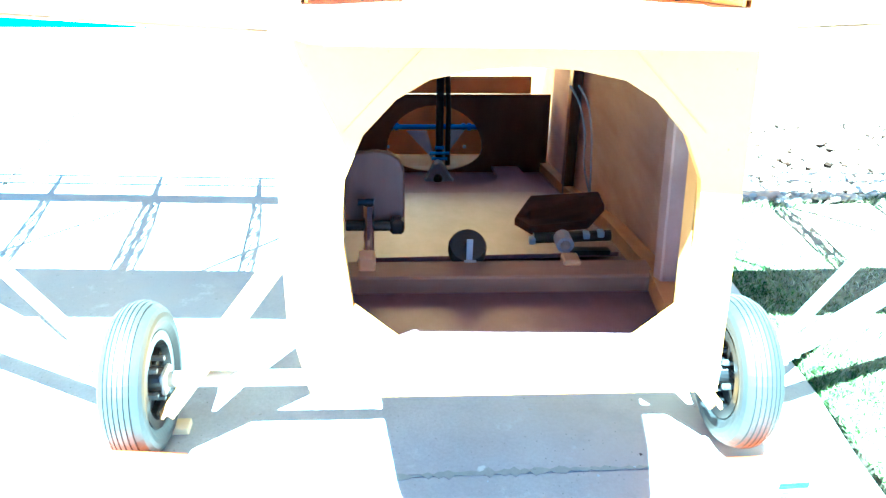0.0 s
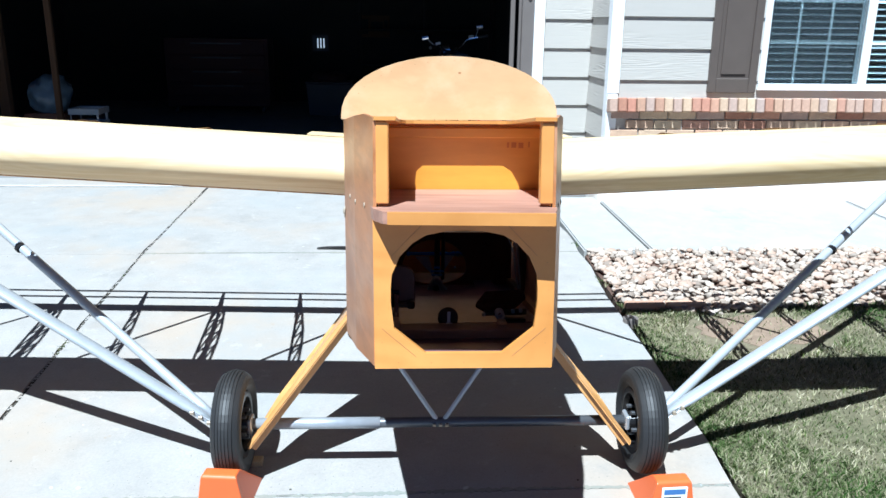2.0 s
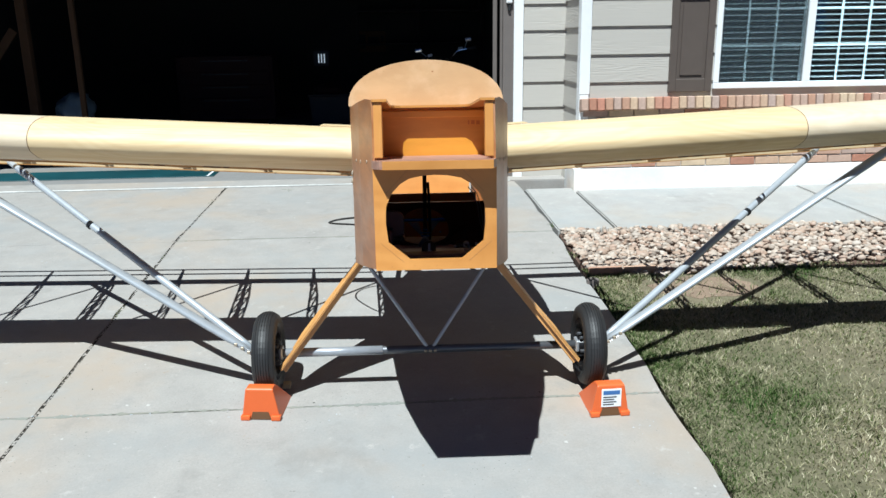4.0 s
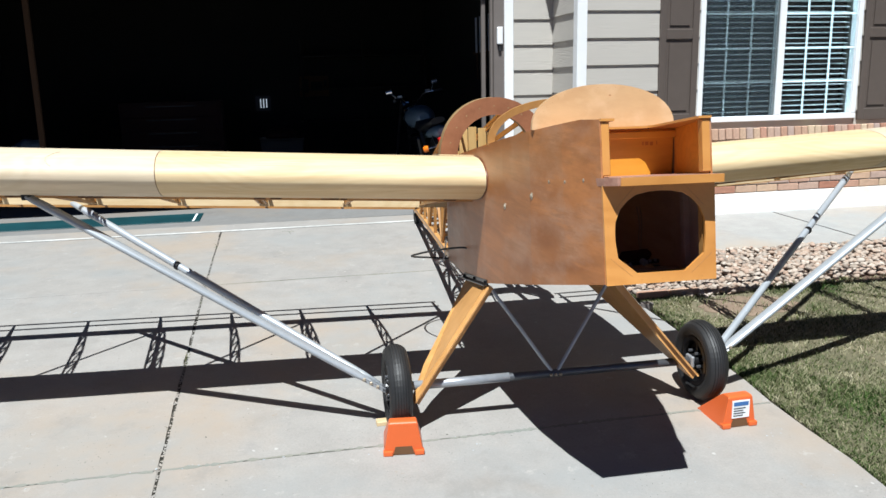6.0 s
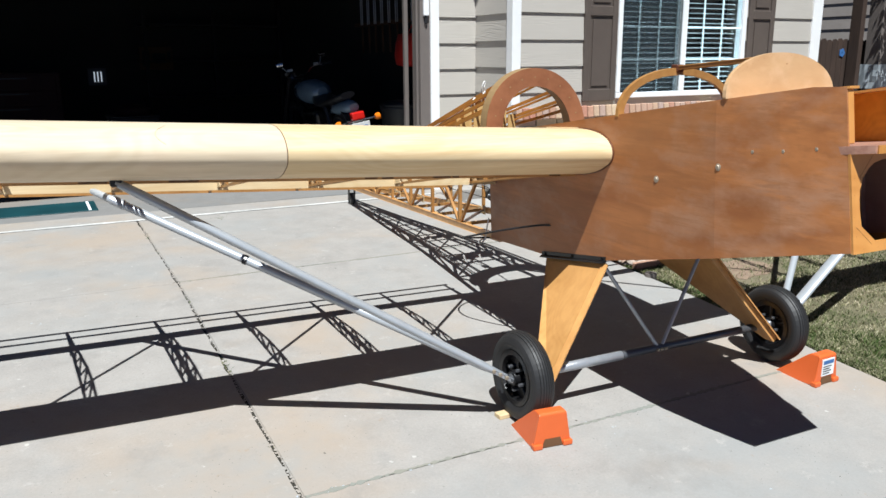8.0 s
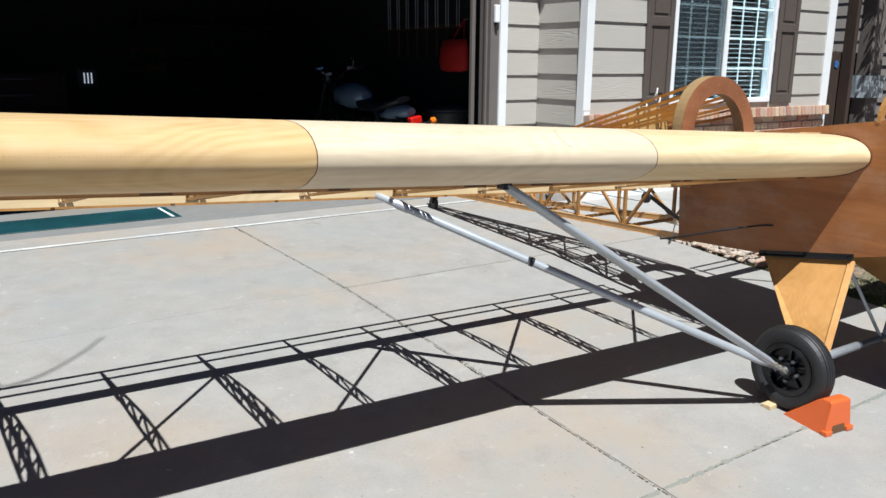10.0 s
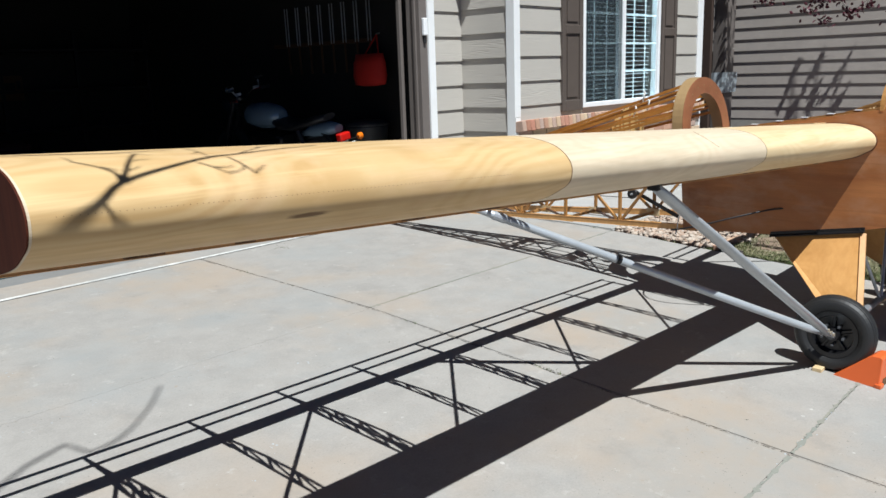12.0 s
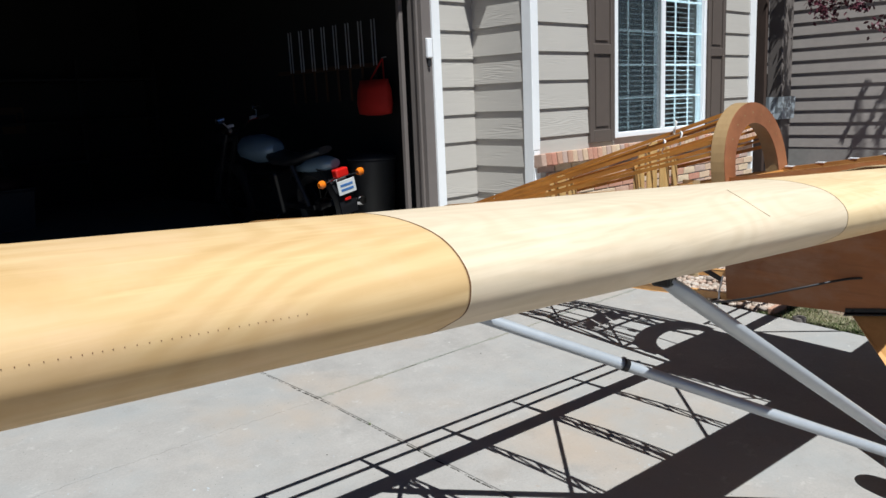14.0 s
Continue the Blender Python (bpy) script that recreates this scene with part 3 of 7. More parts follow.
bare_ = [(1.55 + 0.29 * math.cos(a * math.pi / 12) * (1 + 0.12 * math.sin(3.1 * a)), 1.02 + 0.15 * math.sin(a * math.pi / 12) * (1 + 0.15 * math.sin(2.3 * a))) for a in range(24)]
bare = part("bare_earth", slope_slab(bare_, 0.03, 0, -0.009), "bare_soil")
tagged(bare, "worn patch of bare tan earth in the lawn", "bare earth", kind="structure")
bed = part("gravel_bed", slope_slab([(EDGE + 0.03, 1.285), (9, 1.305), (9, 2.03), (EDGE + 0.03, 2.03)], 0.1, 0, -0.02), "mulch")
tagged(bed, "brown soil of the river-rock bed", "garden bed", kind="structure")

# ---------- house ----------
WY, GY, RX = 3.297, 3.892, 1.405     # window wall, garage wall, the return between them
TOP = 2.90
EXPO = 0.2130                       # siding exposure


def siding_wall(name, label, a, b_, z0, z1, first, out, thick=0.16, holes=(), mat="siding", expo=EXPO):
    """A wall from a to b (x, y), clad with lap boards on the side out; boards leave the holes (s0, s1, z0, z1) free."""
    a, b_, out = Vector((*a, 0)), Vector((*b_, 0)), Vector((*out, 0))
    way = (b_ - a).normalized()
    ln = (b_ - a).length
    w = thing(name, label, "wall", kind="structure")
    cuts = sorted({0.0, ln, *[v for h in holes for v in h[:2]]})
    bm = bmesh.new()
    for s0, s1 in zip(cuts, cuts[1:]):
        zz = [(z0, z1)]
        for h in holes:
            if h[0] <= s0 + 1e-6 and h[1] >= s1 - 1e-6:
                zz = [(z0, h[2]), (h[3], z1)]
        for q0, q1 in zz:
            if q1 - q0 > 0.01:
                p = [a + way * s0, a + way * s1]
                prism([p[0] + Vector((0, 0, q0)), p[1] + Vector((0, 0, q0)), p[1] + Vector((0, 0, q1)), p[0] + Vector((0, 0, q1))], -out * thick, bm=bm)
    part("sheathing", bm, mat, w)
    z = first
    while z > z0:
        z -= expo
    while z < z1:
        lo, hi = max(z, z0), min(z + expo + 0.02, z1)
        for s0, s1 in zip(cuts, cuts[1:]):
            free = True
            for h in holes:
                if h[0] <= s0 + 1e-6 and h[1] >= s1 - 1e-6 and hi > h[2] + 0.05 and lo < h[3] - 0.05:
                    free = False
            if free and hi - lo > 0.04:
                p0, p1 = a + way * s0, a + way * s1
                bm = bmesh.new()
                prism([p0 + out * 0.004 + Vector((0, 0, hi)), p0 + out * 0.021 + Vector((0, 0, lo)), p0 + out * 0.010 + Vector((0, 0, lo + 0.001)), p0 + out * 0.0005 + Vector((0, 0, hi - 0.004))], p1 - p0, bm=bm)
                part("board", bm, mat, w)
        z += expo
    return w


# window wall, with the window's opening
WIN = (2.455, 3.985, 0.950, 2.45)
siding_wall("wall_1", "beige lap-siding wall with the shuttered window above a brick base", (RX + 0.002, WY), (5.035, WY), 0.77, 3.4, 1.016, (0, -1), holes=[(WIN[0] - RX - 0.002, WIN[1] - RX - 0.002, WIN[2], WIN[3])])
siding_wall("wall_2", "narrow lap-siding return wall between garage and window bay", (RX, GY + 0.1), (RX, WY + 0.002), 0.14, 3.4, 1.010, (-1, 0))
siding_wall("wall_3", "beige lap-siding strip beside the garage door", (1.035, GY), (RX - 0.002, GY), 0.14, 2.9, 0.995, (0, -1))
siding_wall("wall_4", "darker lap-siding side wall beyond the garden bed", (7.4, 4.05), (7.4, -4.0), 0.531, 3.6, 0.531, (-1, 0), mat="siding_dark", expo=0.1585)
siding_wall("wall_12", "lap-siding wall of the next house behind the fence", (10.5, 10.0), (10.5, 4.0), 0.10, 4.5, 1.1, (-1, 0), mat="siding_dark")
# closing walls
for nm, lab, dims in (("wall_5", "wall over the garage door", (-4.35, 1.03, GY, GY + 0.16, 2.40, TOP)), ("wall_6", "wall beside the garage door", (-6.0, -4.35, GY, GY + 0.16, 0.1, TOP)),
                      ("wall_7", "side wall of the house", (4.86, 5.0, WY + 0.17, 9.9, 0.1, TOP))):
    tagged(part(nm, box(*dims), "siding"), lab, "wall", kind="structure")
roof = thing("roof", "brown shingled eaves over garage and window wall", "roof", kind="structure")
part("eaves", box(-6.3, 1.38, 3.60, 10.4, TOP, TOP + 0.16, 0.01), "soffit", roof)
part("eaves", box(1.017, 5.3, 3.02, 10.4, 3.402, 3.56, 0.01), "soffit", roof)
bm = prism([(-6.4, 3.56, TOP + 0.165), (-6.4, 10.5, TOP + 0.165), (-6.4, 6.9, TOP + 1.9)], (7.75, 0, 0))
part("shingles", bm, "shingle", roof)
bm = prism([(1.05, 3.02, 3.565), (1.05, 10.5, 3.565), (1.05, 6.6, 5.2)], (4.4, 0, 0))
part("shingles", bm, "shingle", roof)

# white corner boards
for nm, dims in (("trim", (RX - 0.022, RX + 0.058, WY - 0.026, WY - 0.002, 0.924, 3.4)), ("trim", (RX - 0.026, RX - 0.0225, WY - 0.026, WY + 0.062, 0.28, 3.4)),
                 ("trim", (0.952, 1.032, GY - 0.026, GY + 0.12, 0.17, TOP)), ("trim", (4.905, 5.04, WY - 0.027, WY - 0.002, 0.34, 3.4)), ("trim", (RX - 0.022, RX + 0.050, WY - 0.031, WY - 0.0265, 0.34, 0.920))):
    tagged(part(nm, box(*dims, w=0.002), "trim"), "white-painted corner board", "trim", kind="structure")
door_jamb = thing("door_jamb", "grey-brown garage door jamb with a door track behind it", "jamb", kind="structure")
part("post", box(0.862, 0.9545, GY - 0.008, GY + 0.15, 0.17, 2.40, 0.003), "jamb", door_jamb)
part("stop", box(0.842, 0.8615, GY + 0.03, GY + 0.06, 0.17, 2.40, 0.003), "jamb", door_jamb)
part("track", box(0.80, 0.835, GY + 0.17, GY + 0.21, 0.26, 2.30, 0.004), "jamb", door_jamb)
keypad = thing("keypad", "small white keypad box on the garage door jamb", "keypad")
part("case", box(0.885, 0.935, GY - 0.040, GY - 0.009, 1.640, 1.785, 0.008, 2), "vinyl", keypad)
part("holder", box(0.897, 0.923, GY - 0.030, GY - 0.009, 1.575, 1.639, 0.006), "black", keypad)

# foundation and brick base
f1 = part("foundation", box(RX - 0.05, 5.05, WY - 0.05, WY + 0.3, 0.0, 0.335, 0.004), "found")
tagged(f1, "pale bare concrete foundation strip", "foundation", kind="structure")
f2_ = part("foundation", box(7.385, 7.56, -4.0, 4.05, 0.0, 0.530, 0.004), "soffit")
tagged(f2_, "tan bare foundation of the side wall", "foundation", kind="structure")
base = thing("brick_base", "mixed red and buff brick base with a rowlock sill", "brick wall", kind="structure")
part("mortar", box(RX + 0.004, 4.99, WY - 0.028, WY - 0.001, 0.337, 0.885), "mortar", base)

# window
window = thing("window_1", "white vinyl sliding window with closed blinds", "window", kind="structure")
x0, x1, z0, z1 = WIN
fy = WY - 0.03
for dims in ((x0, x1, z0, z0 + 0.045), (x0, x1, z1 - 0.045, z1), (x0, x0 + 0.045, z0 + 0.045, z1 - 0.045), (x1 - 0.045, x1, z0 + 0.045, z1 - 0.045), (3.185, 3.245, z0 + 0.045, z1 - 0.045)):
    part("frame", box(dims[0], dims[1], fy, fy + 0.09, dims[2], dims[3], 0.004), "vinyl", window)
for a, b_, off in ((x0 + 0.045, 3.185, 0.045), (3.245, x1 - 0.045, 0.030)):
    pane = part("pane", box(a, b_, fy + off, fy + off + 0.005, z0 + 0.045, z1 - 0.045), "glass", window)
    pane.visible_shadow = False
    for k in range(1, 3):
        xx = a + (b_ - a) * k / 3
        part("muntin", box(xx - 0.008, xx + 0.008, fy + off + 0.009, fy + off + 0.016, z0 + 0.045, z1 - 0.045), "vinyl", window)
    for k in range(1, 5):
        zz = z0 + 0.045 + (z1 - z0 - 0.09) * k / 5
        part("muntin", box(a, b_, fy + off + 0.0085, fy + off + 0.0165, zz - 0.008, zz + 0.008), "vinyl", window)
scr = part("insect_screen", box(x0 + 0.046, 3.184, fy + 0.012, fy + 0.0125, z0 + 0.046, z1 - 0.046), "screen", window, "dark insect screen over one sash")
scr.visible_shadow = False
blinds = thing("window_blinds", "white venetian blinds behind the window panes", "blinds")
for a, b_ in ((x0 + 0.05, 3.20), (3.225, x1 - 0.05)):
    bm = bmesh.new()
    k = z0 + 0.03
    while k < z1 - 0.03:
        prism([(a, fy + 0.105, k), (a, fy + 0.150, k + 0.012), (a, fy + 0.1505, k + 0.0095), (a, fy + 0.1055, k - 0.0025)], (b_ - a, 0, 0), bm=bm)
        k += 0.044
    part("slats", bm, "blind", blinds)
# near-black wall, so the gaps between slats read as an unlit room
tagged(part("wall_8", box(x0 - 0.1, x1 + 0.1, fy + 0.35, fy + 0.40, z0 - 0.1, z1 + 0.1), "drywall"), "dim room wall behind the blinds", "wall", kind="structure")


def shutter(x):
    s = thing("shutter", "taupe raised-panel window shutter", "shutter", group="window shutters")
    w, z0_, z1_, y = 0.345, 0.932, 2.46, WY - 0.040
    for dims in ((x, x + 0.055, z0_, z1_), (x + w - 0.055, x + w, z0_, z1_)):
        part("stile", box(dims[0], dims[1], y, y + 0.032, dims[2], dims[3], 0.004), "shutter", s)
    for a, b_ in ((z0_, z0_ + 0.10), (1.638, 1.718), (z1_ - 0.09, z1_)):
        part("rail", box(x + 0.0555, x + w - 0.0555, y + 0.001, y + 0.031, a, b_, 0.004), "shutter", s)
    for a, b_ in ((z0_ + 0.1, 1.638), (1.718, z1_ - 0.09)):
        bm = box(x + 0.056, x + w - 0.056, y + 0.016, y + 0.028, a + 0.001, b_ - 0.001)
        box(x + 0.085, x + w - 0.085, y + 0.006, y + 0.0159, a + 0.03, b_ - 0.03, bm=bm)
        part("panel", bm, "shutter", s)
    return s


shutter(2.092)
shutter(4.005)

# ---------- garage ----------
# walls and ceiling carry the darkness of the interior in their colour
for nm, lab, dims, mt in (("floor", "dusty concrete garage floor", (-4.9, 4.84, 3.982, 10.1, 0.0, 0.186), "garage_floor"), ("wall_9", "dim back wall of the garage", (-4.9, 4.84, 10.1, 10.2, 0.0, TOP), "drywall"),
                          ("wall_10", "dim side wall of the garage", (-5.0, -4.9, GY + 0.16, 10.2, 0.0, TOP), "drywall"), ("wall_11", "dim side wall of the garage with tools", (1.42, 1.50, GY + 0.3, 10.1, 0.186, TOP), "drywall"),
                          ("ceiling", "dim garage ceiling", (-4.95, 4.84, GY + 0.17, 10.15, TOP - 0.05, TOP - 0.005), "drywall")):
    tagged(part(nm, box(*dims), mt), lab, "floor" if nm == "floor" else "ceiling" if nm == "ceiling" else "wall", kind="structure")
mat_ = part("floor_mat", box(-4.6, -1.72, 4.21, 4.66, 0.187, 0.192, 0.002), "teal_mat")
tagged(mat_, "dark teal mat with a white end stripe on the garage threshold", "mat")
part("stripe", box(-1.785, -1.765, 4.23, 4.64, 0.1921, 0.1932), "white_label", mat_, "white stripe across the mat's end")

# ---------- the airplane ----------
plane = thing("airplane", "unfinished wooden homebuilt low-wing airplane frame on its wheels", "airplane", pose(0.019, 0, 0, 0, 0, -1.2))


def half(y):
    """Half width of the fuselage at a station."""
    st = [(-0.89, 0.165), (-0.70, 0.210), (-0.48, 0.247), (-0.2, 0.266), (0.05, 0.272), (0.45, 0.270), (0.95, 0.248), (1.05, 0.244)]
    return float(np.interp(y, [s[0] for s in st], [s[1] for s in st]))


def top_z(y):
    return float(np.interp(y, [-0.82, 0.03, 1.0], [1.226, 1.101, 0.950]))


def bot_z(y):
    return float(np.interp(y, [-0.89, 0.05, 0.44, 0.93], [0.780, 0.557, 0.492, 0.463]))


FW_LEAN = 0.156     # the firewall leans back by this much for a metre of height


def fw_y(z):
    return -0.89 + FW_LEAN * (z - 0.78)


def skew(y, z):
    """Where a panel station stands at a height: the front stations lean with the firewall."""
    return y + FW_LEAN * (z - bot_z(y)) * max(0.0, min(1.0, -y / 0.89))


# side panels
for s in (-1, 1):
    bm = bmesh.new()
    stations = [-0.89, -0.80, -0.70, -0.60, -0.48, -0.34, -0.2, -0.07, 0.05, 0.25, 0.45, 0.70, 0.93]
    lo_hi = []
    for y in stations:
        zb, zt = bot_z(y), top_z(max(y, -0.82))
        yt = y + FW_LEAN * (zt - zb) * max(0.0, min(1.0, (0.0 - y) / 0.89)) + (0.035 if y > 0.9 else 0)
        col = []
        for k in range(6):
            t_ = k / 5
            yy, zz = y + (yt - y) * t_, zb + (zt - zb) * t_
            col.append((s * half(y), yy, zz))
        lo_hi.append(col)
    inner = [[(p[0] - s * 0.006, p[1], p[2]) for p in col] for col in lo_hi]
    loft([a + b_[::-1] for a, b_ in zip(lo_hi, inner)], bm=bm)
    side = part("side_panel", bm, "side", plane, "brown mahogany plywood side panel, blotchy varnish and sky haze in its colour", smooth=False)
    # bolts through the panel
    for y, z, r in ((-0.465, 0.972, 0.008), (-0.212, 0.902, 0.008), (-0.576, 1.030, 0.0038), (-0.671, 1.040, 0.0038), (-0.763, 1.054, 0.0038)):
        bm = lathe([(0, 0.0005), (0, r * 1.5), (0.0015, r * 1.5), (0.002, r), (0.6 * r, r * 0.8), (0.7 * r, 0.0005)], 10)
        for v in bm.verts:
            v.co = Vector((s * (half(y / (1 - FW_LEAN * (z - bot_z(y)) / 0.89)) + v.co.x - 0.0005), y + v.co.y, z + v.co.z))
        part("bolt", bm, "bolt", side)
    # edge strip along the upper longeron
    bm = loft([[(s * (half(y) - 0.007), y, top_z(y) - 0.028), (s * (half(y) - 0.007), y, top_z(y) + 0.002), (s * (half(y) - 0.028), y, top_z(y) + 0.002), (s * (half(y) - 0.028), y, top_z(y) - 0.028)] for y in (-0.44, -0.2, 0.05, 0.45, 0.96)])
    part("longeron", bm, "stick", plane)
    # front corner post and lower front strip
    a, b_ = (s * 0.149, fw_y(1.075) + 0.012, 1.073), (s * 0.149, fw_y(1.218) + 0.012, 1.218)
    part("post", beam(a, b_, 0.024, 0.026, 0.002, up=(0, 1, 0)), "varnish", plane, "varnished corner post of the open nose bay")
    part("post", beam((s * 0.150, fw_y(0.80) + 0.03, 0.79), (s * 0.150, fw_y(1.04) + 0.03, 1.05), 0.022, 0.022, up=(0, 1, 0)), "stick", plane)

# floor skin
bm = loft([[(-half(y) + 0.008, y, bot_z(y) + 0.001), (half(y) - 0.008, y, bot_z(y) + 0.001), (half(y) - 0.008, y, bot_z(y) + 0.007), (-half(y) + 0.008, y, bot_z(y) + 0.007)] for y in (-0.87, -0.7, -0.48, -0.2, 0.05, 0.45, 0.93)])
part("bottom_skin", bm, "floor_wood", plane)

# firewall with its eight-sided hole
low_ = [(0.134, 0.90), (0.128, 0.852), (0.070, 0.806), (-0.070, 0.806), (-0.128, 0.852), (-0.134, 0.90)]
arch_ = [(0.134, 0.925), (0.132, 0.950), (0.118, 0.982), (0.094, 1.007), (0.070, 1.021), (0.035, 1.028)]
top_ = [(-x, z) for x, z in arch_] + [(0.0, 1.030)] + arch_[::-1]
edge_ = low_ + top_
CEN = Vector((0.0, 0.915))


def reach(poly, a):
    """Distance from the middle of the firewall to a closed outline in one direction."""
    d = Vector((math.cos(a), math.sin(a)))
    best = 9.0
    for p, q in zip(poly, poly[1:] + poly[:1]):
        p, q = Vector(p) - CEN, Vector(q) - CEN
        e = q - p
        den = d.x * e.y - d.y * e.x
        if abs(den) > 1e-9:
            t_ = (p.x * e.y - p.y * e.x) / den
            u_ = (p.x * d.y - p.y * d.x) / den
            if t_ > 0 and -1e-6 <= u_ <= 1 + 1e-6:
                best = min(best, t_)
    return (CEN.x + d.x * best, CEN.y + d.y * best)


frame_ = [(-0.163, 0.778), (0.163, 0.778), (0.166, 1.05), (-0.166, 1.05)]
turns = sorted(math.atan2(q[1] - CEN.y, q[0] - CEN.x) for q in edge_ + frame_)
o_ = [(x, fw_y(z) - 0.008, z) for x, z in [reach(frame_, a) for a in turns + turns[:1]]]
i_ = [(x, fw_y(z) - 0.008, z) for x, z in [reach(edge_, a) for a in turns + turns[:1]]]
part("firewall", band(o_, i_, (0, 0.009, 0)), "varnish", plane, "varnished plywood firewall with a large eight-sided hole")
# tacks and pencil lines on the firewall
rr = random.Random(14)
tacks = [(-0.15 + 0.027 * k + rr.uniform(-0.006, 0.006), 1.042 + rr.uniform(-0.004, 0.003)) for k in range(12)] + [(q * (0.153 + rr.uniform(-0.004, 0.004)), 0.83 + 0.05 * k + rr.uniform(-0.01, 0.01)) for k in range(5) for q in (-1, 1)] + [(-0.12 + 0.06 * k, 0.789) for k in range(5)]
for x, z in tacks:
    y = fw_y(z) - 0.0082
    part("tack", box(x - 0.0005, x + 0.0005, y - 0.0004, y + 0.002, z - 0.0008, z + 0.0008), "pencil", plane)
for s in (-1, 1):
    part("pencil_line", beam((s * 0.072, fw_y(1.045) - 0.0083, 1.045), (s * 0.132, fw_y(0.984) - 0.0083, 0.984), 0.0007, 0.0008, up=(0, 1, 0)), "pencil", plane)
    part("pencil_line", beam((s * 0.088, fw_y(0.80) - 0.0083, 0.80), (s * 0.150, fw_y(0.852) - 0.0083, 0.852), 0.0007, 0.0008, up=(0, 1, 0)), "pencil", plane)
# shelf over the firewall, square to it and so falling towards the rear


def sh(y):
    return 1.078 - 0.118 * (y + 0.92)


plan = [(-0.146, -0.912), (0.150, -0.929), (0.164, -0.866), (0.196, -0.66), (0.215, -0.486), (-0.215, -0.486), (-0.196, -0.66), (-0.164, -0.866)]
shelf = part("shelf", prism([(x, y, sh(y) - 0.022) for x, y in plan], (0, 0, 0.022)), "shelf_wood", plane, "brown plywood shelf across the nose bay, lightened for the sun on it")
part("front_edge", beam((-0.138, -0.9145, sh(-0.914) - 0.0115), (0.150, -0.9315, sh(-0.93) - 0.0115), 0.005, 0.022), "varnish", shelf, "orange varnished front edge")
# back wall of the nose bay, its cross bar and side linings
part("bulkhead", box(-0.226, 0.226, -0.485, -0.477, 1.02, 1.178), "bay_wood", plane, "orange varnished back wall of the nose bay, brightened for bounce light")
part("crossbar", box(-0.224, 0.224, -0.505, -0.4855, 1.146, 1.168, 0.002), "bay_wood", plane)
for x0_, x1_, z_ in ((0.118, 0.123, 1.128), (0.128, 0.139, 1.128), (0.144, 0.155, 1.127), (0.166, 0.169, 1.129)):
    part("stamp_bar", box(x0_, x1_, -0.4862, -0.4852, z_ - 0.006, z_ + 0.006), "red_ink", plane, "faint red stamp on the plywood")
for s in (-1, 1):
    cols_ = []
    for y in (-0.885, -0.76, -0.65, -0.53):
        zt = top_z(max(y, -0.82)) - 0.009
        zb = sh(skew(y, 1.06)) + 0.001
        cols_.append([(s * (half(y) - 0.0095), skew(y, zb), zb), (s * (half(y) - 0.0095), skew(y, zt), zt), (s * (half(y) - 0.0115), skew(y, zt), zt), (s * (half(y) - 0.0115), skew(y, zb), zb)])
    part("bay_lining", loft(cols_), "bay_wood", plane)
# top frame of the bay: a plate with a round-cornered notch open to the front
notch = [(-0.124, -0.828), (-0.120, -0.585), (-0.117, -0.558), (-0.107, -0.542), (-0.090, -0.535), (0.090, -0.535), (0.107, -0.542), (0.117, -0.558), (0.120, -0.585), (0.124, -0.828)]
rim_ = [(-0.163, -0.828), (-0.192, -0.70), (-0.219, -0.575), (-0.225, -0.53), (-0.231, -0.488), (0.231, -0.488), (0.225, -0.53), (0.219, -0.575), (0.192, -0.70), (0.163, -0.828)]
part("top_frame", band([(x, y, top_z(y) - 0.004) for x, y in rim_], [(x, y, top_z(y) - 0.004) for x, y in notch], (0, 0, 0.007)), "varnish", plane, "varnished plate with a round-cornered notch over the nose bay")
# half-disc former
arc = []
for k in range(25):
    a = math.pi * k / 24
    arc.append((0.239 * math.cos(a), 1.186 + 0.132 * math.sin(a) ** 0.9 if 0 < k < 24 else 1.186))
lip = [(-0.238, 1.182), (0.238, 1.182)]
pts = [(x - 0.010, -0.480 + 0.1 * (z - 1.17), z) for x, z in arc + lip]
part("nose_former", prism(pts, (0, 0.014, 0)), "hump", plane, "pale plywood half-disc former above the nose bay")


for k in range(3, 22):
    if rr.random() < 0.75:
        x, z = arc[k][0] * 0.95, 1.186 + (arc[k][1] - 1.186) * 0.93
        y = -0.480 + 0.1 * (z - 1.17)
        part("tack", box(x - 0.0008, x + 0.0008, y - 0.0004, y + 0.002, z - 0.0005, z + 0.0005), "pencil", plane)
part("knot", box(0.008, 0.014, -0.4689, -0.4665, 1.280, 1.285, 0.0004), "pencil", plane)



def arch(y, half_w, z0, z1, wide, depth, name, mat, label, lean=0.0, flat=0.85, n_=28):
    o, i = [], []
    for k in range(n_ + 1):
        a = math.pi * k / n_
        c_, s_ = math.cos(a), math.sin(a) ** flat
        z = z0 + (z1 - z0) * s_
        o.append((half_w * c_, y + lean * (z - z0), z))
        zi = z0 + (z1 - z0 - wide) * s_
        i.append(((half_w - wide) * c_, y + lean * (zi - z0), zi))
    return part(name, band(o, i, (0, depth, 0)), mat, plane, label)


arch(-0.005, 0.274, 1.10, 1.266, 0.026, 0.016, "windscreen_bow", "stick", "slim laminated windscreen bow")
part("centre_strip", beam((0.0, 0.015, 1.264), (-0.005, -0.455, 1.304), 0.022, 0.012, 0.002), "stick", plane)
part("strip_block", box(-0.016, 0.016, -0.012, 0.024, 1.252, 1.278, 0.003), "dark_wood", plane)
HOOP_LEAN = 0.12
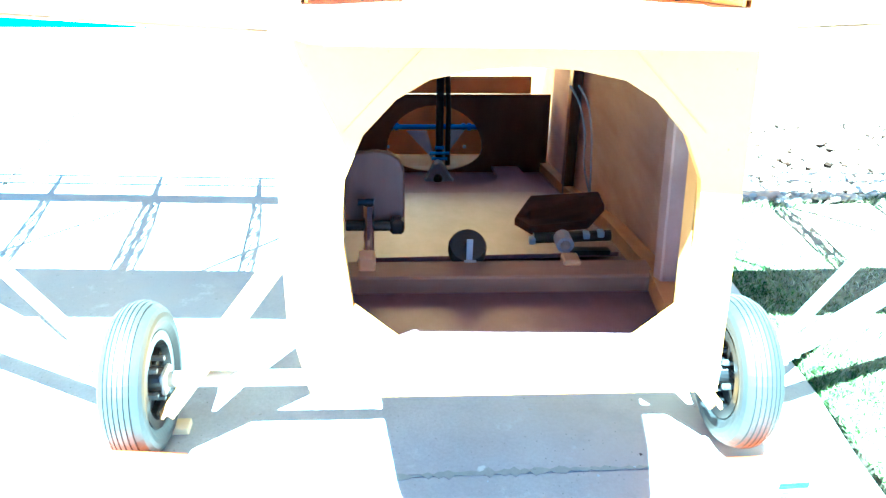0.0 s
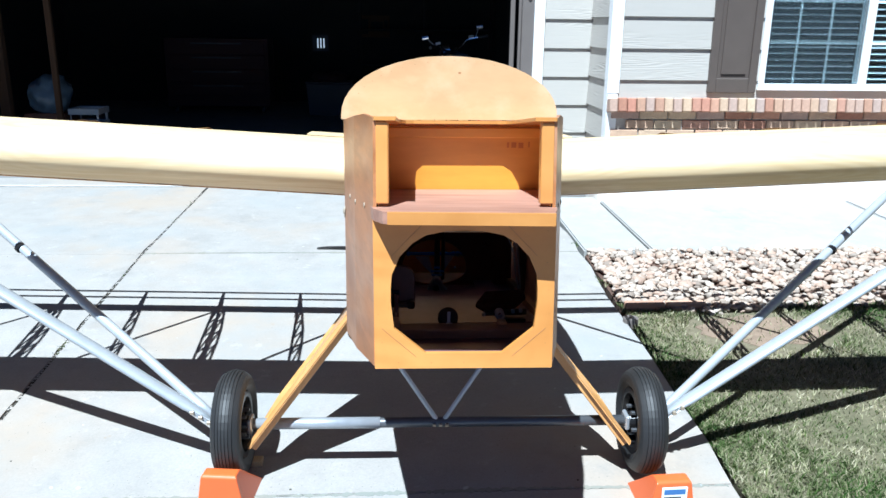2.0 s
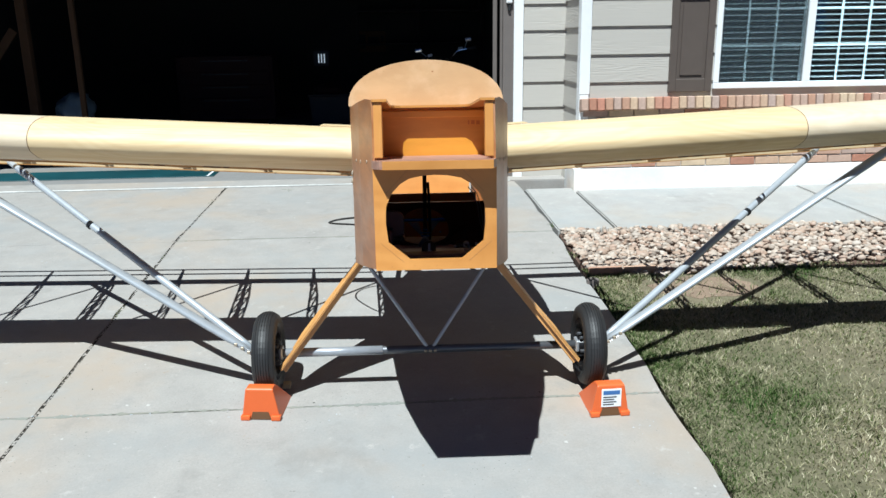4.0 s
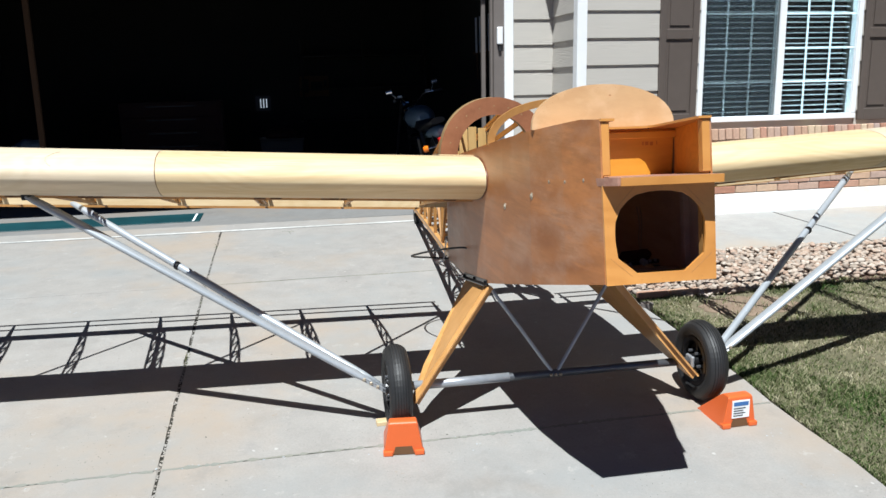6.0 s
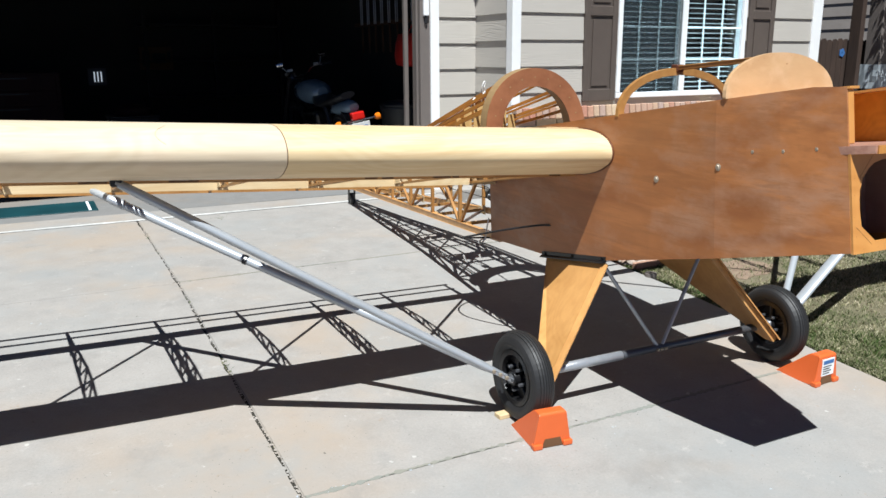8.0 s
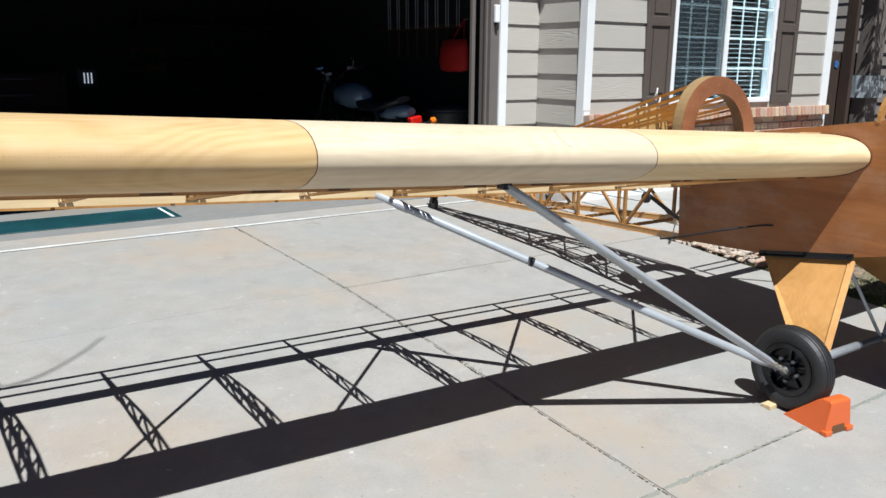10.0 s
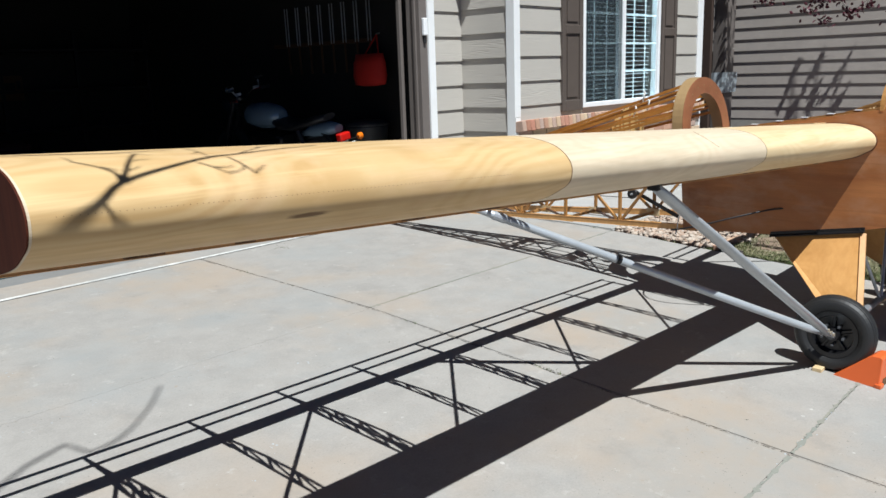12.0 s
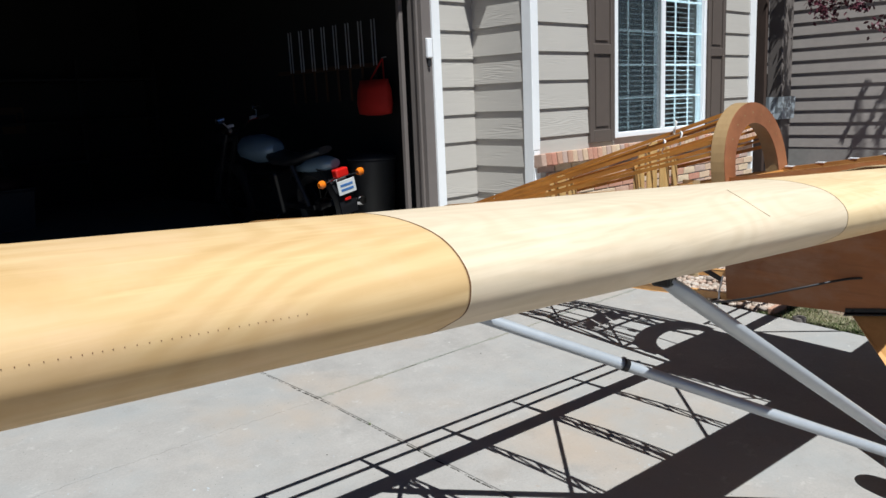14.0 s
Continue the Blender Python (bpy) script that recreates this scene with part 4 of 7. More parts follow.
arch(0.932, 0.280, 0.940, 1.256, 0.084, 0.058, "headrest_hoop", "hoop_side", "broad laminated plywood hoop behind the cockpit", lean=HOOP_LEAN)
arch(0.9285, 0.2803, 0.940, 1.2565, 0.0855, 0.003, "hoop_face", "hoop_face", "red-brown plywood face of the hoop", lean=HOOP_LEAN)
for k in range(1, 10):
    a = math.pi * k / 10
    x, z = 0.238 * math.cos(a), 0.940 + 0.274 * math.sin(a) ** 0.85
    y = 0.9285 + HOOP_LEAN * (z - 0.94)
    part("screw_plug", box(x - 0.0034, x + 0.0034, y - 0.0010, y + 0.001, z - 0.0034, z + 0.0034, 0.0006), "hoop_side", plane, "pale filled screw hole")
for k in range(7):
    y = 0.12 + 0.13 * k
    part("tab", box(half(y) - 0.030, half(y) - 0.004, y - 0.018, y + 0.018, top_z(y) + 0.0025, top_z(y) + 0.006), "white_label", plane, "pale tab glued on the cockpit rim")
# instrument strip and seat back inside the cockpit
part("seat_back", prism([(-0.225, 0.80, 0.60), (0.225, 0.80, 0.60), (0.225, 0.925, 0.955), (-0.225, 0.925, 0.955)], (0, 0.008, 0)), "varnish", plane)

# rear fuselage truss
TAIL = 3.58


def low(y, s):
    t_ = (y - 0.93) / (TAIL - 0.93)
    return Vector((s * (0.232 + (0.025 - 0.232) * t_), y, 0.470 + (0.325 - 0.470) * t_))


def upp(y, s):
    t_ = (y - 0.93) / (TAIL - 0.93)
    return Vector((s * (0.232 + (0.022 - 0.232) * t_), y, 0.948 + (0.475 - 0.948) * t_))


frames_y = [1.35, 1.75, 2.12, 2.48, 2.82, 3.14, TAIL]
for s in (-1, 1):
    part("longeron", beam(low(0.86, s), low(TAIL + 0.02, s), 0.02, 0.03, 0.002), "leg", plane)
    part("longeron", beam(upp(0.86, s), upp(TAIL + 0.02, s), 0.02, 0.02, 0.002), "stick", plane)
    prev = 0.95
    for i, y in enumerate(frames_y):
        part("upright", beam(low(y, s), upp(y, s), 0.016, 0.016), "stick", plane)
        a, b_ = (low(prev, s), upp(y, s)) if i % 2 else (upp(prev, s), low(y, s))
        part("diagonal", beam(a, b_, 0.014, 0.014), "stick", plane)
        for p in (low(y, s), upp(y, s)):
            part("gusset", box(p.x - 0.012 * s - 0.0015, p.x - 0.012 * s + 0.0015, p.y - 0.045, p.y + 0.045, p.z - 0.022, p.z + 0.022), "skin_a", plane)
        prev = y
for y in frames_y[:-1]:
    part("crossbar", beam(low(y, -1), low(y, 1), 0.016, 0.016), "stick", plane)
    part("crossbar", beam(upp(y, -1), upp(y, 1), 0.016, 0.016), "stick", plane)
for i in range(len(frames_y) - 2):
    part("cross_brace", beam(low(frames_y[i], -1), low(frames_y[i + 1], 1), 0.012, 0.012), "dark_wood", plane)
# turtle deck stringers from the hoop to the tail
END_Y = 3.15
for a in (20, 31, 45, 69, 111, 135, 149, 160):
    c_, s_ = math.cos(radians(a)), math.sin(radians(a)) ** 0.85
    part("stringer", beam(Vector((0.266 * c_, 0.995, 0.940 + 0.303 * s_)), Vector((0.06 * c_, END_Y, 0.520 + 0.035 * s_)), 0.011, 0.015), "stringer", plane)
    if 25 < a < 155:
        part("stringer", beam(Vector((0.240 * c_, 0.985, 0.930 + 0.286 * s_)), Vector((0.05 * c_, END_Y, 0.500 + 0.035 * s_)), 0.008, 0.010), "stringer", plane)
# bright new formers of separate slats
for y, wide, count in ((1.42, 0.185, 7), (1.98, 0.135, 6)):
    zb = upp(y, 1).z - 0.01
    k_ = (END_Y - y) / (END_Y - 0.995)
    hh = (0.940 + 0.303 - 0.555) * k_ + 0.555 - zb - 0.02
    for k in range(count):
        x0_, x1_ = -wide + k * 2 * wide / count, -wide + (k + 1) * 2 * wide / count - 0.007
        zt = hh * max(0.22, 1 - ((x0_ + x1_) / 2 / (wide * 1.12)) ** 2) ** 0.5
        part("former_slat", box(x0_, x1_, y + 0.012 * (k % 2), y + 0.006 + 0.012 * (k % 2), zb, zb + zt), "skin_new", plane, "bright new plywood former slat")
# tail post and tail wheel
part("tail_post", box(-0.014, 0.014, TAIL, TAIL + 0.03, 0.30, 0.50, 0.002), "stick", plane)
tail_z = g(0, TAIL) + 0.048
bm = lathe([(-0.016, 0.030), (-0.018, 0.040), (-0.010, 0.0475), (0.010, 0.0475), (0.018, 0.040), (0.016, 0.030)], 20, centre=(0, TAIL + 0.01, tail_z))
tail_wheel = part("tail_wheel", bm, "rubber", plane, "small black caster tail wheel")
part("hub", lathe([(-0.014, 0.004), (-0.014, 0.0305), (0.014, 0.0305), (0.014, 0.004)], 16, centre=(0, TAIL + 0.01, tail_z)), "black_metal", tail_wheel)
for s in (-1, 1):
    part("fork", prism([(s * 0.022, TAIL + 0.0, tail_z - 0.008), (s * 0.022, TAIL + 0.03, tail_z), (s * 0.022, TAIL + 0.02, 0.305), (s * 0.022, TAIL - 0.02, 0.305)], (s * 0.003, 0, 0)), "black_metal", tail_wheel)
part("fork_plate", box(-0.026, 0.026, TAIL - 0.025, TAIL + 0.03, 0.300, 0.308), "black_metal", tail_wheel)

# landing gear


def streamline(stations, chord, thick):
    """A strut of flattened section whose broad way lies fore and aft: stations of (point, size)."""
    d = (stations[-1][0] - stations[0][0]).normalized()
    fore = (Vector((0, 1, 0)) - d * d.y).normalized()
    side_ = d.cross(fore)
    return loft([[p + fore * (chord * k * math.cos(2 * math.pi * j / 18)) + side_ * (thick * k * math.sin(2 * math.pi * j / 18)) for j in range(18)] for p, k in stations])


AX = 0.173          # axle height
for s in (-1, 1):
    top_f, top_r = Vector((s * 0.262, 0.045, 0.552)), Vector((s * 0.262, 0.44, 0.488))
    bf, br = Vector((s * 0.588, -0.062, 0.138)), Vector((s * 0.588, -0.012, 0.138))
    nrm = Vector((s, 0, 0.9)).normalized() * 0.026
    mid = Vector((s * 0.52, 0.10, 0.225))
    part("gear_leg", bevel(prism([top_f, top_r, top_r.lerp(br, 0.08) + Vector((0, 0, 0)), mid, br, bf], -nrm), 0.002), "leg", plane, "tapered honey-coloured plywood landing gear leg")
    part("leading_strip", beam(top_f.lerp(bf, 0.02) + Vector((0, -0.007, 0)), bf + Vector((0, -0.006, 0)), 0.024, 0.005, 0.001), "leg", plane)
    brk = part("bracket", prism([(s * 0.268, 0.03, 0.575), (s * 0.268, 0.455, 0.505), (s * 0.268, 0.455, 0.483), (s * 0.268, 0.03, 0.553)], (s * 0.006, 0, 0)), "black_metal", plane, "black steel strap at the gear leg")
    part("bracket", prism([(s * 0.274, 0.03, 0.556), (s * 0.274, 0.455, 0.486), (s * 0.286, 0.455, 0.480), (s * 0.286, 0.03, 0.550)], (0, 0, 0.005)), "black_metal", plane)
    for k in range(3):
        t_ = k / 2
        y_, z_ = 0.05 + 0.38 * t_, 0.561 - 0.063 * t_
        part("bolt", box(s * 0.274, s * 0.279, y_ - 0.004, y_ + 0.004, z_ - 0.002, z_ + 0.006, 0.001), "black_metal", brk)
    # V rods to the middle of the axle
    part("rod", tube([(s * 0.252, 0.07, 0.535), (s * 0.014, 0.01, AX + 0.012)], 0.0075, 10), "steel", plane)
    part("axle_clamp", box(s * 0.594 - 0.007, s * 0.594 + 0.007, -0.016, 0.04, AX - 0.024, AX + 0.024, 0.004), "steel", plane, "zinc-plated axle clamp")
    # struts
    hub = Vector((s * 0.709, 0.014, AX + 0.008))
    drop = 0.017 if s > 0 else 0.0
    front, rear = Vector((s * 1.938, 0.180, 0.962 - drop)), Vector((s * 1.985, 0.905, 0.838 - drop))
    strut = part("front_strut", streamline([(hub, 0.4), (hub.lerp(front, 0.03), 0.55), (hub.lerp(front, 0.07), 1.0), (hub.lerp(front, 0.95), 1.0), (front, 0.8)], 0.0265, 0.0145), "alu", plane, "flattened grey metal wing strut", smooth=True)
    part("fitting", box(front.x - 0.016, front.x + 0.016, front.y - 0.020, front.y + 0.020, front.z - 0.012, front.z + 0.030, 0.004), "black_metal", strut)
    strut = part("rear_strut", tube([hub + Vector((0, 0.03, 0)), hub.lerp(rear, 0.05) + Vector((0, 0.02, 0)), hub.lerp(rear, 0.93), rear], 0.0165, 14, radii=[0.010, 0.016, 0.016, 0.012]), "alu", plane, "round grey metal wing strut with clamps", smooth=True)
    for t_, ln in ((0.62, 0.014), (0.93, 0.05)):
        d = (rear - hub).normalized()
        c_ = hub.lerp(rear, t_)
        part("clamp", tube([c_ - d * ln / 2, c_ + d * ln / 2], 0.0182, 12), "black_metal" if t_ < 0.8 else "steel", strut)
    part("end_fitting", beam(hub - Vector((s * 0.02, 0, 0.012)), hub + (front - hub).normalized() * 0.09, 0.034, 0.012, 0.002), "steel", plane, "zinc strut end fitting at the wheel hub")
    for k in range(3):
        c_ = hub + (front - hub).normalized() * (0.012 + 0.03 * k)
        part("bolt", box(c_.x - 0.006, c_.x + 0.006, c_.y - 0.026, c_.y - 0.016, c_.z - 0.006, c_.z + 0.006, 0.001), "bolt", plane)
# sunlit left length and shaded rest of the axle, told apart by colour
part("axle", tube([(-0.70, 0.012, AX), (-0.3, 0.012, AX), (0.3, 0.012, AX), (0.70, 0.012, AX)], 0.0165, 16), "dark_steel", plane, "steel axle tube, its shade put into a dark colour", smooth=True)
part("axle_sleeve", tube([(-0.60, 0.012, AX), (-0.19, 0.012, AX)], 0.0180, 16), "steel", plane, "lighter left length of the axle, sunlight put into its colour", smooth=True)
for x in (-0.02, 0.0, 0.02):
    part("bolt", box(x - 0.005, x + 0.005, -0.014, -0.004, AX - 0.005, AX + 0.005, 0.001), "bolt", plane)


def wheel(x, s):
    """A ribbed tyre on a black spoked rim; s is the outer side."""
    R, W = 0.169, 0.045
    prof = [(-W * 0.62, 0.098), (-W * 0.82, 0.110), (-W * 0.98, 0.124), (-W, 0.134), (-W * 0.96, 0.144), (-W * 0.85, 0.153)]

    def crown(c_):
        return R - 0.0125 * (abs(c_) / (W * 0.75)) ** 2.2

    for k in range(7):
        c_ = -W * 0.66 + k * W * 1.32 / 6
        prof += [(c_ - 0.0036, crown(c_ - 0.0036)), (c_ + 0.0036, crown(c_ + 0.0036))]
        if k < 6:
            prof += [(c_ + 0.0044, crown(c_ + 0.0044) - 0.003), (c_ + 0.0056, crown(c_ + 0.0056) - 0.003)]
    prof += [(-p[0], p[1]) for p in prof[5::-1]]
    at_ = (x, 0.012, AX)
    tyre = part("tyre", lathe(prof, 48, centre=at_), "rubber", plane, "worn black ribbed tyre", smooth=False)
    rim_p = [(-0.036, 0.085), (-0.036, 0.104), (-0.030, 0.104), (-0.024, 0.092), (0.024, 0.092), (0.030, 0.104), (0.036, 0.104), (0.036, 0.085), (0.02, 0.080), (-0.02, 0.080)]
    part("rim", lathe(rim_p, 40, centre=at_), "black_metal", tyre, "black wheel rim")
    part("hub", lathe([(-0.045, 0.010), (-0.045, 0.026), (-0.012, 0.032), (0.012, 0.032), (0.045, 0.026), (0.045, 0.010)], 20, centre=at_), "black_metal", tyre)
    part("disc", lathe([(-0.006, 0.012), (-0.006, 0.090), (0.006, 0.090), (0.006, 0.012)], 32, centre=at_), "black_metal", tyre)
    for k in range(5):
        a = 2 * math.pi * k / 5 + 0.3
        d = Vector((0, math.cos(a), math.sin(a)))
        part("spoke", beam(Vector(at_) + d * 0.028, Vector(at_) + d * 0.084, 0.014, 0.034, 0.003, up=(1, 0, 0)), "black_metal", tyre)
        for q in (-1, 1):
            c_ = Vector(at_) + Vector((q * 0.026, 0, 0)) + Vector((0, math.cos(a + 0.6), math.sin(a + 0.6))) * 0.045
            part("bolt", box(c_.x - 0.016, c_.x + 0.016, c_.y - 0.005, c_.y + 0.005, c_.z - 0.005, c_.z + 0.005, 0.001), "dark_steel", tyre)
    return tyre


wheel(-0.643, -1)
wheel(0.643, 1)

# ---------- wings ----------
# cross-section of the plywood nose, from the leading edge: y aft, z up
UP = [(0, 0), (0.009, 0.0187), (0.030, 0.038), (0.059, 0.052), (0.102, 0.062), (0.151, 0.0667), (0.199, 0.067), (0.215, 0.0655), (0.228, 0.063)]
DN = [(0.0, -0.0175), (0.004, -0.031), (0.015, -0.045), (0.039, -0.060), (0.075, -0.079), (0.124, -0.094), (0.172, -0.104), (0.224, -0.1088)]


def rounder(line, per=3):
    return [(p.x, p.y) for p in smooth_path([(a, b, 0) for a, b in line], per)]


_all = rounder(UP[::-1] + DN)
UP, DN = _all[:3 * (len(UP) - 1) + 1][::-1], _all[3 * (len(UP) - 1) + 1:]


def le(x, s):
    """Leading edge at a distance from the centre line; the right wing droops a little."""
    droop = -0.0034 - 0.0084 * (x - 0.25) if s > 0 else 0.0
    return Vector((0, 0.0142 + 0.0096 * (x - 0.25), 0.9725 + 0.0551 * (x - 0.25) + droop))


def under(dy):
    return -0.1088 - 0.188 * (dy - 0.224)


def upper(dy):
    return float(np.interp(dy, [0.228, 0.35, 0.52, 0.76, 0.96, 1.12], [0.063, 0.053, 0.012, -0.095, -0.192, -0.283]))


def section(s, x, k=0.0):
    o = le(x, s)
    pts = [(y, z) for y, z in UP[::-1]] + DN
    cen = Vector((0.11, -0.012))
    out = []
    for y, z in pts:
        v = Vector((y, z)) + (Vector((y, z)) - cen).normalized() * k
        out.append((s * x, o.y + v.x, o.z + v.y))
    return out


TACK_FROM = 2.82
SEAMS = (0.262, 1.468, 2.593, 3.787)
RIBS = [0.38 + 0.378 * k for k in range(10)]
for s in (-1, 1):
    for i in range(3):
        a, b_ = SEAMS[i], SEAMS[i + 1]
        xs_ = [a + 0.0012, a + 0.004, a + 0.008] + list(np.linspace(a + 0.25, b_ - 0.25, 4)) + [b_ - 0.008, b_ - 0.004, b_ - 0.0012]
        skin = part("wing_skin", loft([section(s, float(x)) for x in xs_]), "skin_b" if i == 1 else "skin_a" if i == 0 else "skin_o", plane,
                    "pale sanded plywood wing nose skin" if i == 1 else "yellow birch plywood wing nose skin", smooth=True)
        for p in skin.data.polygons:
            if p.normal.y > 0.8:
                p.use_smooth = False
        if i < 2:
            part("seam", loft([section(s, b_ - 0.0011, 0.0003), section(s, b_ + 0.0011, 0.0003)]), "seam", skin, "dark glued scarf joint")
        # row of tack holes
        for k in range(100 if i == 2 else 0):
            x = TACK_FROM + 0.0094 * k + 0.002 * math.sin(7.0 * k)
            o = le(x, s)
            part("tack", box(s * x - 0.00035, s * x + 0.00035, o.y - 0.0011, o.y + 0.003, o.z - 0.0046, o.z - 0.0034), "seam", skin)
    if s < 0:
        for x_a, x_b in ((1.93, 2.06), (2.10, 2.21), (2.26, 2.40), (3.14, 3.21)):
            line_ = [(-x, le(x, s).y + 0.0001, le(x, s).z - 0.009) for x in np.linspace(x_a, x_b, 4)]
            part("pencil_line", tube(line_, 0.0005, 5), "faint_line", plane, "faint drawn line along the leading edge")
        arc_ = section(s, 1.83, 0.0002)
        arc_ = [p for p in arc_[:len(UP)] if 0.008 < p[1] - le(1.83, s).y < 0.105]
        part("scratch", tube([(p[0] + 0.14 * (i / len(arc_) - 0.5) ** 2, p[1], p[2]) for i, p in enumerate(arc_)], 0.00045, 5), "faint_line", plane, "thin dark curved mark across the pale skin")
    # root fairing strip
    part("seam", loft([section(s, 0.270, 0.004), section(s, 0.276, 0.003)]), "dark_wood", plane)
    # tip plate
    o = le(SEAMS[3], s)
    tip = [(o.y + y, o.z + z) for y, z in UP] + [(o.y + dy, o.z + upper(dy)) for dy in (0.32, 0.40, 0.5, 0.7, 0.9)] + [(o.y + dy, o.z + under(dy)) for dy in (0.9, 0.6, 0.35)] + [(o.y + y, o.z + z) for y, z in DN[::-1]]
    part("tip_plate", prism([(s * SEAMS[3] + 0.002, y, z) for y, z in tip], (s * 0.006, 0, 0)), "tip_wood", plane, "red-brown plywood end rib of the wing")
    part("tip_edge", loft([section(s, SEAMS[3] - 0.0025, 0.0008), section(s, SEAMS[3] + 0.001, 0.0008)]), "skin_b", plane)
    # rear spar and trailing edge strips
    DS = 0.86

    def wing_point(x, dy, dz):
        q = le(x, s)
        return Vector((s * x, q.y + dy, q.z + dz))

    zs = under(DS)
    part("rear_spar", prism([wing_point(0.262, DS, zs - 0.012), wing_point(3.76, DS, zs - 0.012), wing_point(3.76, DS, zs + 0.085), wing_point(0.262, DS, zs + 0.085)], (0, 0.022, 0)), "skin_a", plane, "bright plywood rear wing spar")
    for dy, dz in ((1.027, -0.252), (1.117, -0.283)):
        part("edge_strip", beam(wing_point(0.36, dy, dz), wing_point(3.765, dy, dz), 0.014, 0.012), "stick", plane)
    part("spar_cap", beam(wing_point(0.28, 0.2235, -0.1135), wing_point(3.775, 0.2235, -0.1135), 0.014, 0.008, 0.0015), "cap_wood", plane, "orange spar cap along the lower edge of the nose skin")
    for k in range(26):
        x_a = 0.35 + 0.13 * k + 0.05 * math.sin(9.0 * k)
        if math.sin(5.3 * k) > -0.35:
            part("glue_stain", beam(wing_point(x_a, 0.2155, -0.1130), wing_point(x_a + 0.05 + 0.025 * math.sin(3.7 * k), 0.2155, -0.1130), 0.0025, 0.006), "seam", plane)
    # plywood over the root bay
    st_ = (0.218, 0.35, 0.52, 0.70, DS)
    bm = loft([[wing_point(0.250, d, upper(d) + 0.004), wing_point(0.415, d, upper(d) + 0.004), wing_point(0.415, d, upper(d) + 0.007), wing_point(0.250, d, upper(d) + 0.007)] for d in st_])
    part("root_skin", bm, "skin_a", plane, "plywood skin over the root bay of the wing")
    # ribs: open trusses
    for r, x in enumerate(RIBS):
        heavy = r % 2 == 0
        t_ = 0.010
        bm = bmesh.new()
        st = [0.222, 0.38, 0.55, 0.71, DS]
        for off in ((-0.014, 0.014) if heavy else (0,)):
            tops = [wing_point(x + off, d, upper(d) - 0.004) for d in st]
            bots = [wing_point(x + off, d, under(d)) for d in st]
            for q in (tops, bots):
                for p0, p1 in zip(q, q[1:]):
                    beam(p0, p1, t_, 0.010, bm=bm)
            for j in range(len(st) - 1):
                beam(bots[j], tops[j + 1], t_ * 0.8, 0.008, bm=bm)
                beam(tops[j + 1], bots[j + 1], t_ * 0.8, 0.008, bm=bm)
        tail_a, tail_b = wing_point(x, DS + 0.022, zs + 0.06), wing_point(x, 1.117, -0.280)
        beam(tail_a, tail_b, t_, 0.010, bm=bm)
        beam(wing_point(x, DS + 0.022, zs), tail_b, t_, 0.010, bm=bm)
        part("rib", bm, "stick", plane, "open truss rib of spruce sticks")
        part("rib_gusset", prism([wing_point(x + 0.009, DS - 0.001, zs), wing_point(x + 0.009, DS - 0.07, zs + 0.013), wing_point(x + 0.009, DS - 0.001, zs + 0.06)], (s * 0.002, 0, 0)), "skin_a", plane)
    for r in range(0, 9, 2):
        x_in, x_out = RIBS[r], min(RIBS[min(r + 1, 9)] + 0.18, 3.73)
        part("drag_brace", tube([wing_point(x_in, DS - 0.005, zs + 0.04), wing_point(x_out, 0.22, -0.02)], 0.008, 8), "steel", plane)

# ---------- chocks ----------


def chock(x, y, turn, label, sticker=False):
    z = g(x, y)
    c_ = thing("wheel_chock", label, "wheel chock", pose(x, y, z, 0, 0, turn), group="wheel chocks")
    h, ln = 0.13, 0.185
    # wedge: y = 0 is the high front, the slope falls towards the wheel
    secs = []
    for y_, hh, wt in ((0.0, 0.018, 0.074), (0.004, 0.124, 0.054), (0.012, h, 0.050), (0.045, h, 0.050), (0.062, h - 0.010, 0.052), (0.12, 0.070, 0.061), (ln, 0.016, 0.071), (ln + 0.015, 0.003, 0.074)):
        secs.append([(-0.074, y_, 0.002), (-wt, y_, hh), (wt, y_, hh), (0.074, y_, 0.002)])
    bm = loft([[(p[0], p[1], p[2]) for p in s_] for s_ in secs[1:]])
    part("body", bevel(bm, 0.004, 2), "orange", c_)
    # dark plate in place of the shaded notch at the foot of the high side
    part("notch", prism([(-0.040, 0.0025, 0.003), (-0.030, 0.0025, 0.034), (0.030, 0.0025, 0.034), (0.040, 0.0025, 0.003)], (0, 0.02, 0)), "seam", c_, "dark plate standing for the shaded hollow of the chock")
    for s in (-1, 1):
        part("foot", box(s * 0.058 - 0.018, s * 0.058 + 0.018, -0.006, 0.02, 0.0, 0.02, 0.004, 2), "orange", c_)
    if sticker:
        st = part("label", prism([(-0.036, 0.0005, 0.04), (0.04, 0.0005, 0.04), (0.04, 0.0005, 0.112), (-0.036, 0.0005, 0.112)], (0, 0.003, 0)), "white_label", c_, "white printed label with a blue heading")
        part("label_bar", prism([(-0.03, -0.0005, 0.09), (0.034, -0.0005, 0.09), (0.034, -0.0005, 0.106), (-0.03, -0.0005, 0.106)], (0, 0.0008, 0)), "blue_ink", st)
        for k in range(4):
            part("label_bar", prism([(-0.03, -0.0005, 0.048 + k * 0.01), (0.012 + 0.01 * (k % 2), -0.0005, 0.048 + k * 0.01), (0.012 + 0.01 * (k % 2), -0.0005, 0.052 + k * 0.01), (-0.03, -0.0005, 0.052 + k * 0.01)], (0, 0.0008, 0)), "black", st)
    return c_


chock(-0.636, -0.192, -7, "orange plastic wheel chock in front of a tyre")
chock(0.686, -0.268, 2, "orange plastic wheel chock with a white printed label", True)
blk = part("wood_block", box(-0.705, -0.552, 0.045, 0.085, 0.007, 0.025, 0.002), "skin_a")
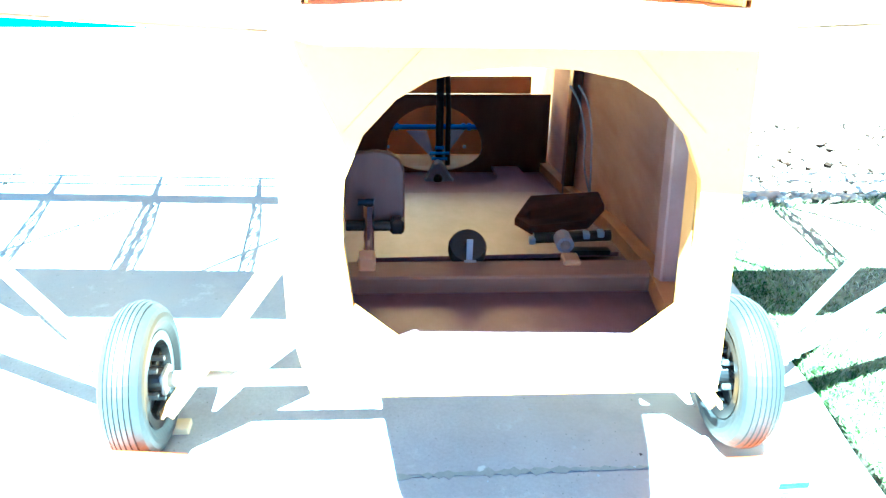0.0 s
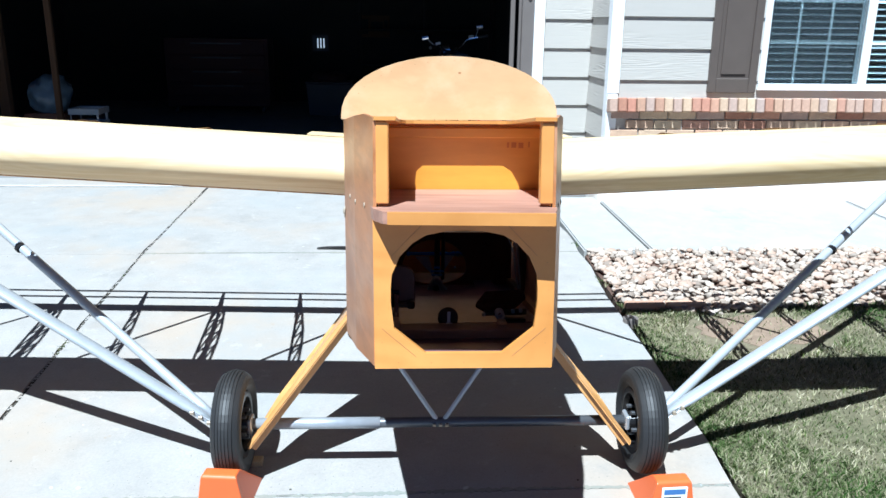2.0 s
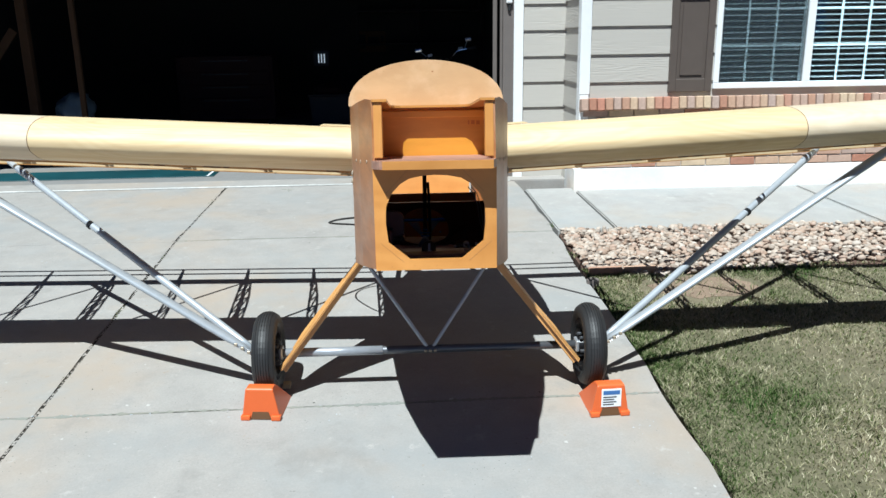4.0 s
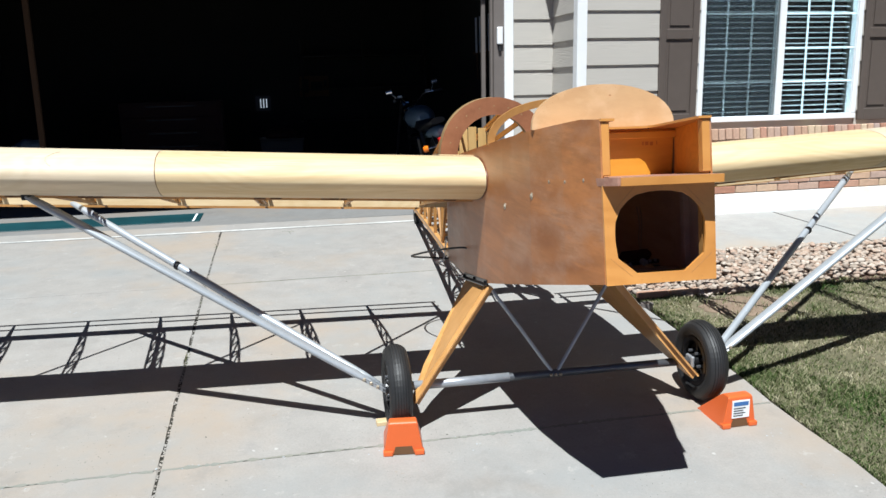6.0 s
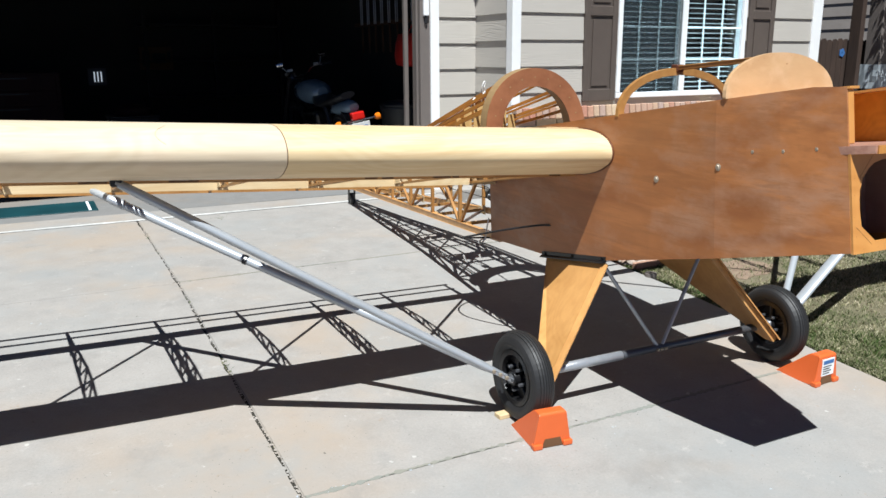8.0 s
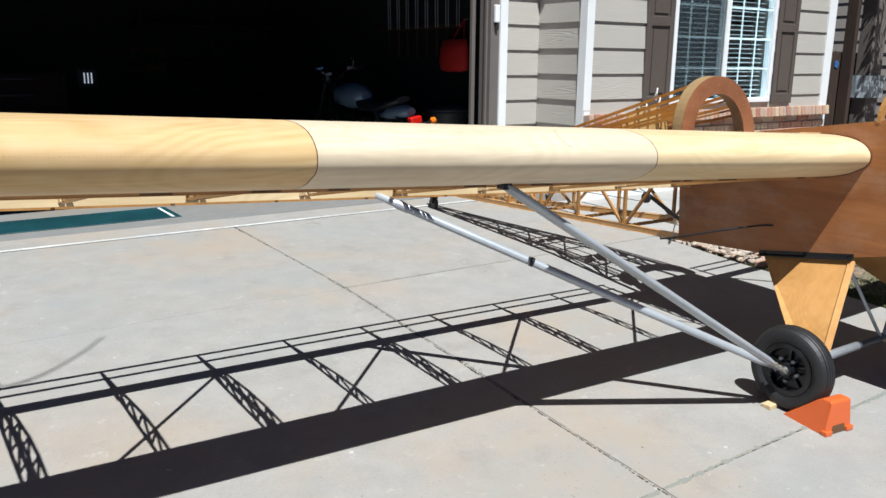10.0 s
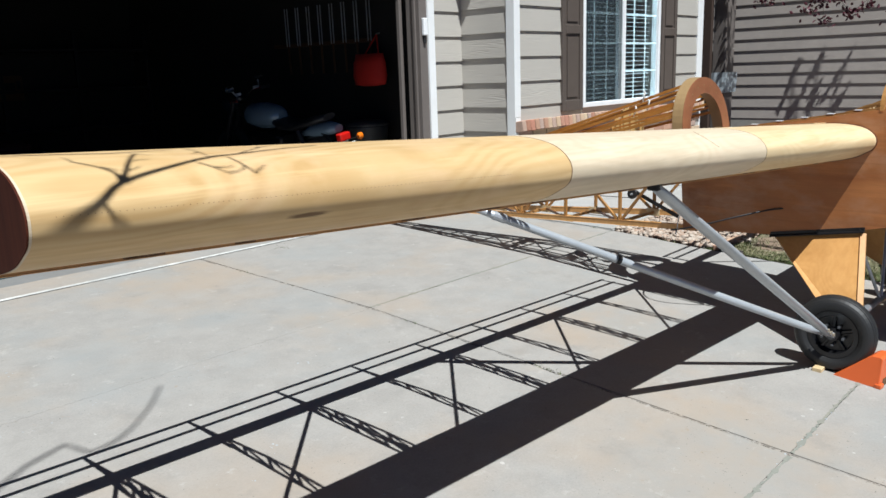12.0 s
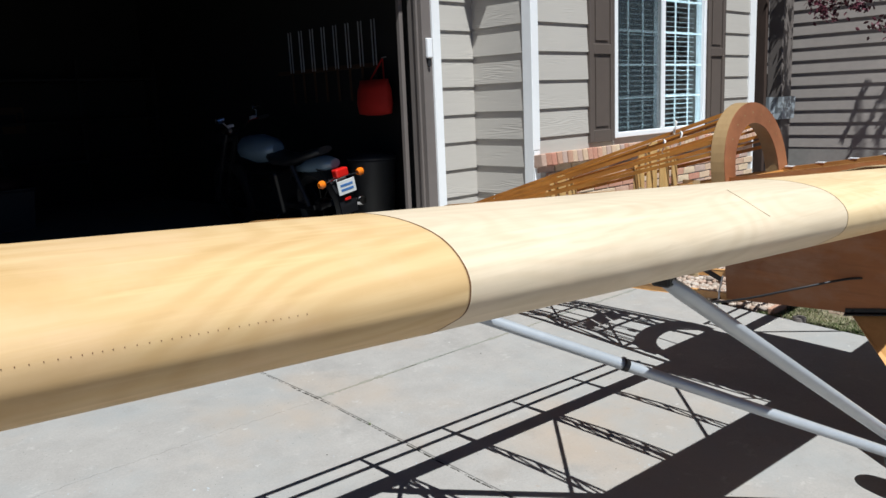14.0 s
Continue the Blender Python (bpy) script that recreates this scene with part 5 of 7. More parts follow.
tagged(blk, "small offcut of wood behind the tyre", "wood block")
# ---------- inside the nose ----------


def fl(y, h=0.0):
    return bot_z(y) + 0.008 + h


floor_board = part("floor_board", prism([(x, y, fl(y, 0.012)) for x, y in ((-0.135, -0.53), (0.19, -0.505), (0.19, 0.05), (-0.135, 0.05))], (0, 0, 0.006)), "floor_wood", plane, "scuffed pinkish-brown plywood floor board")
bow_ = [(0.004 + 0.118 * math.cos(radians(a)), 0.225 + 0.128 * math.sin(radians(a))) for a in range(0, -181, -15)]
part("rear_piece", prism([(x, y, fl(y, 0.012)) for x, y in [(-0.135, 0.051), (0.19, 0.051), (0.184, 0.345), (0.122, 0.345)] + bow_ + [(-0.135, 0.225)]], (0, 0, 0.006)), "floor_wood", floor_board, "rear of the floor board with a half-round cut")
part("crossbar", box(-0.198, 0.198, -0.632, -0.590, fl(-0.61, -0.004), fl(-0.61, 0.024), 0.002), "cross_wood", plane, "brown floor cross member")
for s in (-1, 1):
    part("longeron", loft([[(s * (half(y) - 0.008), y, fl(y)), (s * (half(y) - 0.030), y, fl(y)), (s * (half(y) - 0.030), y, fl(y, 0.022)), (s * (half(y) - 0.008), y, fl(y, 0.022))] for y in (-0.84, -0.6, -0.3, 0.05, 0.45)]), "stick", plane)
    part("side_post", beam((s * (half(-0.66) - 0.018), -0.66, fl(-0.66)), (s * (half(-0.66) - 0.018), -0.62, 1.010), 0.02, 0.026, 0.002, up=(0, 1, 0)), "liner", plane)
    part("side_post", beam((s * (half(0.1) - 0.02), 0.1, fl(0.1)), (s * (half(0.1) - 0.02), 0.1, 1.05), 0.02, 0.03, 0.002, up=(0, 1, 0)), "dark_wood", plane)
    # lining added so the inside brightness can sit in its own colour
    st_ = (-0.86, -0.7, -0.48, -0.2, 0.05, 0.38)
    bm = loft([[(s * (half(y) - 0.0065 - d), skew(y, z), z) for z, d in ((fl(y, 0.002), 0), (top_z(max(y, -0.82)) - 0.035, 0), (top_z(max(y, -0.82)) - 0.035, 0.002), (fl(y, 0.002), 0.002))] for y in st_])
    part("inner_lining", bm, "liner", plane, "thin lining of the side panel, its colour set for the light inside")
# dark bulkhead with a round hole in front of the seat
ring_o, ring_i = [], []
for k in range(33):
    a = 2 * math.pi * k / 32
    c_, s_ = math.cos(a), math.sin(a)
    ring_o.append((0.255 * max(-1.0, min(1.0, 1.4143 * c_)), 0.36, 0.60 + (0.102 if s_ > 0 else 0.09) * max(-1.0, min(1.0, 1.4143 * s_))))
    ring_i.append((-0.012 + 0.112 * c_, 0.36, 0.572 + (0.104 if s_ > 0 else 0.056) * s_))
part("bulkhead", band(ring_o, ring_i, (0, 0.008, 0)), "dark_wood", plane, "dark plywood seat bulkhead with a round hole")
part("seat_front", box(-0.225, 0.225, 0.462, 0.470, 0.524, 0.72), "varnish", plane)
part("seat_pan", prism([(-0.22, 0.474, 0.60), (0.22, 0.474, 0.60), (0.22, 0.88, 0.56), (-0.22, 0.88, 0.56)], (0, 0, 0.008)), "varnish", plane)
# unseen deck, added and drawn aft to keep sun off the bulkhead
part("cockpit_deck", loft([[(-half(y) + 0.03, y, top_z(y) - 0.03), (half(y) - 0.03, y, top_z(y) - 0.03), (half(y) - 0.03, y, top_z(y) - 0.024), (-half(y) + 0.03, y, top_z(y) - 0.024)] for y in (-0.43, -0.2, 0.0, 0.34)]), "dark_wood", plane)
# unseen board, added to help keep the nose dark inside
part("instrument_panel", prism([(-0.23, 0.0, 0.90), (0.23, 0.0, 0.90), (0.23, 0.0, 1.07), (-0.23, 0.0, 1.07)], (0, 0.006, 0)), "dark_wood", plane)
# rudder pedals: one upright, one pushed flat
outline = [(-0.157, 0.770), (-0.087, 0.770), (-0.087, 0.842), (-0.092, 0.855), (-0.103, 0.863), (-0.120, 0.866), (-0.140, 0.864), (-0.157, 0.856)]
pedal = part("rudder_pedal", bevel(prism([(x, -0.560 + 0.12 * (z - 0.77), z) for x, z in outline], (0, 0.010, 0)), 0.002), "pedal_wood", plane, "brown plywood rudder pedal on a metal pivot")
part("pivot", tube([(-0.155, -0.572, 0.783), (-0.090, -0.572, 0.783)], 0.006, 10), "black_metal", pedal)
part("pivot_nut", box(-0.104, -0.088, -0.580, -0.562, 0.774, 0.792, 0.003), "black_metal", pedal)
part("pivot_pin", tube([(-0.129, -0.582, 0.755), (-0.128, -0.580, 0.812)], 0.006, 12), "chrome", pedal)
part("pin_head", tube([(-0.140, -0.581, 0.816), (-0.122, -0.581, 0.816)], 0.004, 8), "black_metal", pedal)
part("block", box(-0.140, -0.121, -0.615, -0.592, fl(-0.6, 0.0), 0.762, 0.002), "hump", pedal)
flat_ = [(0.060, -0.450, 0.728), (0.084, -0.425, 0.752), (0.178, -0.425, 0.757), (0.180, -0.455, 0.750), (0.150, -0.495, 0.742), (0.074, -0.500, 0.737)]
pedal = part("rudder_pedal", bevel(prism(flat_, (0.0, 0.004, 0.010)), 0.002), "tip_wood", plane, "dark rudder pedal pushed nearly flat on its pivot")
part("pivot", tube([(0.075, -0.520, 0.742), (0.172, -0.520, 0.745)], 0.007, 10), "black_metal", pedal)
bm = lathe([(-0.012, 0.0065), (-0.012, 0.0105), (0.012, 0.0105), (0.012, 0.0065)], 18)
for v in bm.verts:
    v.co = Vector((0.106 + v.co.y, -0.552 + v.co.x, 0.752 + v.co.z))
part("pivot_tube", bm, "cast_grey", pedal)
for x_, z_ in ((0.072, 0.741), (0.140, 0.748), (0.158, 0.750)):
    part("pivot_nut", box(x_ - 0.004, x_ + 0.004, -0.530, -0.519, z_ - 0.004, z_ + 0.004, 0.001), "cast_grey", pedal)
part("block", box(0.097, 0.117, -0.605, -0.580, fl(-0.59, 0.0), 0.751, 0.002), "hump", pedal)
part("lever", beam((0.118, -0.548, 0.737), (0.166, -0.540, 0.733), 0.012, 0.006), "black_metal", pedal)
# pulley at the middle of the floor
bm = lathe([(-0.010, 0.004), (-0.010, 0.021), (-0.006, 0.023), (-0.003, 0.018), (0.003, 0.018), (0.006, 0.023), (0.010, 0.021), (0.010, 0.004)], 24)
tilt_ = Matrix.Rotation(radians(40), 3, 'X')
for v in bm.verts:
    v.co = Vector((-0.012, -0.560, 0.747)) + tilt_ @ Vector((v.co.y, v.co.z, v.co.x))
pul = part("cable_pulley", bm, "black", plane, "black pulley in a bright metal clip")
part("clip", beam((-0.012, -0.588, 0.733), (-0.011, -0.580, 0.768), 0.007, 0.004, up=(0, 1, 0)), "cast_grey", pul)
part("clip_bolt", tube([(-0.018, -0.592, 0.742), (-0.004, -0.592, 0.742)], 0.005, 8), "steel", pul)
# control stick and torque tube
st = part("control_stick", tube([(-0.004, 0.30, fl(0.3, 0.02)), (-0.004, 0.30, 0.66), (-0.004, 0.26, 0.92)], 0.009, 12), "black_metal", plane, "black control stick on a grey cast foot")
part("side_tube", tube([(0.016, 0.31, 0.55), (0.016, 0.31, 0.68), (0.010, 0.29, 0.80)], 0.006, 10), "black_metal", st)
part("foot", bevel(prism([(-0.043, 0.25, 0.517), (0.035, 0.25, 0.517), (0.031, 0.25, 0.526), (0.012, 0.25, 0.545), (0.006, 0.25, 0.566), (-0.003, 0.25, 0.574), (-0.013, 0.25, 0.574), (-0.020, 0.25, 0.566), (-0.027, 0.25, 0.545), (-0.040, 0.25, 0.526)], (0, 0.03, 0)), 0.003), "cast_grey", st, "grey cast foot")
part("pin", tube([(-0.009, 0.244, 0.540), (-0.009, 0.252, 0.540)], 0.010, 16), "black_metal", st)
part("cross_tube", tube([(-0.15, 0.385, 0.618), (0.10, 0.385, 0.618)], 0.006, 10), "blue_tube", st)
for x_ in (-0.135, -0.118, -0.105, 0.052, 0.066):
    part("tube_collar", tube([(x_, 0.385, 0.618), (x_ + 0.008, 0.385, 0.618)], 0.0088, 10), "blue_tube", st)
for dz_, w_ in ((0.585, 0.022), (0.572, 0.018), (0.598, 0.010)):
    part("yoke_bolt", tube([(-0.004 - w_, 0.288, dz_), (-0.004 + w_, 0.288, dz_)], 0.004, 8), "blue_tube", st)
for a_, b_ in (((-0.078, 0.37, 0.612), (-0.030, 0.37, 0.612)), ((0.022, 0.37, 0.614), (0.058, 0.37, 0.614))):
    part("yoke", prism([a_, b_, (-0.004 + (0.008 if a_[0] > 0 else -0.008), 0.34, 0.548)], (0, 0.004, 0)), "cast_grey", st)
for x_, z_ in ((-0.123, 0.545), (0.066, 0.545)):
    part("seat_bolt", box(x_ - 0.004, x_ + 0.004, 0.456, 0.4615, z_ - 0.004, z_ + 0.004, 0.0015), "alu", st)
# white control cords
for dx in (0.0, 0.011):
    part("cord", tube(smooth_path([(0.120 + dx, -0.45, 0.918), (0.141 + dx, -0.42, 0.887), (0.157 + dx * 0.8, -0.40, 0.839), (0.164 + dx * 0.9, -0.38, 0.792), (0.179, -0.374, 0.738)], 4), 0.0014, 6), "old_cord", plane)

# dark control cable out of the fuselage side, with its loop and white tie
part("control_cable", tube(smooth_path([(-0.262, 0.395, 0.627), (-0.30, 0.46, 0.618), (-0.385, 0.58, 0.585), (-0.452, 0.74, 0.535), (-0.44, 0.86, 0.50), (-0.365, 0.94, 0.475), (-0.27, 0.965, 0.46), (-0.215, 0.96, 0.455)]), 0.0045, 8), "black", plane, "black control cable bowing out beside the fuselage", smooth=True)
part("cord", tube(smooth_path([(-0.256, 0.945, 0.560), (-0.262, 0.955, 0.500), (-0.268, 0.955, 0.462), (-0.290, 0.950, 0.440), (-0.315, 0.935, 0.448), (-0.285, 0.955, 0.456), (-0.262, 0.962, 0.450)], 3), 0.0036, 6), "rope", plane, "white cord tied at the panel corner")
# cords at the hoop
for x, y, z in ((-0.11, 1.26, 1.172), (-0.13, 1.22, 1.125), (-0.15, 1.29, 1.090), (-0.02, 2.46, 0.765)):
    part("cord", tube(smooth_path([(x, y, z - 0.012), (x + 0.012, y + 0.01, z + 0.016), (x - 0.012, y - 0.012, z + 0.006), (x - 0.016, y, z - 0.03), (x + 0.01, y + 0.012, z - 0.044), (x, y, z - 0.01)], 3), 0.0035, 6), "rope", plane, "white cord tied round the stringers")
# a sheave at the far side
sheave = part("sheave", lathe([(-0.007, 0.009), (-0.007, 0.030), (-0.002, 0.024), (0.002, 0.024), (0.007, 0.030), (0.007, 0.009)], 20, centre=(0.013, 1.395, 0.580)), "black", plane, "black cable sheave on its lever inside the frame")
part("lever", beam((0.024, 1.40, 0.600), (0.024, 1.10, 0.470), 0.006, 0.022), "black", sheave)
part("pin", tube([(-0.004, 1.395, 0.580), (0.030, 1.395, 0.580)], 0.006, 10), "steel", sheave)
for dx, dz in ((0.0, 0.028), (0.01, -0.026)):
    part("cable", tube([(0.013 + dx, 1.395, 0.580 + dz), (0.02 + dx, 2.2, 0.560 + dz), (0.01, TAIL - 0.1, 0.43)], 0.0022, 6), "black", plane)
part("cable", tube([(0.013, 1.39, 0.61), (-0.10, 1.55, 0.70), (-0.14, 1.75, 0.76)], 0.0035, 6), "black", plane)

# ---------- garage things ----------
bike = thing("motorcycle", "blue-grey motorcycle with red tail lamp and amber indicators", "motorcycle", pose(0.683, 4.965, 0.186, 0, -10.7, -0.2) @ Matrix.Scale(1.038, 4))


def steer(*points):
    """Points of the front end turned with the bars."""
    c_, s_ = math.cos(radians(30)), math.sin(radians(30))
    return [(x * c_ - (y - 1.07) * s_, 1.07 + x * s_ + (y - 1.07) * c_, z) for x, y, z in points]


def moto_wheel(y, r, wide):
    tyre = part("tyre", lathe([(-wide * 0.6, r - 0.09), (-wide, r - 0.05), (-wide * 0.7, r - 0.01), (0, r), (wide * 0.7, r - 0.01), (wide, r - 0.05), (wide * 0.6, r - 0.09)], 36, centre=(0, y, r)), "rubber", bike)
    part("rim", lathe([(-0.03, r - 0.105), (-0.03, r - 0.085), (0.03, r - 0.085), (0.03, r - 0.105)], 32, centre=(0, y, r)), "black_metal", tyre)
    part("hub", lathe([(-0.05, 0.01), (-0.05, 0.045), (0.05, 0.045), (0.05, 0.01)], 18, centre=(0, y, r)), "black_metal", tyre)
    for k in range(9):
        a = 2 * math.pi * k / 9
        part("spoke", tube([(0, y + 0.04 * math.cos(a), r + 0.04 * math.sin(a)), (0, y + (r - 0.09) * math.cos(a + 0.2), r + (r - 0.09) * math.sin(a + 0.2))], 0.003, 5), "black_metal", tyre)


moto_wheel(0.0, 0.31, 0.065)
moto_wheel(1.42, 0.33, 0.05)
secs = []
for y, w, zt, zb in ((0.48, 0.05, 0.82, 0.72), (0.56, 0.12, 0.86, 0.66), (0.70, 0.165, 0.89, 0.64), (0.88, 0.16, 0.90, 0.66), (1.0, 0.09, 0.87, 0.72)):
    secs.append([(w * math.cos(2 * math.pi * k / 14), y, (zt + zb) / 2 + (zt - zb) / 2 * math.sin(2 * math.pi * k / 14)) for k in range(14)])
part("fuel_tank", loft(secs), "moto_paint", bike, "rounded blue-grey fuel tank", smooth=True)
secs = []
for y, w, zt, zb in ((-0.20, 0.07, 0.80, 0.74), (0.0, 0.12, 0.77, 0.69), (0.25, 0.14, 0.72, 0.64), (0.45, 0.13, 0.74, 0.64), (0.60, 0.08, 0.80, 0.68)):
    secs.append([(w * math.cos(2 * math.pi * k / 12), y, (zt + zb) / 2 + (zt - zb) / 2 * math.sin(2 * math.pi * k / 12)) for k in range(12)])
part("seat", loft(secs), "black", bike, smooth=True)
o, i_ = [], []
for k in range(15):
    a = radians(-8 + 150 * k / 14)
    o.append((0, -0.36 * math.cos(a), 0.31 + 0.36 * math.sin(a)))
    i_.append((0, -0.345 * math.cos(a), 0.31 + 0.345 * math.sin(a)))
bm = band([Vector(p) - Vector((0.08, 0, 0)) for p in o], [Vector(p) - Vector((0.08, 0, 0)) for p in i_], (0.16, 0, 0))
part("rear_fender", bm, "black_metal", bike)
secs = []
for y, w, zt, zb in ((-0.30, 0.045, 0.70, 0.63), (-0.18, 0.085, 0.725, 0.60), (0.0, 0.105, 0.71, 0.58), (0.14, 0.10, 0.67, 0.58)):
    secs.append([(w * math.cos(2 * math.pi * k / 12), y, (zt + zb) / 2 + (zt - zb) / 2 * math.sin(2 * math.pi * k / 12)) for k in range(12)])
part("tail_cowl", loft(secs), "moto_paint", bike, "blue-grey tail cowl", smooth=True)
part("tail_lamp", box(-0.06, 0.06, -0.37, -0.30, 0.555, 0.625, 0.015, 3), "red_lens", bike, "red tail lamp")
part("lamp_mount", box(-0.05, 0.05, -0.335, -0.25, 0.52, 0.554, 0.005), "chrome", bike)
for s in (-1, 1):
    part("indicator", lathe([(-0.02, 0.004), (-0.025, 0.02), (-0.005, 0.032), (0.02, 0.030), (0.024, 0.004)], 16, centre=(s * 0.19, -0.33, 0.545)), "amber_lens", bike, "round amber indicator")
    part("indicator_stalk", tube([(s * 0.04, -0.31, 0.545), (s * 0.165, -0.33, 0.545)], 0.007, 8), "chrome", bike)
    part("shock", tube([(s * 0.12, 0.02, 0.33), (s * 0.12, 0.14, 0.66)], 0.022, 10), "black_metal", bike)
    part("fork_leg", tube(steer((s * 0.09, 1.42, 0.33), (s * 0.09, 1.14, 0.92)), 0.02, 10), "black_metal", bike)
    part("handlebar", tube(smooth_path(steer((0, 1.07, 0.90), (s * 0.10, 1.07, 0.92), (s * 0.18, 1.04, 0.98), (s * 0.33, 0.94, 0.98)), 4), 0.011, 10), "chrome", bike)
    part("grip", tube(steer((s * 0.26, 0.985, 0.98), (s * 0.345, 0.93, 0.98)), 0.016, 10), "black", bike)
    mir = part("mirror_stalk", tube(smooth_path(steer((s * 0.24, 1.0, 0.98), (s * 0.28, 1.01, 1.03), (s * 0.31, 1.02, 1.06)), 3), 0.005, 8), "alu", bike)
    bx, by, _ = steer((s * 0.2, 1.01, 1.0))[0]
    part("brake_reservoir", box(bx - 0.025, bx + 0.025, by - 0.02, by + 0.02, 0.99, 1.015, 0.004), "alu", bike)
    part("mirror", lathe([(-0.012, 0.003), (-0.03, 0.026), (0.03, 0.030), (0.012, 0.003)], 14, centre=steer((s * 0.325, 1.02, 1.075))[0]), "chrome", mir)
pl = part("number_plate", box(-0.085, 0.085, -0.385, -0.380, 0.425, 0.535, 0.002), "pale_plate", bike, "small pale number plate")
for k in range(2):
    part("plate_bar", box(-0.06, 0.06, -0.3875, -0.3855, 0.488 - 0.036 * k, 0.506 - 0.036 * k), "blue_ink", pl)
part("reflector", box(-0.03, 0.03, -0.37, -0.362, 0.37, 0.395, 0.004), "red_lens", bike)
part("engine", bevel(box(-0.14, 0.14, 0.42, 0.90, 0.22, 0.60), 0.03, 2), "black_metal", bike)
for k in range(6):
    part("cooling_fin", box(-0.16, 0.16, 0.50, 0.78, 0.44 + 0.03 * k, 0.448 + 0.03 * k, 0.002), "black_metal", bike)
part("exhaust", tube([(0.16, 0.75, 0.40), (0.2, 0.60, 0.26), (0.2, 0.1, 0.26), (0.2, -0.28, 0.30)], 0.035, 12), "chrome", bike, smooth=True)
part("headlamp", lathe([(-0.05, 0.01), (-0.05, 0.07), (0.05, 0.07), (0.05, 0.01)], 18, centre=steer((0, 1.22, 0.90))[0]), "chrome", bike)
part("swing_arm", box(-0.09, 0.09, 0.0, 0.45, 0.28, 0.33, 0.008), "black_metal", bike)
part("side_stand", tube([(-0.1, 0.55, 0.25), (-0.24, 0.5, 0.02)], 0.012, 8), "black_metal", bike)

bag = thing("hanging_bag", "red cloth bag hanging on the garage side wall", "bag")
secs = []
for z, w, d in ((1.22, 0.10, 0.03), (1.235, 0.21, 0.075), (1.32, 0.23, 0.09), (1.44, 0.225, 0.07), (1.53, 0.20, 0.03)):
    secs.append([(1.33 - 0.09 + d * math.cos(2 * math.pi * k / 12), 4.95 + w * math.sin(2 * math.pi * k / 12), z) for k in range(12)])
part("sack", loft(secs), "red_cloth", bag, smooth=True)
part("strap", tube([(1.30, 4.88, 1.52), (1.38, 4.98, 1.72), (1.30, 5.08, 1.52)], 0.008, 8), "red_cloth", bag)
part("hook", tube([(1.42, 4.98, 1.73), (1.37, 4.98, 1.72)], 0.006, 6), "steel", bag)
for k in range(8):
    y = 5.05 + 0.19 * k
    tool = thing("garden_tool", "long-handled tool hanging on the garage wall", "garden tool", group="tools on the garage wall")
    part("handle", tube([(1.36, y, 1.36), (1.36, y + 0.01, 1.66)], 0.012, 8), "tool_handle", tool)
    for q in (-0.022, 0.022):
        part("tine", tube([(1.35, y + q, 1.66), (1.345, y + q, 2.06)], 0.006, 6), "steel", tool)
broom = thing("broom", "wooden broom leaning on the garage side wall", "broom")
part("handle", tube([(1.36, 4.44, 0.30), (1.395, 4.46, 1.72)], 0.012, 8), "stick", broom)
part("head", box(1.30, 1.41, 4.30, 4.58, 0.187, 0.30, 0.02, 2), "black", broom)
bin_ = thing("rubbish_bin", "grey plastic rubbish bin under the red bag", "bin")
part("tub", loft([[(1.17 + d * math.cos(2 * math.pi * k / 20), 4.95 + d * math.sin(2 * math.pi * k / 20), z) for k in range(20)] for z, d in ((0.187, 0.17), (0.80, 0.205), (0.82, 0.215), (0.84, 0.215))]), "bin_grey", bin_, smooth=True)
part("lid", loft([[(1.17 + d * math.cos(2 * math.pi * k / 20), 4.95 + d * math.sin(2 * math.pi * k / 20), z) for k in range(20)] for z, d in ((0.841, 0.222), (0.862, 0.222), (0.89, 0.15), (0.90, 0.04))]), "bin_grey", bin_, smooth=True)
rail = part("tool_rail", box(1.385, 1.418, 5.0, 6.7, 1.65, 1.69, 0.004), "tool_handle")
tagged(rail, "wooden rail for hanging tools", "rail")

rack = thing("wood_rack", "bare timber rack frame in the garage", "rack")
for dims in ((-3.87, -3.78, 5.66, 5.75, 0.186, 2.03), (-4.75, -4.66, 5.66, 5.75, 0.186, 2.03)):
    part("post", box(*dims, w=0.004), "tool_handle", rack)
part("rail", box(-4.75, -3.74, 5.755, 5.80, 1.95, 2.04, 0.004), "tool_handle", rack)
part("post", box(-3.25, -3.20, 5.40, 5.45, 0.186, 2.66, 0.004), "tool_handle", rack)
part("brace", beam((-4.6, 5.63, 0.6), (-3.9, 5.63, 1.5), 0.03, 0.08), "tool_handle", rack)
# shelving takes the darkened wall colour to sink into the gloom
shelf_ = thing("shelving", "garage shelving with boxes, darkened like the walls around it", "shelving")
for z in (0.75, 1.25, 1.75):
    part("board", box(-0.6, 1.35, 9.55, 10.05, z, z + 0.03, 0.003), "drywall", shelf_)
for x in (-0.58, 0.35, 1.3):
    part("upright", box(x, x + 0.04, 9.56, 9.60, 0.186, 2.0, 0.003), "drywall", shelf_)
bench = thing("tool_chest", "red enamelled tool chest on castors", "tool chest")
part("body", box(-3.05, -1.72, 8.45, 8.95, 0.28, 1.15, 0.012, 2), "red_paint", bench)
for k in range(4):
    dr = part("drawer", box(-3.0, -1.77, 8.437, 8.4495, 0.42 + 0.18 * k, 0.58 + 0.18 * k, 0.004), "red_paint", bench)
    part("handle", box(-2.7, -2.07, 8.42, 8.436, 0.54 + 0.18 * k, 0.555 + 0.18 * k, 0.003), "black_metal", dr)
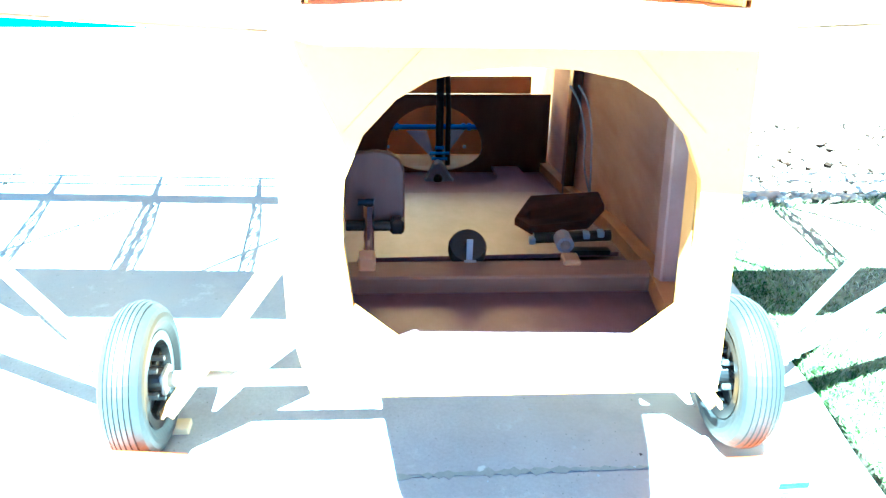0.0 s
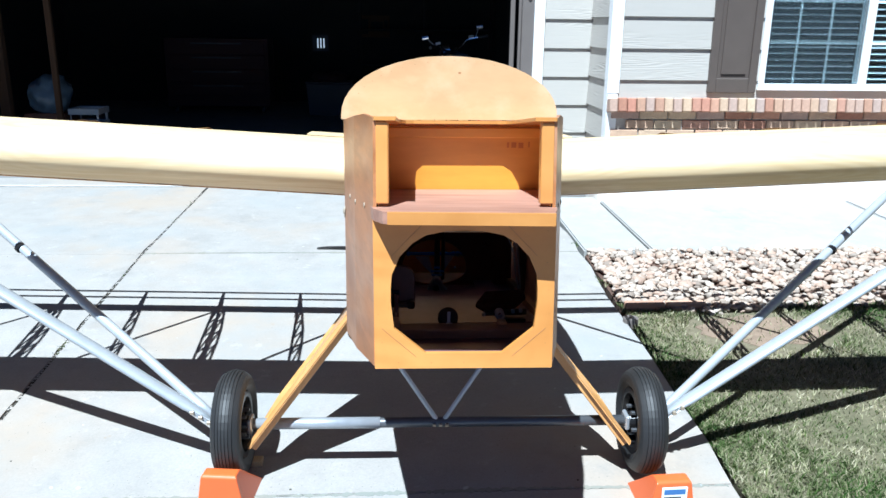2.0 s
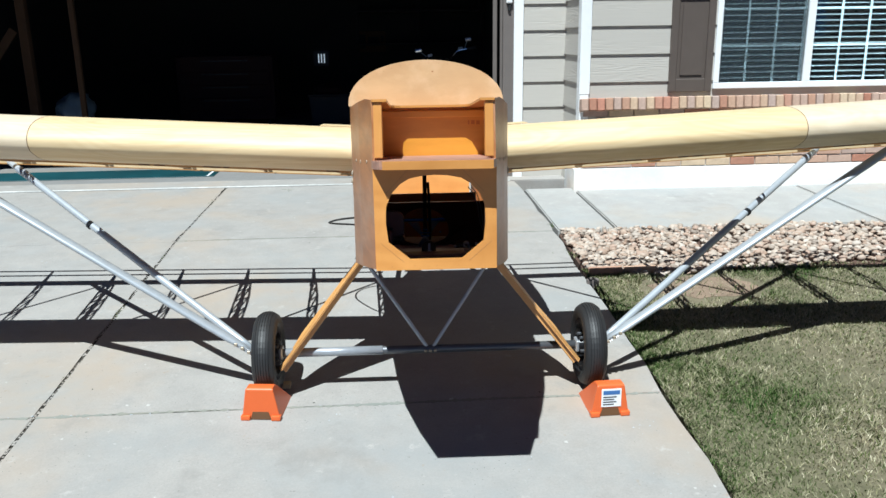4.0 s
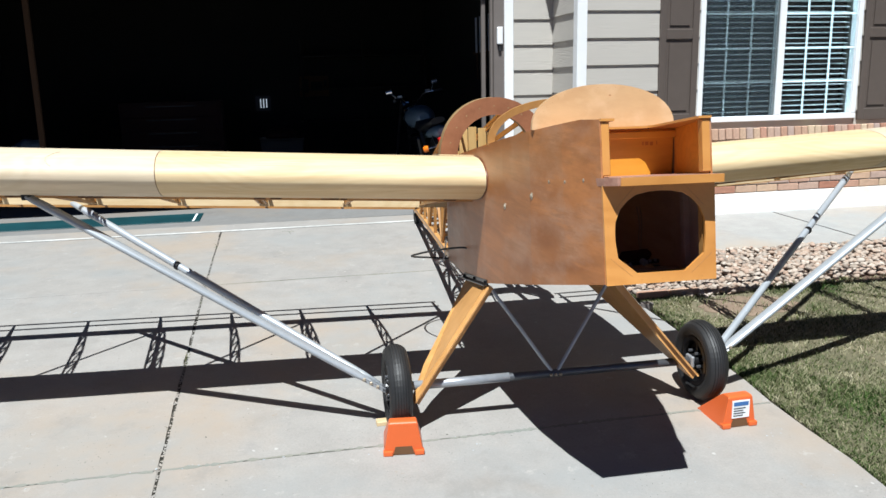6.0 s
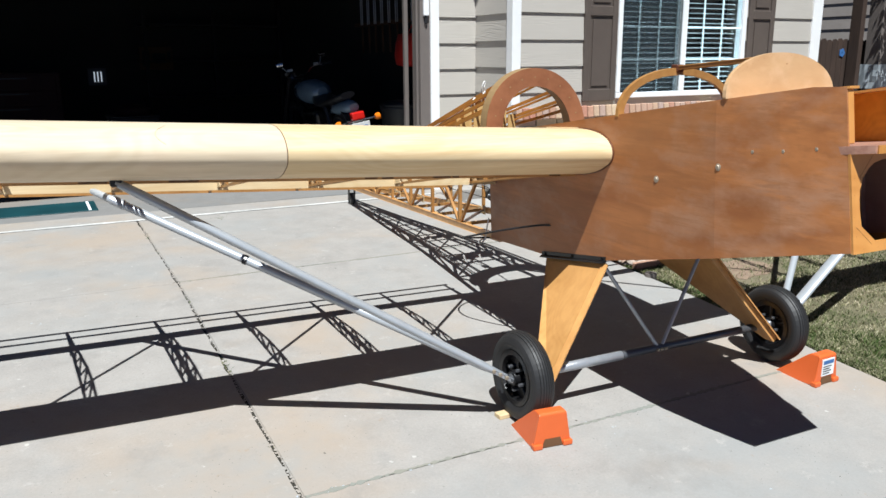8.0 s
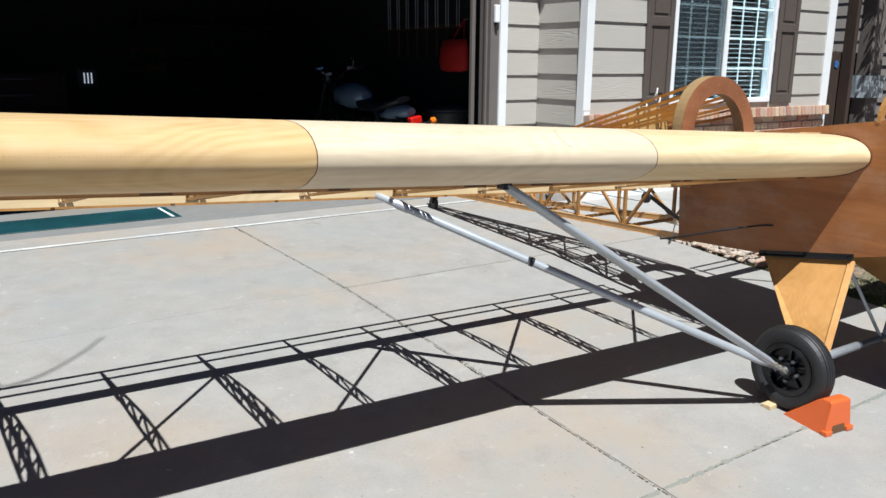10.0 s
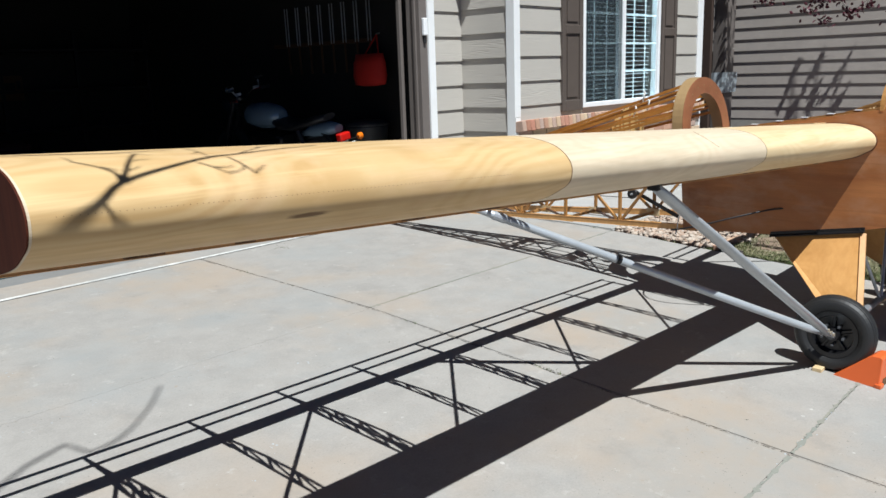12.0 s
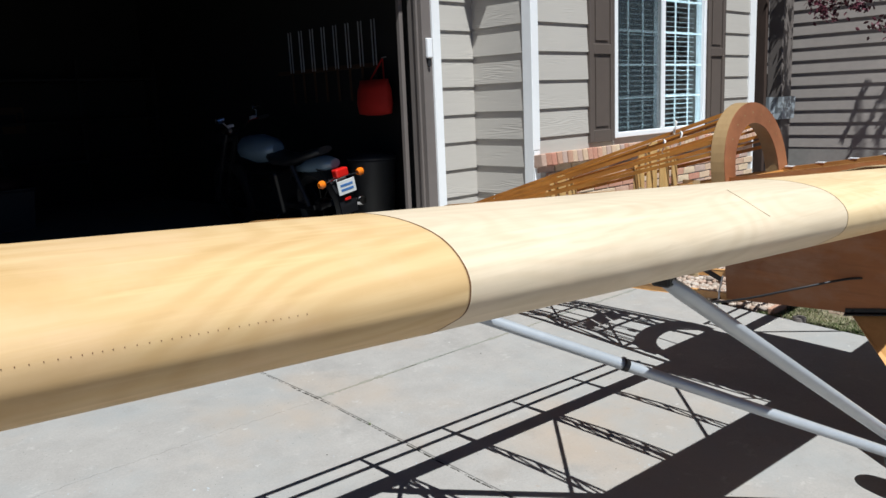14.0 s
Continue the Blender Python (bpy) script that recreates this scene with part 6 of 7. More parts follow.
for x in (-2.95, -1.82):
    for y in (8.52, 8.88):
        part("castor", lathe([(-0.02, 0.006), (-0.02, 0.048), (0.02, 0.048), (0.02, 0.006)], 14, centre=(x, y, 0.235)), "black", bench)
tote = thing("storage_tote", "dark plastic tote heaped with red cloth", "tote")
part("tub", loft([[(x, y, z) for x, y in ((-1.2 - d, 8.35 - d), (-0.68 + d, 8.35 - d), (-0.68 + d, 8.75 + d), (-1.2 - d, 8.75 + d))] for z, d in ((0.187, 0.0), (0.58, 0.03), (0.60, 0.045), (0.61, 0.045))]), "black", tote)
bm = bmesh.new()
bmesh.ops.create_icosphere(bm, subdivisions=3, radius=0.2)
for v in bm.verts:
    v.co = Vector((-0.94 + v.co.x * 1.2, 8.55 + v.co.y, 0.66 + v.co.z * 0.45 + 0.03 * noise.noise(v.co * 12)))
part("cloth", bm, "red_paint", tote, smooth=True)
bm = bmesh.new()
bmesh.ops.create_icosphere(bm, subdivisions=4, radius=0.2)
for v in bm.verts:
    n_ = noise.noise(v.co * 9) * 0.05 + noise.noise(v.co * 25) * 0.02
    v.co = Vector((-3.52, 6.0, 0.64)) + v.co * (1 + n_ * 5) * Vector((1.1, 0.8, 0.85)).length / 1.6
sack = part("plastic_bag", bm, "plastic_bag", None, smooth=True)
tagged(sack, "crumpled pale plastic bag on a crate", "plastic bag")
crate = thing("milk_crate", "pale plastic crate on the garage floor", "crate")
for z in (0.19, 0.32, 0.455):
    for dims in ((-3.34, -3.04, 5.90, 5.912), (-3.34, -3.04, 6.19, 6.202)):
        part("slat", box(*dims, z, z + 0.06, 0.003), "pale_plate", crate)
    for dims in ((-3.34, -3.328, 5.913, 6.189), (-3.052, -3.04, 5.913, 6.189)):
        part("slat", box(*dims, z, z + 0.06, 0.003), "pale_plate", crate)
for x in (-3.34, -3.06):
    for y in (5.913, 6.17):
        part("corner", box(x + 0.013 if x < -3.2 else x - 0.013, x + 0.02 if x < -3.2 else x + 0.007, y, y + 0.018, 0.1865, 0.515), "pale_plate", crate)
stand = part("storage_box", box(-3.75, -3.36, 5.85, 6.2, 0.1865, 0.475, 0.006), "dark_wood")
tagged(stand, "brown box under the plastic bag", "box")
# board and papers are darkened in colour to suit the dim garage
board_ = thing("notice_board", "dim pinned notice board on the garage back wall", "notice board")
part("panel", box(-0.60, -0.14, 10.075, 10.095, 1.15, 1.47, 0.003), "tool_handle", board_)
for x0_, x1_, z0_, z1_ in ((-0.56, -0.46, 1.2, 1.42), (-0.42, -0.24, 1.24, 1.38), (-0.22, -0.17, 1.3, 1.4)):
    part("paper", box(x0_, x1_, 10.070, 10.0745, z0_, z1_), "drywall", board_)
# added vent: bright bars on the back wall, made to glow
vent = thing("wall_vent", "small wall vent with self-glowing slits in place of daylight", "vent")
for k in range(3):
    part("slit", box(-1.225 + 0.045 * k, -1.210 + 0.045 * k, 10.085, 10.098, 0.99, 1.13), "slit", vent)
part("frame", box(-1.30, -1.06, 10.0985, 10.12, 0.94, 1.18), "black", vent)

# ---------- beside the house ----------
fence = thing("board_fence", "dark weathered dog-eared board fence", "fence")
x = 5.06
rr = random.Random(9)
while x < 6.9:
    h = 1.485 + rr.uniform(-0.012, 0.012)
    part("picket", prism([(x, 3.9, 0.05), (x + 0.088, 3.9, 0.05), (x + 0.088, 3.9, h - 0.03), (x + 0.062, 3.9, h), (x + 0.026, 3.9, h), (x, 3.9, h - 0.03)], (0, 0.018, 0)), "fence", fence)
    x += 0.093
for z in (0.5, 1.2):
    part("rail", box(5.05, 6.95, 3.921, 3.96, z, z + 0.08, 0.003), "fence", fence)
orn = part("fence_ornament", lathe([(-0.004, 0.01), (-0.004, 0.05), (0.004, 0.05), (0.004, 0.01)], 5, centre=(0, 0, 0)), "blue_ink", fence, "small blue star on the fence")
for v in orn.data.vertices:
    v.co = Vector((6.25 + v.co.y, 3.893 + v.co.x, 1.33 + v.co.z))
col = thing("porch_column", "grey porch column dappled with branch shade", "column")
part("post", box(6.33, 6.40, 3.75, 3.885, 0.2, 3.4, 0.004), "fence", col, "dark brown timber post against the column")
part("shaft", box(6.52, 6.80, 3.62, 3.80, 0.2, 3.4, 0.006), "jamb", col)
wrap = thing("paper_wrap", "crumpled silvery sheet wrapped round the column", "sheet")
secs = []
rr = random.Random(3)
for z in (0.93, 1.0, 1.07, 1.14, 1.2):
    r_ = []
    for k in range(24):
        a = 2 * math.pi * k / 24
        q = 0.175 / max(abs(math.cos(a)), abs(math.sin(a))) + rr.uniform(0.0, 0.02)
        r_.append((6.66 + q * math.cos(a), 3.71 + q * 0.68 * math.sin(a), z))
    secs.append(r_)
part("sheet", loft(secs, caps=False), "silver_sheet", wrap)
mulch = part("mulch_bed", slope_slab([(5.9, 1.0), (7.39, 1.0), (7.39, 3.6), (5.9, 3.6)], 0.1, 0, 0.03), "mulch")
tagged(mulch, "brown mulch along the side wall", "garden bed", kind="structure")


def limb(pts, r0, r1, bm):
    n_ = len(pts)
    return tube(pts, r0, 7, bm=bm, radii=[r0 + (r1 - r0) * i / (n_ - 1) for i in range(n_)])


def twigs(bm, at_, way, length, r, rng, depth):
    way = Vector(way).normalized()
    pts = [Vector(at_)]
    for k in range(4):
        way = (way + Vector((rng.uniform(-0.3, 0.3), rng.uniform(-0.3, 0.3), rng.uniform(-0.15, 0.25)))).normalized()
        pts.append(pts[-1] + way * length / 4)
    limb(pts, r, r * 0.45, bm)
    ends = [pts[-1]]
    if depth > 0:
        for k in range(rng.randint(2, 3)):
            i = rng.randint(1, 4)
            w = (way + Vector((rng.uniform(-1, 1), rng.uniform(-1, 1), rng.uniform(-0.4, 0.8)))).normalized()
            ends += twigs(bm, pts[i], w, length * rng.uniform(0.45, 0.7), r * 0.5, rng, depth - 1)
    return ends


# purple-leaved plum whose branches hang before the side wall
plum = thing("plum_tree", "purple-leaved plum tree beside the side wall", "tree")
rng = random.Random(21)
bm = bmesh.new()
limb([(6.9, -0.6, -0.1), (6.88, -0.55, 0.8), (6.8, -0.4, 1.6), (6.7, -0.2, 2.3)], 0.07, 0.045, bm)
clumps = []
# the low branch along the side wall, with hanging sprays
bough = smooth_path([(6.7, -0.2, 2.25), (6.5, 0.8, 2.46), (6.4, 1.7, 2.36), (6.4, 2.4, 2.38), (6.4, 2.9, 2.40), (6.4, 3.4, 2.54)])
limb(bough, 0.03, 0.005, bm)
for p, w, ln in (((6.45, 1.1, 2.41), (0.0, 0.2, -0.7), 0.47), ((6.4, 1.4, 2.37), (0.0, 0.2, -0.7), 0.52), ((6.4, 1.7, 2.35), (0.0, 0.2, -0.7), 0.49), ((6.4, 1.95, 2.36), (0.0, 0.2, -0.7), 0.43), ((6.4, 2.2, 2.38), (0.0, 0.3, -0.7), 0.41), ((6.4, 2.5, 2.39), (0.0, 0.4, -0.6), 0.32), ((6.4, 2.75, 2.40), (0.0, 0.4, -0.7), 0.41), ((6.4, 3.0, 2.43), (0.1, 0.5, -0.35), 0.3), ((6.4, 3.2, 2.48), (0.1, 0.9, -0.1), 0.4), ((6.4, 2.4, 2.39), (-0.1, 0.4, 0.2), 0.35), ((6.4, 3.0, 2.43), (0.1, 0.5, 0.3), 0.4)):
    e = twigs(bm, p, w, ln, 0.005, rng, 1)
    clumps += [(q, 24) for q in e]
    clumps += [(Vector(p).lerp(e[0], f), 12) for f in (0.2, 0.45, 0.7)]
# upright shoots whose shade falls on the side wall
for (y0_, z0_), (y1_, z1_) in (((3.204, 0.535), (3.014, 1.198)), ((3.074, 0.536), (2.944, 0.78)), ((2.828, 0.955), (2.669, 1.358)), ((2.804, 0.538), (2.718, 0.921)), ((2.644, 0.699), (2.352, 1.253)), ((2.459, 0.636), (2.408, 0.776))):
    a, b_ = Vector((7.39, y0_, z0_)) - SUN_WAY * 2.1, Vector((7.39, y1_, z1_)) - SUN_WAY * 2.1
    limb([a, a.lerp(b_, 0.5) + Vector((0, 0.01, 0)), b_], 0.006, 0.014, bm)
    limb([b_, b_ - SUN_WAY * 3.4, (5.9, -0.3, 5.4)], 0.010, 0.012, bm)
    for f in (0.2, 0.35, 0.5, 0.65, 0.8, 0.95):
        clumps.append((a.lerp(b_, f), -3))
limb([(6.7, -0.2, 2.25), (6.5, -0.25, 3.6), (5.9, -0.3, 5.4)], 0.045, 0.03, bm)
# a high spray that dapples the column
for z_ in (3.3, 3.9):
    p = Vector((6.70, 3.62, z_ - 1.75)) - SUN_WAY * 2.0
    limb([(6.5, -0.25, 3.6), p], 0.010, 0.004, bm)
    e = twigs(bm, p, (0.3, 0.3, 0.5), 0.4, 0.006, rng, 1)
    clumps += [(q, 3) for q in e]
part("trunk", bm, "bark", plum, smooth=True)
vs_, fs_ = [], []
for e, k_ in clumps:
    spread = 0.018 if k_ < 0 else 0.05
    for k in range(abs(k_)):
        c_ = e + Vector((rng.gauss(0, spread), rng.gauss(0, spread * 1.15), rng.gauss(0, spread * 0.8)))
        a = Vector((rng.uniform(-1, 1), rng.uniform(-1, 1), rng.uniform(-1, 1))).normalized()
        b_ = a.cross(Vector((rng.uniform(-1, 1), rng.uniform(-1, 1), rng.uniform(-1, 1)))).normalized()
        n_ = a.cross(b_)
        i = len(vs_)
        for f_, w_ in ((-1, 0), (-0.4, 0.8), (0.3, 0.9), (1, 0), (0.3, -0.9), (-0.4, -0.8)):
            vs_.append(c_ + a * 0.031 * f_ + b_ * 0.018 * w_ + n_ * 0.006 * abs(w_))
        fs_ += [(i, i + 1, i + 2, i + 3), (i, i + 3, i + 4, i + 5)]
me = bpy.data.meshes.new("crown")
me.from_pydata([tuple(v) for v in vs_], [], fs_)
me.materials.append(M["leaf"])
crown = new("crown", me)
crown.parent = plum

# bare tree behind the wing tip; its limbs shade the wing
tree = thing("bare_tree", "leafless street tree standing on the verge", "tree")
rng = random.Random(5)
bm = bmesh.new()
limb([(-6.6, -2.7, -0.25), (-6.55, -2.65, 1.2), (-6.45, -2.5, 2.4), (-6.4, -2.4, 3.6), (-6.3, -2.3, 5.0)], 0.13, 0.06, bm)
LIFT = -SUN_WAY * 1.3


def over(x, y, z=1.2):
    return Vector((x, y, z)) + LIFT


main_ = [over(-4.30, 0.02, 1.08), over(-3.95, 0.085, 1.12)] + [over(-3.722, 0.118, 1.159), over(-3.669, 0.126, 1.178), over(-3.631, 0.145, 1.194), over(-3.540, 0.172, 1.202), over(-3.453, 0.202, 1.206), over(-3.396, 0.211, 1.205), over(-3.286, 0.236, 1.202), over(-3.196, 0.254, 1.198)]
limb(smooth_path([(-6.43, -2.45, 2.6), (-5.6, -1.5, 2.9)] + main_, 3), 0.0085, 0.0022, bm)
for chain, r0_, r1_ in (([over(-3.631, 0.145, 1.193), over(-3.613, 0.165, 1.202), over(-3.587, 0.205, 1.212), over(-3.554, 0.254, 1.217)], 0.0046, 0.0028),
                        ([over(-3.631, 0.145, 1.193), over(-3.627, 0.165, 1.203), over(-3.643, 0.188, 1.212), over(-3.666, 0.216, 1.220)], 0.0037, 0.0019),
                        ([over(-3.455, 0.197, 1.205), over(-3.450, 0.241, 1.211), over(-3.445, 0.302, 1.215)], 0.0019, 0.0015),
                        ([over(-3.489, 0.181, 1.202), over(-3.473, 0.162, 1.195), over(-3.457, 0.145, 1.187)], 0.0022, 0.0014),
                        ([over(-3.425, 0.199, 1.202), over(-3.418, 0.161, 1.192), over(-3.410, 0.141, 1.181)], 0.0022, 0.0019),
                        ([over(-3.396, 0.211, 1.204), over(-3.328, 0.254, 1.205), over(-3.276, 0.290, 1.203)], 0.002, 0.0014),
                        ([over(-3.669, 0.124, 1.175), over(-3.659, 0.116, 1.162), over(-3.644, 0.114, 1.154), over(-3.634, 0.114, 1.139)], 0.0034, 0.004)):
    limb(smooth_path(chain, 2), r0_, r1_, bm)
    for q in chain[1:]:
        twigs(bm, q, (rng.uniform(-0.3, 1), rng.uniform(-0.6, 0.6), 0.1), 0.035, 0.0022, rng, 0)
limb(smooth_path([(-6.43, -2.45, 3.0), (-5.7, -1.6, 3.6), over(-4.6, 0.2)] + [over(-3.876, 0.296, 1.232), over(-3.692, 0.292, 1.226), over(-3.593, 0.273, 1.220), over(-3.527, 0.276, 1.217), over(-3.466, 0.290, 1.214)], 3), 0.009, 0.0022, bm)
FAR = -SUN_WAY * 5.6
TWIG_SHADE = ((-3.348, 1.685, 0.12), (-3.166, 1.622, 0.116), (-3.021, 1.662, 0.118), (-2.856, 1.799, 0.127), (-2.74, 1.938, 0.136))
bend = [Vector(p) + FAR for p in TWIG_SHADE]
limb(smooth_path([(-6.3, -2.3, 4.9), Vector((-4.7, 0.7, 0.1)) + FAR] + bend, 3), 0.010, 0.005, bm)
for k in range(5):
    a = radians(100 + 50 * k)
    twigs(bm, (-6.4, -2.4, 3.0 + 0.4 * k), (math.cos(a), math.sin(a), 0.8), 1.8, 0.03, rng, 3)
part("trunk", bm, "bark", tree, smooth=True)

# sprinkler head at the corner of the lawn
spr = thing("sprinkler_head", "grey sprinkler head in the lawn's corner", "sprinkler")
zz = g(0.95, 1.1)
bm = lathe([(-0.03, 0.005), (-0.03, 0.035), (0.012, 0.035), (0.014, 0.03), (0.014, 0.005)], 18)
for v in bm.verts:
    v.co = Vector((0.965 + v.co.y, 1.10 + v.co.z, zz + 0.008 + v.co.x))
part("cap", bm, "jamb", spr)
# ---------- pieces of the setting ----------
# bricks of the base
rr = random.Random(12)
BL, BH, MJ = 0.194, 0.057, 0.011
meshes = []
for v_ in range(4):
    bm = box(-BL / 2, BL / 2, -0.014, 0.014, -BH / 2, BH / 2, 0.0035)
    for v in bm.verts:
        v.co += Vector((rr.uniform(-1, 1), rr.uniform(-1, 1), rr.uniform(-1, 1))) * 0.0018
    me = bpy.data.meshes.new("brick")
    bm.to_mesh(me)
    bm.free()
    me.materials.append(M["brick"])
    meshes.append(me)
row = 0
z = 0.337 + MJ / 2 + BH / 2
while z < 0.785:
    x = RX + 0.012 + BL / 2 - (BL / 2 if row % 2 else 0)
    while x < 4.97:
        if x - BL / 2 > RX - 0.02:
            ob = new("brick", meshes[rr.randrange(4)])
            ob.parent = base
            ob.location = (x, WY - 0.030 + rr.uniform(-0.0025, 0.0025), z)
        x += BL + MJ
    z += BH + MJ
    row += 1
sills = []
for v_ in range(5):
    bm = box(-BH / 2, BH / 2, -0.0525, 0.0525, -0.048, 0.048, 0.006)
    for v in bm.verts:
        v.co += Vector((rr.uniform(-1, 1), rr.uniform(-1, 1), rr.uniform(-1, 1))) * 0.0012
    me = bpy.data.meshes.new("sill_brick")
    bm.to_mesh(me)
    bm.free()
    me.materials.append(M["brick"])
    sills.append(me)
x = RX - 0.022
while x < 4.97:
    ob = new("sill_brick", sills[rr.randrange(5)])
    ob.parent = base
    # stood on edge, running through the wall
    ob.matrix_local = pose(x + 0.029, WY - 0.052 + rr.uniform(-0.003, 0.003), 0.846 + rr.uniform(-0.003, 0.003), -8, 0, 0)
    x += BH + 0.0085

# river rocks
rr = random.Random(30)
rocks = thing("river_rocks", "rounded pink and grey river rocks between lawn and path", "rocks", kind="structure")
rmesh = []
for v_ in range(8):
    bm = bmesh.new()
    bmesh.ops.create_icosphere(bm, subdivisions=2, radius=1.0)
    sx, sy, sz = rr.uniform(0.8, 1.25), rr.uniform(0.7, 1.0), rr.uniform(0.45, 0.65)
    off = Vector((v_ * 3.1, 0, 0))
    for v in bm.verts:
        v.co = Vector((v.co.x * sx, v.co.y * sy, v.co.z * sz)) * (1 + 0.28 * noise.noise(v.co * 1.1 + off))
    me = bpy.data.meshes.new("rock")
    bm.to_mesh(me)
    bm.free()
    for p in me.polygons:
        p.use_smooth = True
    me.materials.append(M["rock"])
    rmesh.append(me)
vs_, fs_ = [], []
count = 0
for k in range(5200):
    x = EDGE + 0.05 + (rr.random() ** 1.25) * 4.9
    edge = 1.30 + 0.06 * math.sin(x * 3.1) + 0.03 * math.sin(x * 7.7)
    y = rr.uniform(edge - 0.02, 2.05)
    r_ = rr.uniform(0.012, 0.023) * (1.35 if rr.random() < 0.15 else 1)
    m_ = Matrix.Translation((x, y, g(x, y) + rr.uniform(-0.010, 0.014))) @ pose(0, 0, 0, rr.uniform(-25, 25), rr.uniform(-25, 25), rr.uniform(0, 360)) @ Matrix.Scale(r_, 4)
    me = rmesh[rr.randrange(8)]
    if x < 1.55 and count < 300:
        ob = new("rock", me)
        ob.parent = rocks
        ob.matrix_local = m_
        count += 1
    else:
        i = len(vs_)
        vs_ += [tuple(m_ @ v.co) for v in me.vertices]
        fs_ += [tuple(i + q for q in p.vertices) for p in me.polygons]
me = bpy.data.meshes.new("rock_bed")
me.from_pydata(vs_, [], fs_)
for p in me.polygons:
    p.use_smooth = True
me.materials.append(M["rock_bed"])
ob = new("rock_bed", me)
ob.parent = rocks
tagged(ob, "the rest of the river rocks", kind="stuff")


def blades(name, label, spots, seed):
    """Grass blades: spots of (x, y, height)."""
    rng = np.random.default_rng(seed)
    s_ = np.asarray(spots)
    n_ = len(s_)
    z = 0.0029 - 0.0023 * s_[:, 0] + 0.0652 * np.minimum(s_[:, 1], 2.045) + 0.0216 * np.maximum(s_[:, 1] - 2.045, 0) - 0.014
    a = rng.uniform(0, 2 * np.pi, n_)
    w = rng.uniform(0.0011, 0.0026, n_)
    bend = rng.uniform(0.3, 1.5, n_) * s_[:, 2]
    d = rng.uniform(0, 2 * np.pi, n_)
    base_ = np.stack([s_[:, 0], s_[:, 1], z], 1)
    side_ = np.stack([np.cos(a) * w, np.sin(a) * w, np.zeros(n_)], 1)
    lean = np.stack([np.cos(d) * bend, np.sin(d) * bend, np.zeros(n_)], 1)
    h = np.zeros((n_, 3))
    h[:, 2] = s_[:, 2]
    v = np.stack([base_ - side_, base_ + side_, base_ + lean * 0.4 + h * 0.65 + side_ * 0.7, base_ + lean * 0.4 + h * 0.65 - side_ * 0.7, base_ + lean + h], 1).reshape(-1, 3)
    i = np.arange(n_) * 5
    f4 = np.stack([i, i + 1, i + 2, i + 3], 1)
    f3 = np.stack([i + 3, i + 2, i + 4], 1)
    me = bpy.data.meshes.new(name)
    me.from_pydata(v.tolist(), [], f4.tolist() + f3.tolist())
    me.materials.append(M["grass"])
    ob = new(name, me)
    return tagged(ob, label, "grass", kind="stuff")


rng = np.random.default_rng(8)
n_ = 330000
x = EDGE + 0.005 + 4.6 * rng.random(n_) ** 1.5
y = -3.2 + 4.52 * rng.random(n_)
patch = np.sin(x * 2.3 + 1.2 * np.sin(y * 1.9)) * np.sin(y * 2.6 + x * 0.8) + 0.4 * np.sin(x * 6.1 + y * 4.7)
edge = 1.30 + 0.06 * np.sin(x * 3.1) + 0.03 * np.sin(x * 7.7)
bare = np.hypot((x - 1.55) / 0.35, (y - 1.0) / 0.22) < 1
keep = (y < edge - 0.01) & (rng.random(n_) < np.clip(0.75 + 0.35 * patch, 0.3, 1)) & ~(bare & (rng.random(n_) < 0.9)) & (x > EDGE + 0.02 - 0.03 * np.clip(-y, 0, 9) * 0.5)
h = rng.uniform(0.007, 0.022, n_) * (1 + 0.5 * (patch > 0.3))
blades("lawn_grass", "short half-dormant lawn grass, green in patches", np.stack([x, y, h], 1)[keep], 3)
# weeds in the joint
spots = []
for cx, cy, k, r_ in ((-1.506, 0.92, 60, 0.02), (-1.504, 1.75, 26, 0.015), (-1.506, 3.2, 40, 0.02), (-0.95, 3.55, 50, 0.03), (-1.505, 0.2, 14, 0.012), (-1.506, 2.7, 22, 0.012), (0.96, 1.6, 60, 0.03), (0.965, 2.2, 40, 0.02), (-1.506, -0.6, 20, 0.012)):
    for q in range(k):
        spots.append((cx + rng.normal(0, 0.004) if cx < -1.4 else cx + rng.normal(0, r_), cy + rng.normal(0, r_ * 3 if cx < -1.4 else r_), rng.uniform(0.008, 0.026)))
blades("joint_weeds", "tiny green weeds in the driveway joints", spots, 4)


def scatter(name, label, category, spots, mat, seed, flat=0.5):
    """Small broken bits as one mesh: spots of (x, y, z, size)."""
    rng_ = random.Random(seed)
    vs_, fs_ = [], []
    for x, y, z, r_ in spots:
        i = len(vs_)
        t0 = rng_.uniform(0, 6.28)
        for k in range(5):
            a = t0 + k * 1.2566 + rng_.uniform(-0.3, 0.3)
            q = r_ * rng_.uniform(0.7, 1.2)
            vs_.append((x + q * math.cos(a), y + q * math.sin(a), z + rng_.uniform(-0.1, 0.1) * r_))
        vs_.append((x + rng_.uniform(-0.3, 0.3) * r_, y + rng_.uniform(-0.3, 0.3) * r_, z + r_ * flat * rng_.uniform(0.6, 1.3)))
        fs_ += [(i + k, i + (k + 1) % 5, i + 5) for k in range(5)]
    me = bpy.data.meshes.new(name)
    me.from_pydata(vs_, [], fs_)
    me.materials.append(M[mat])
    return tagged(new(name, me), label, category, kind="stuff")


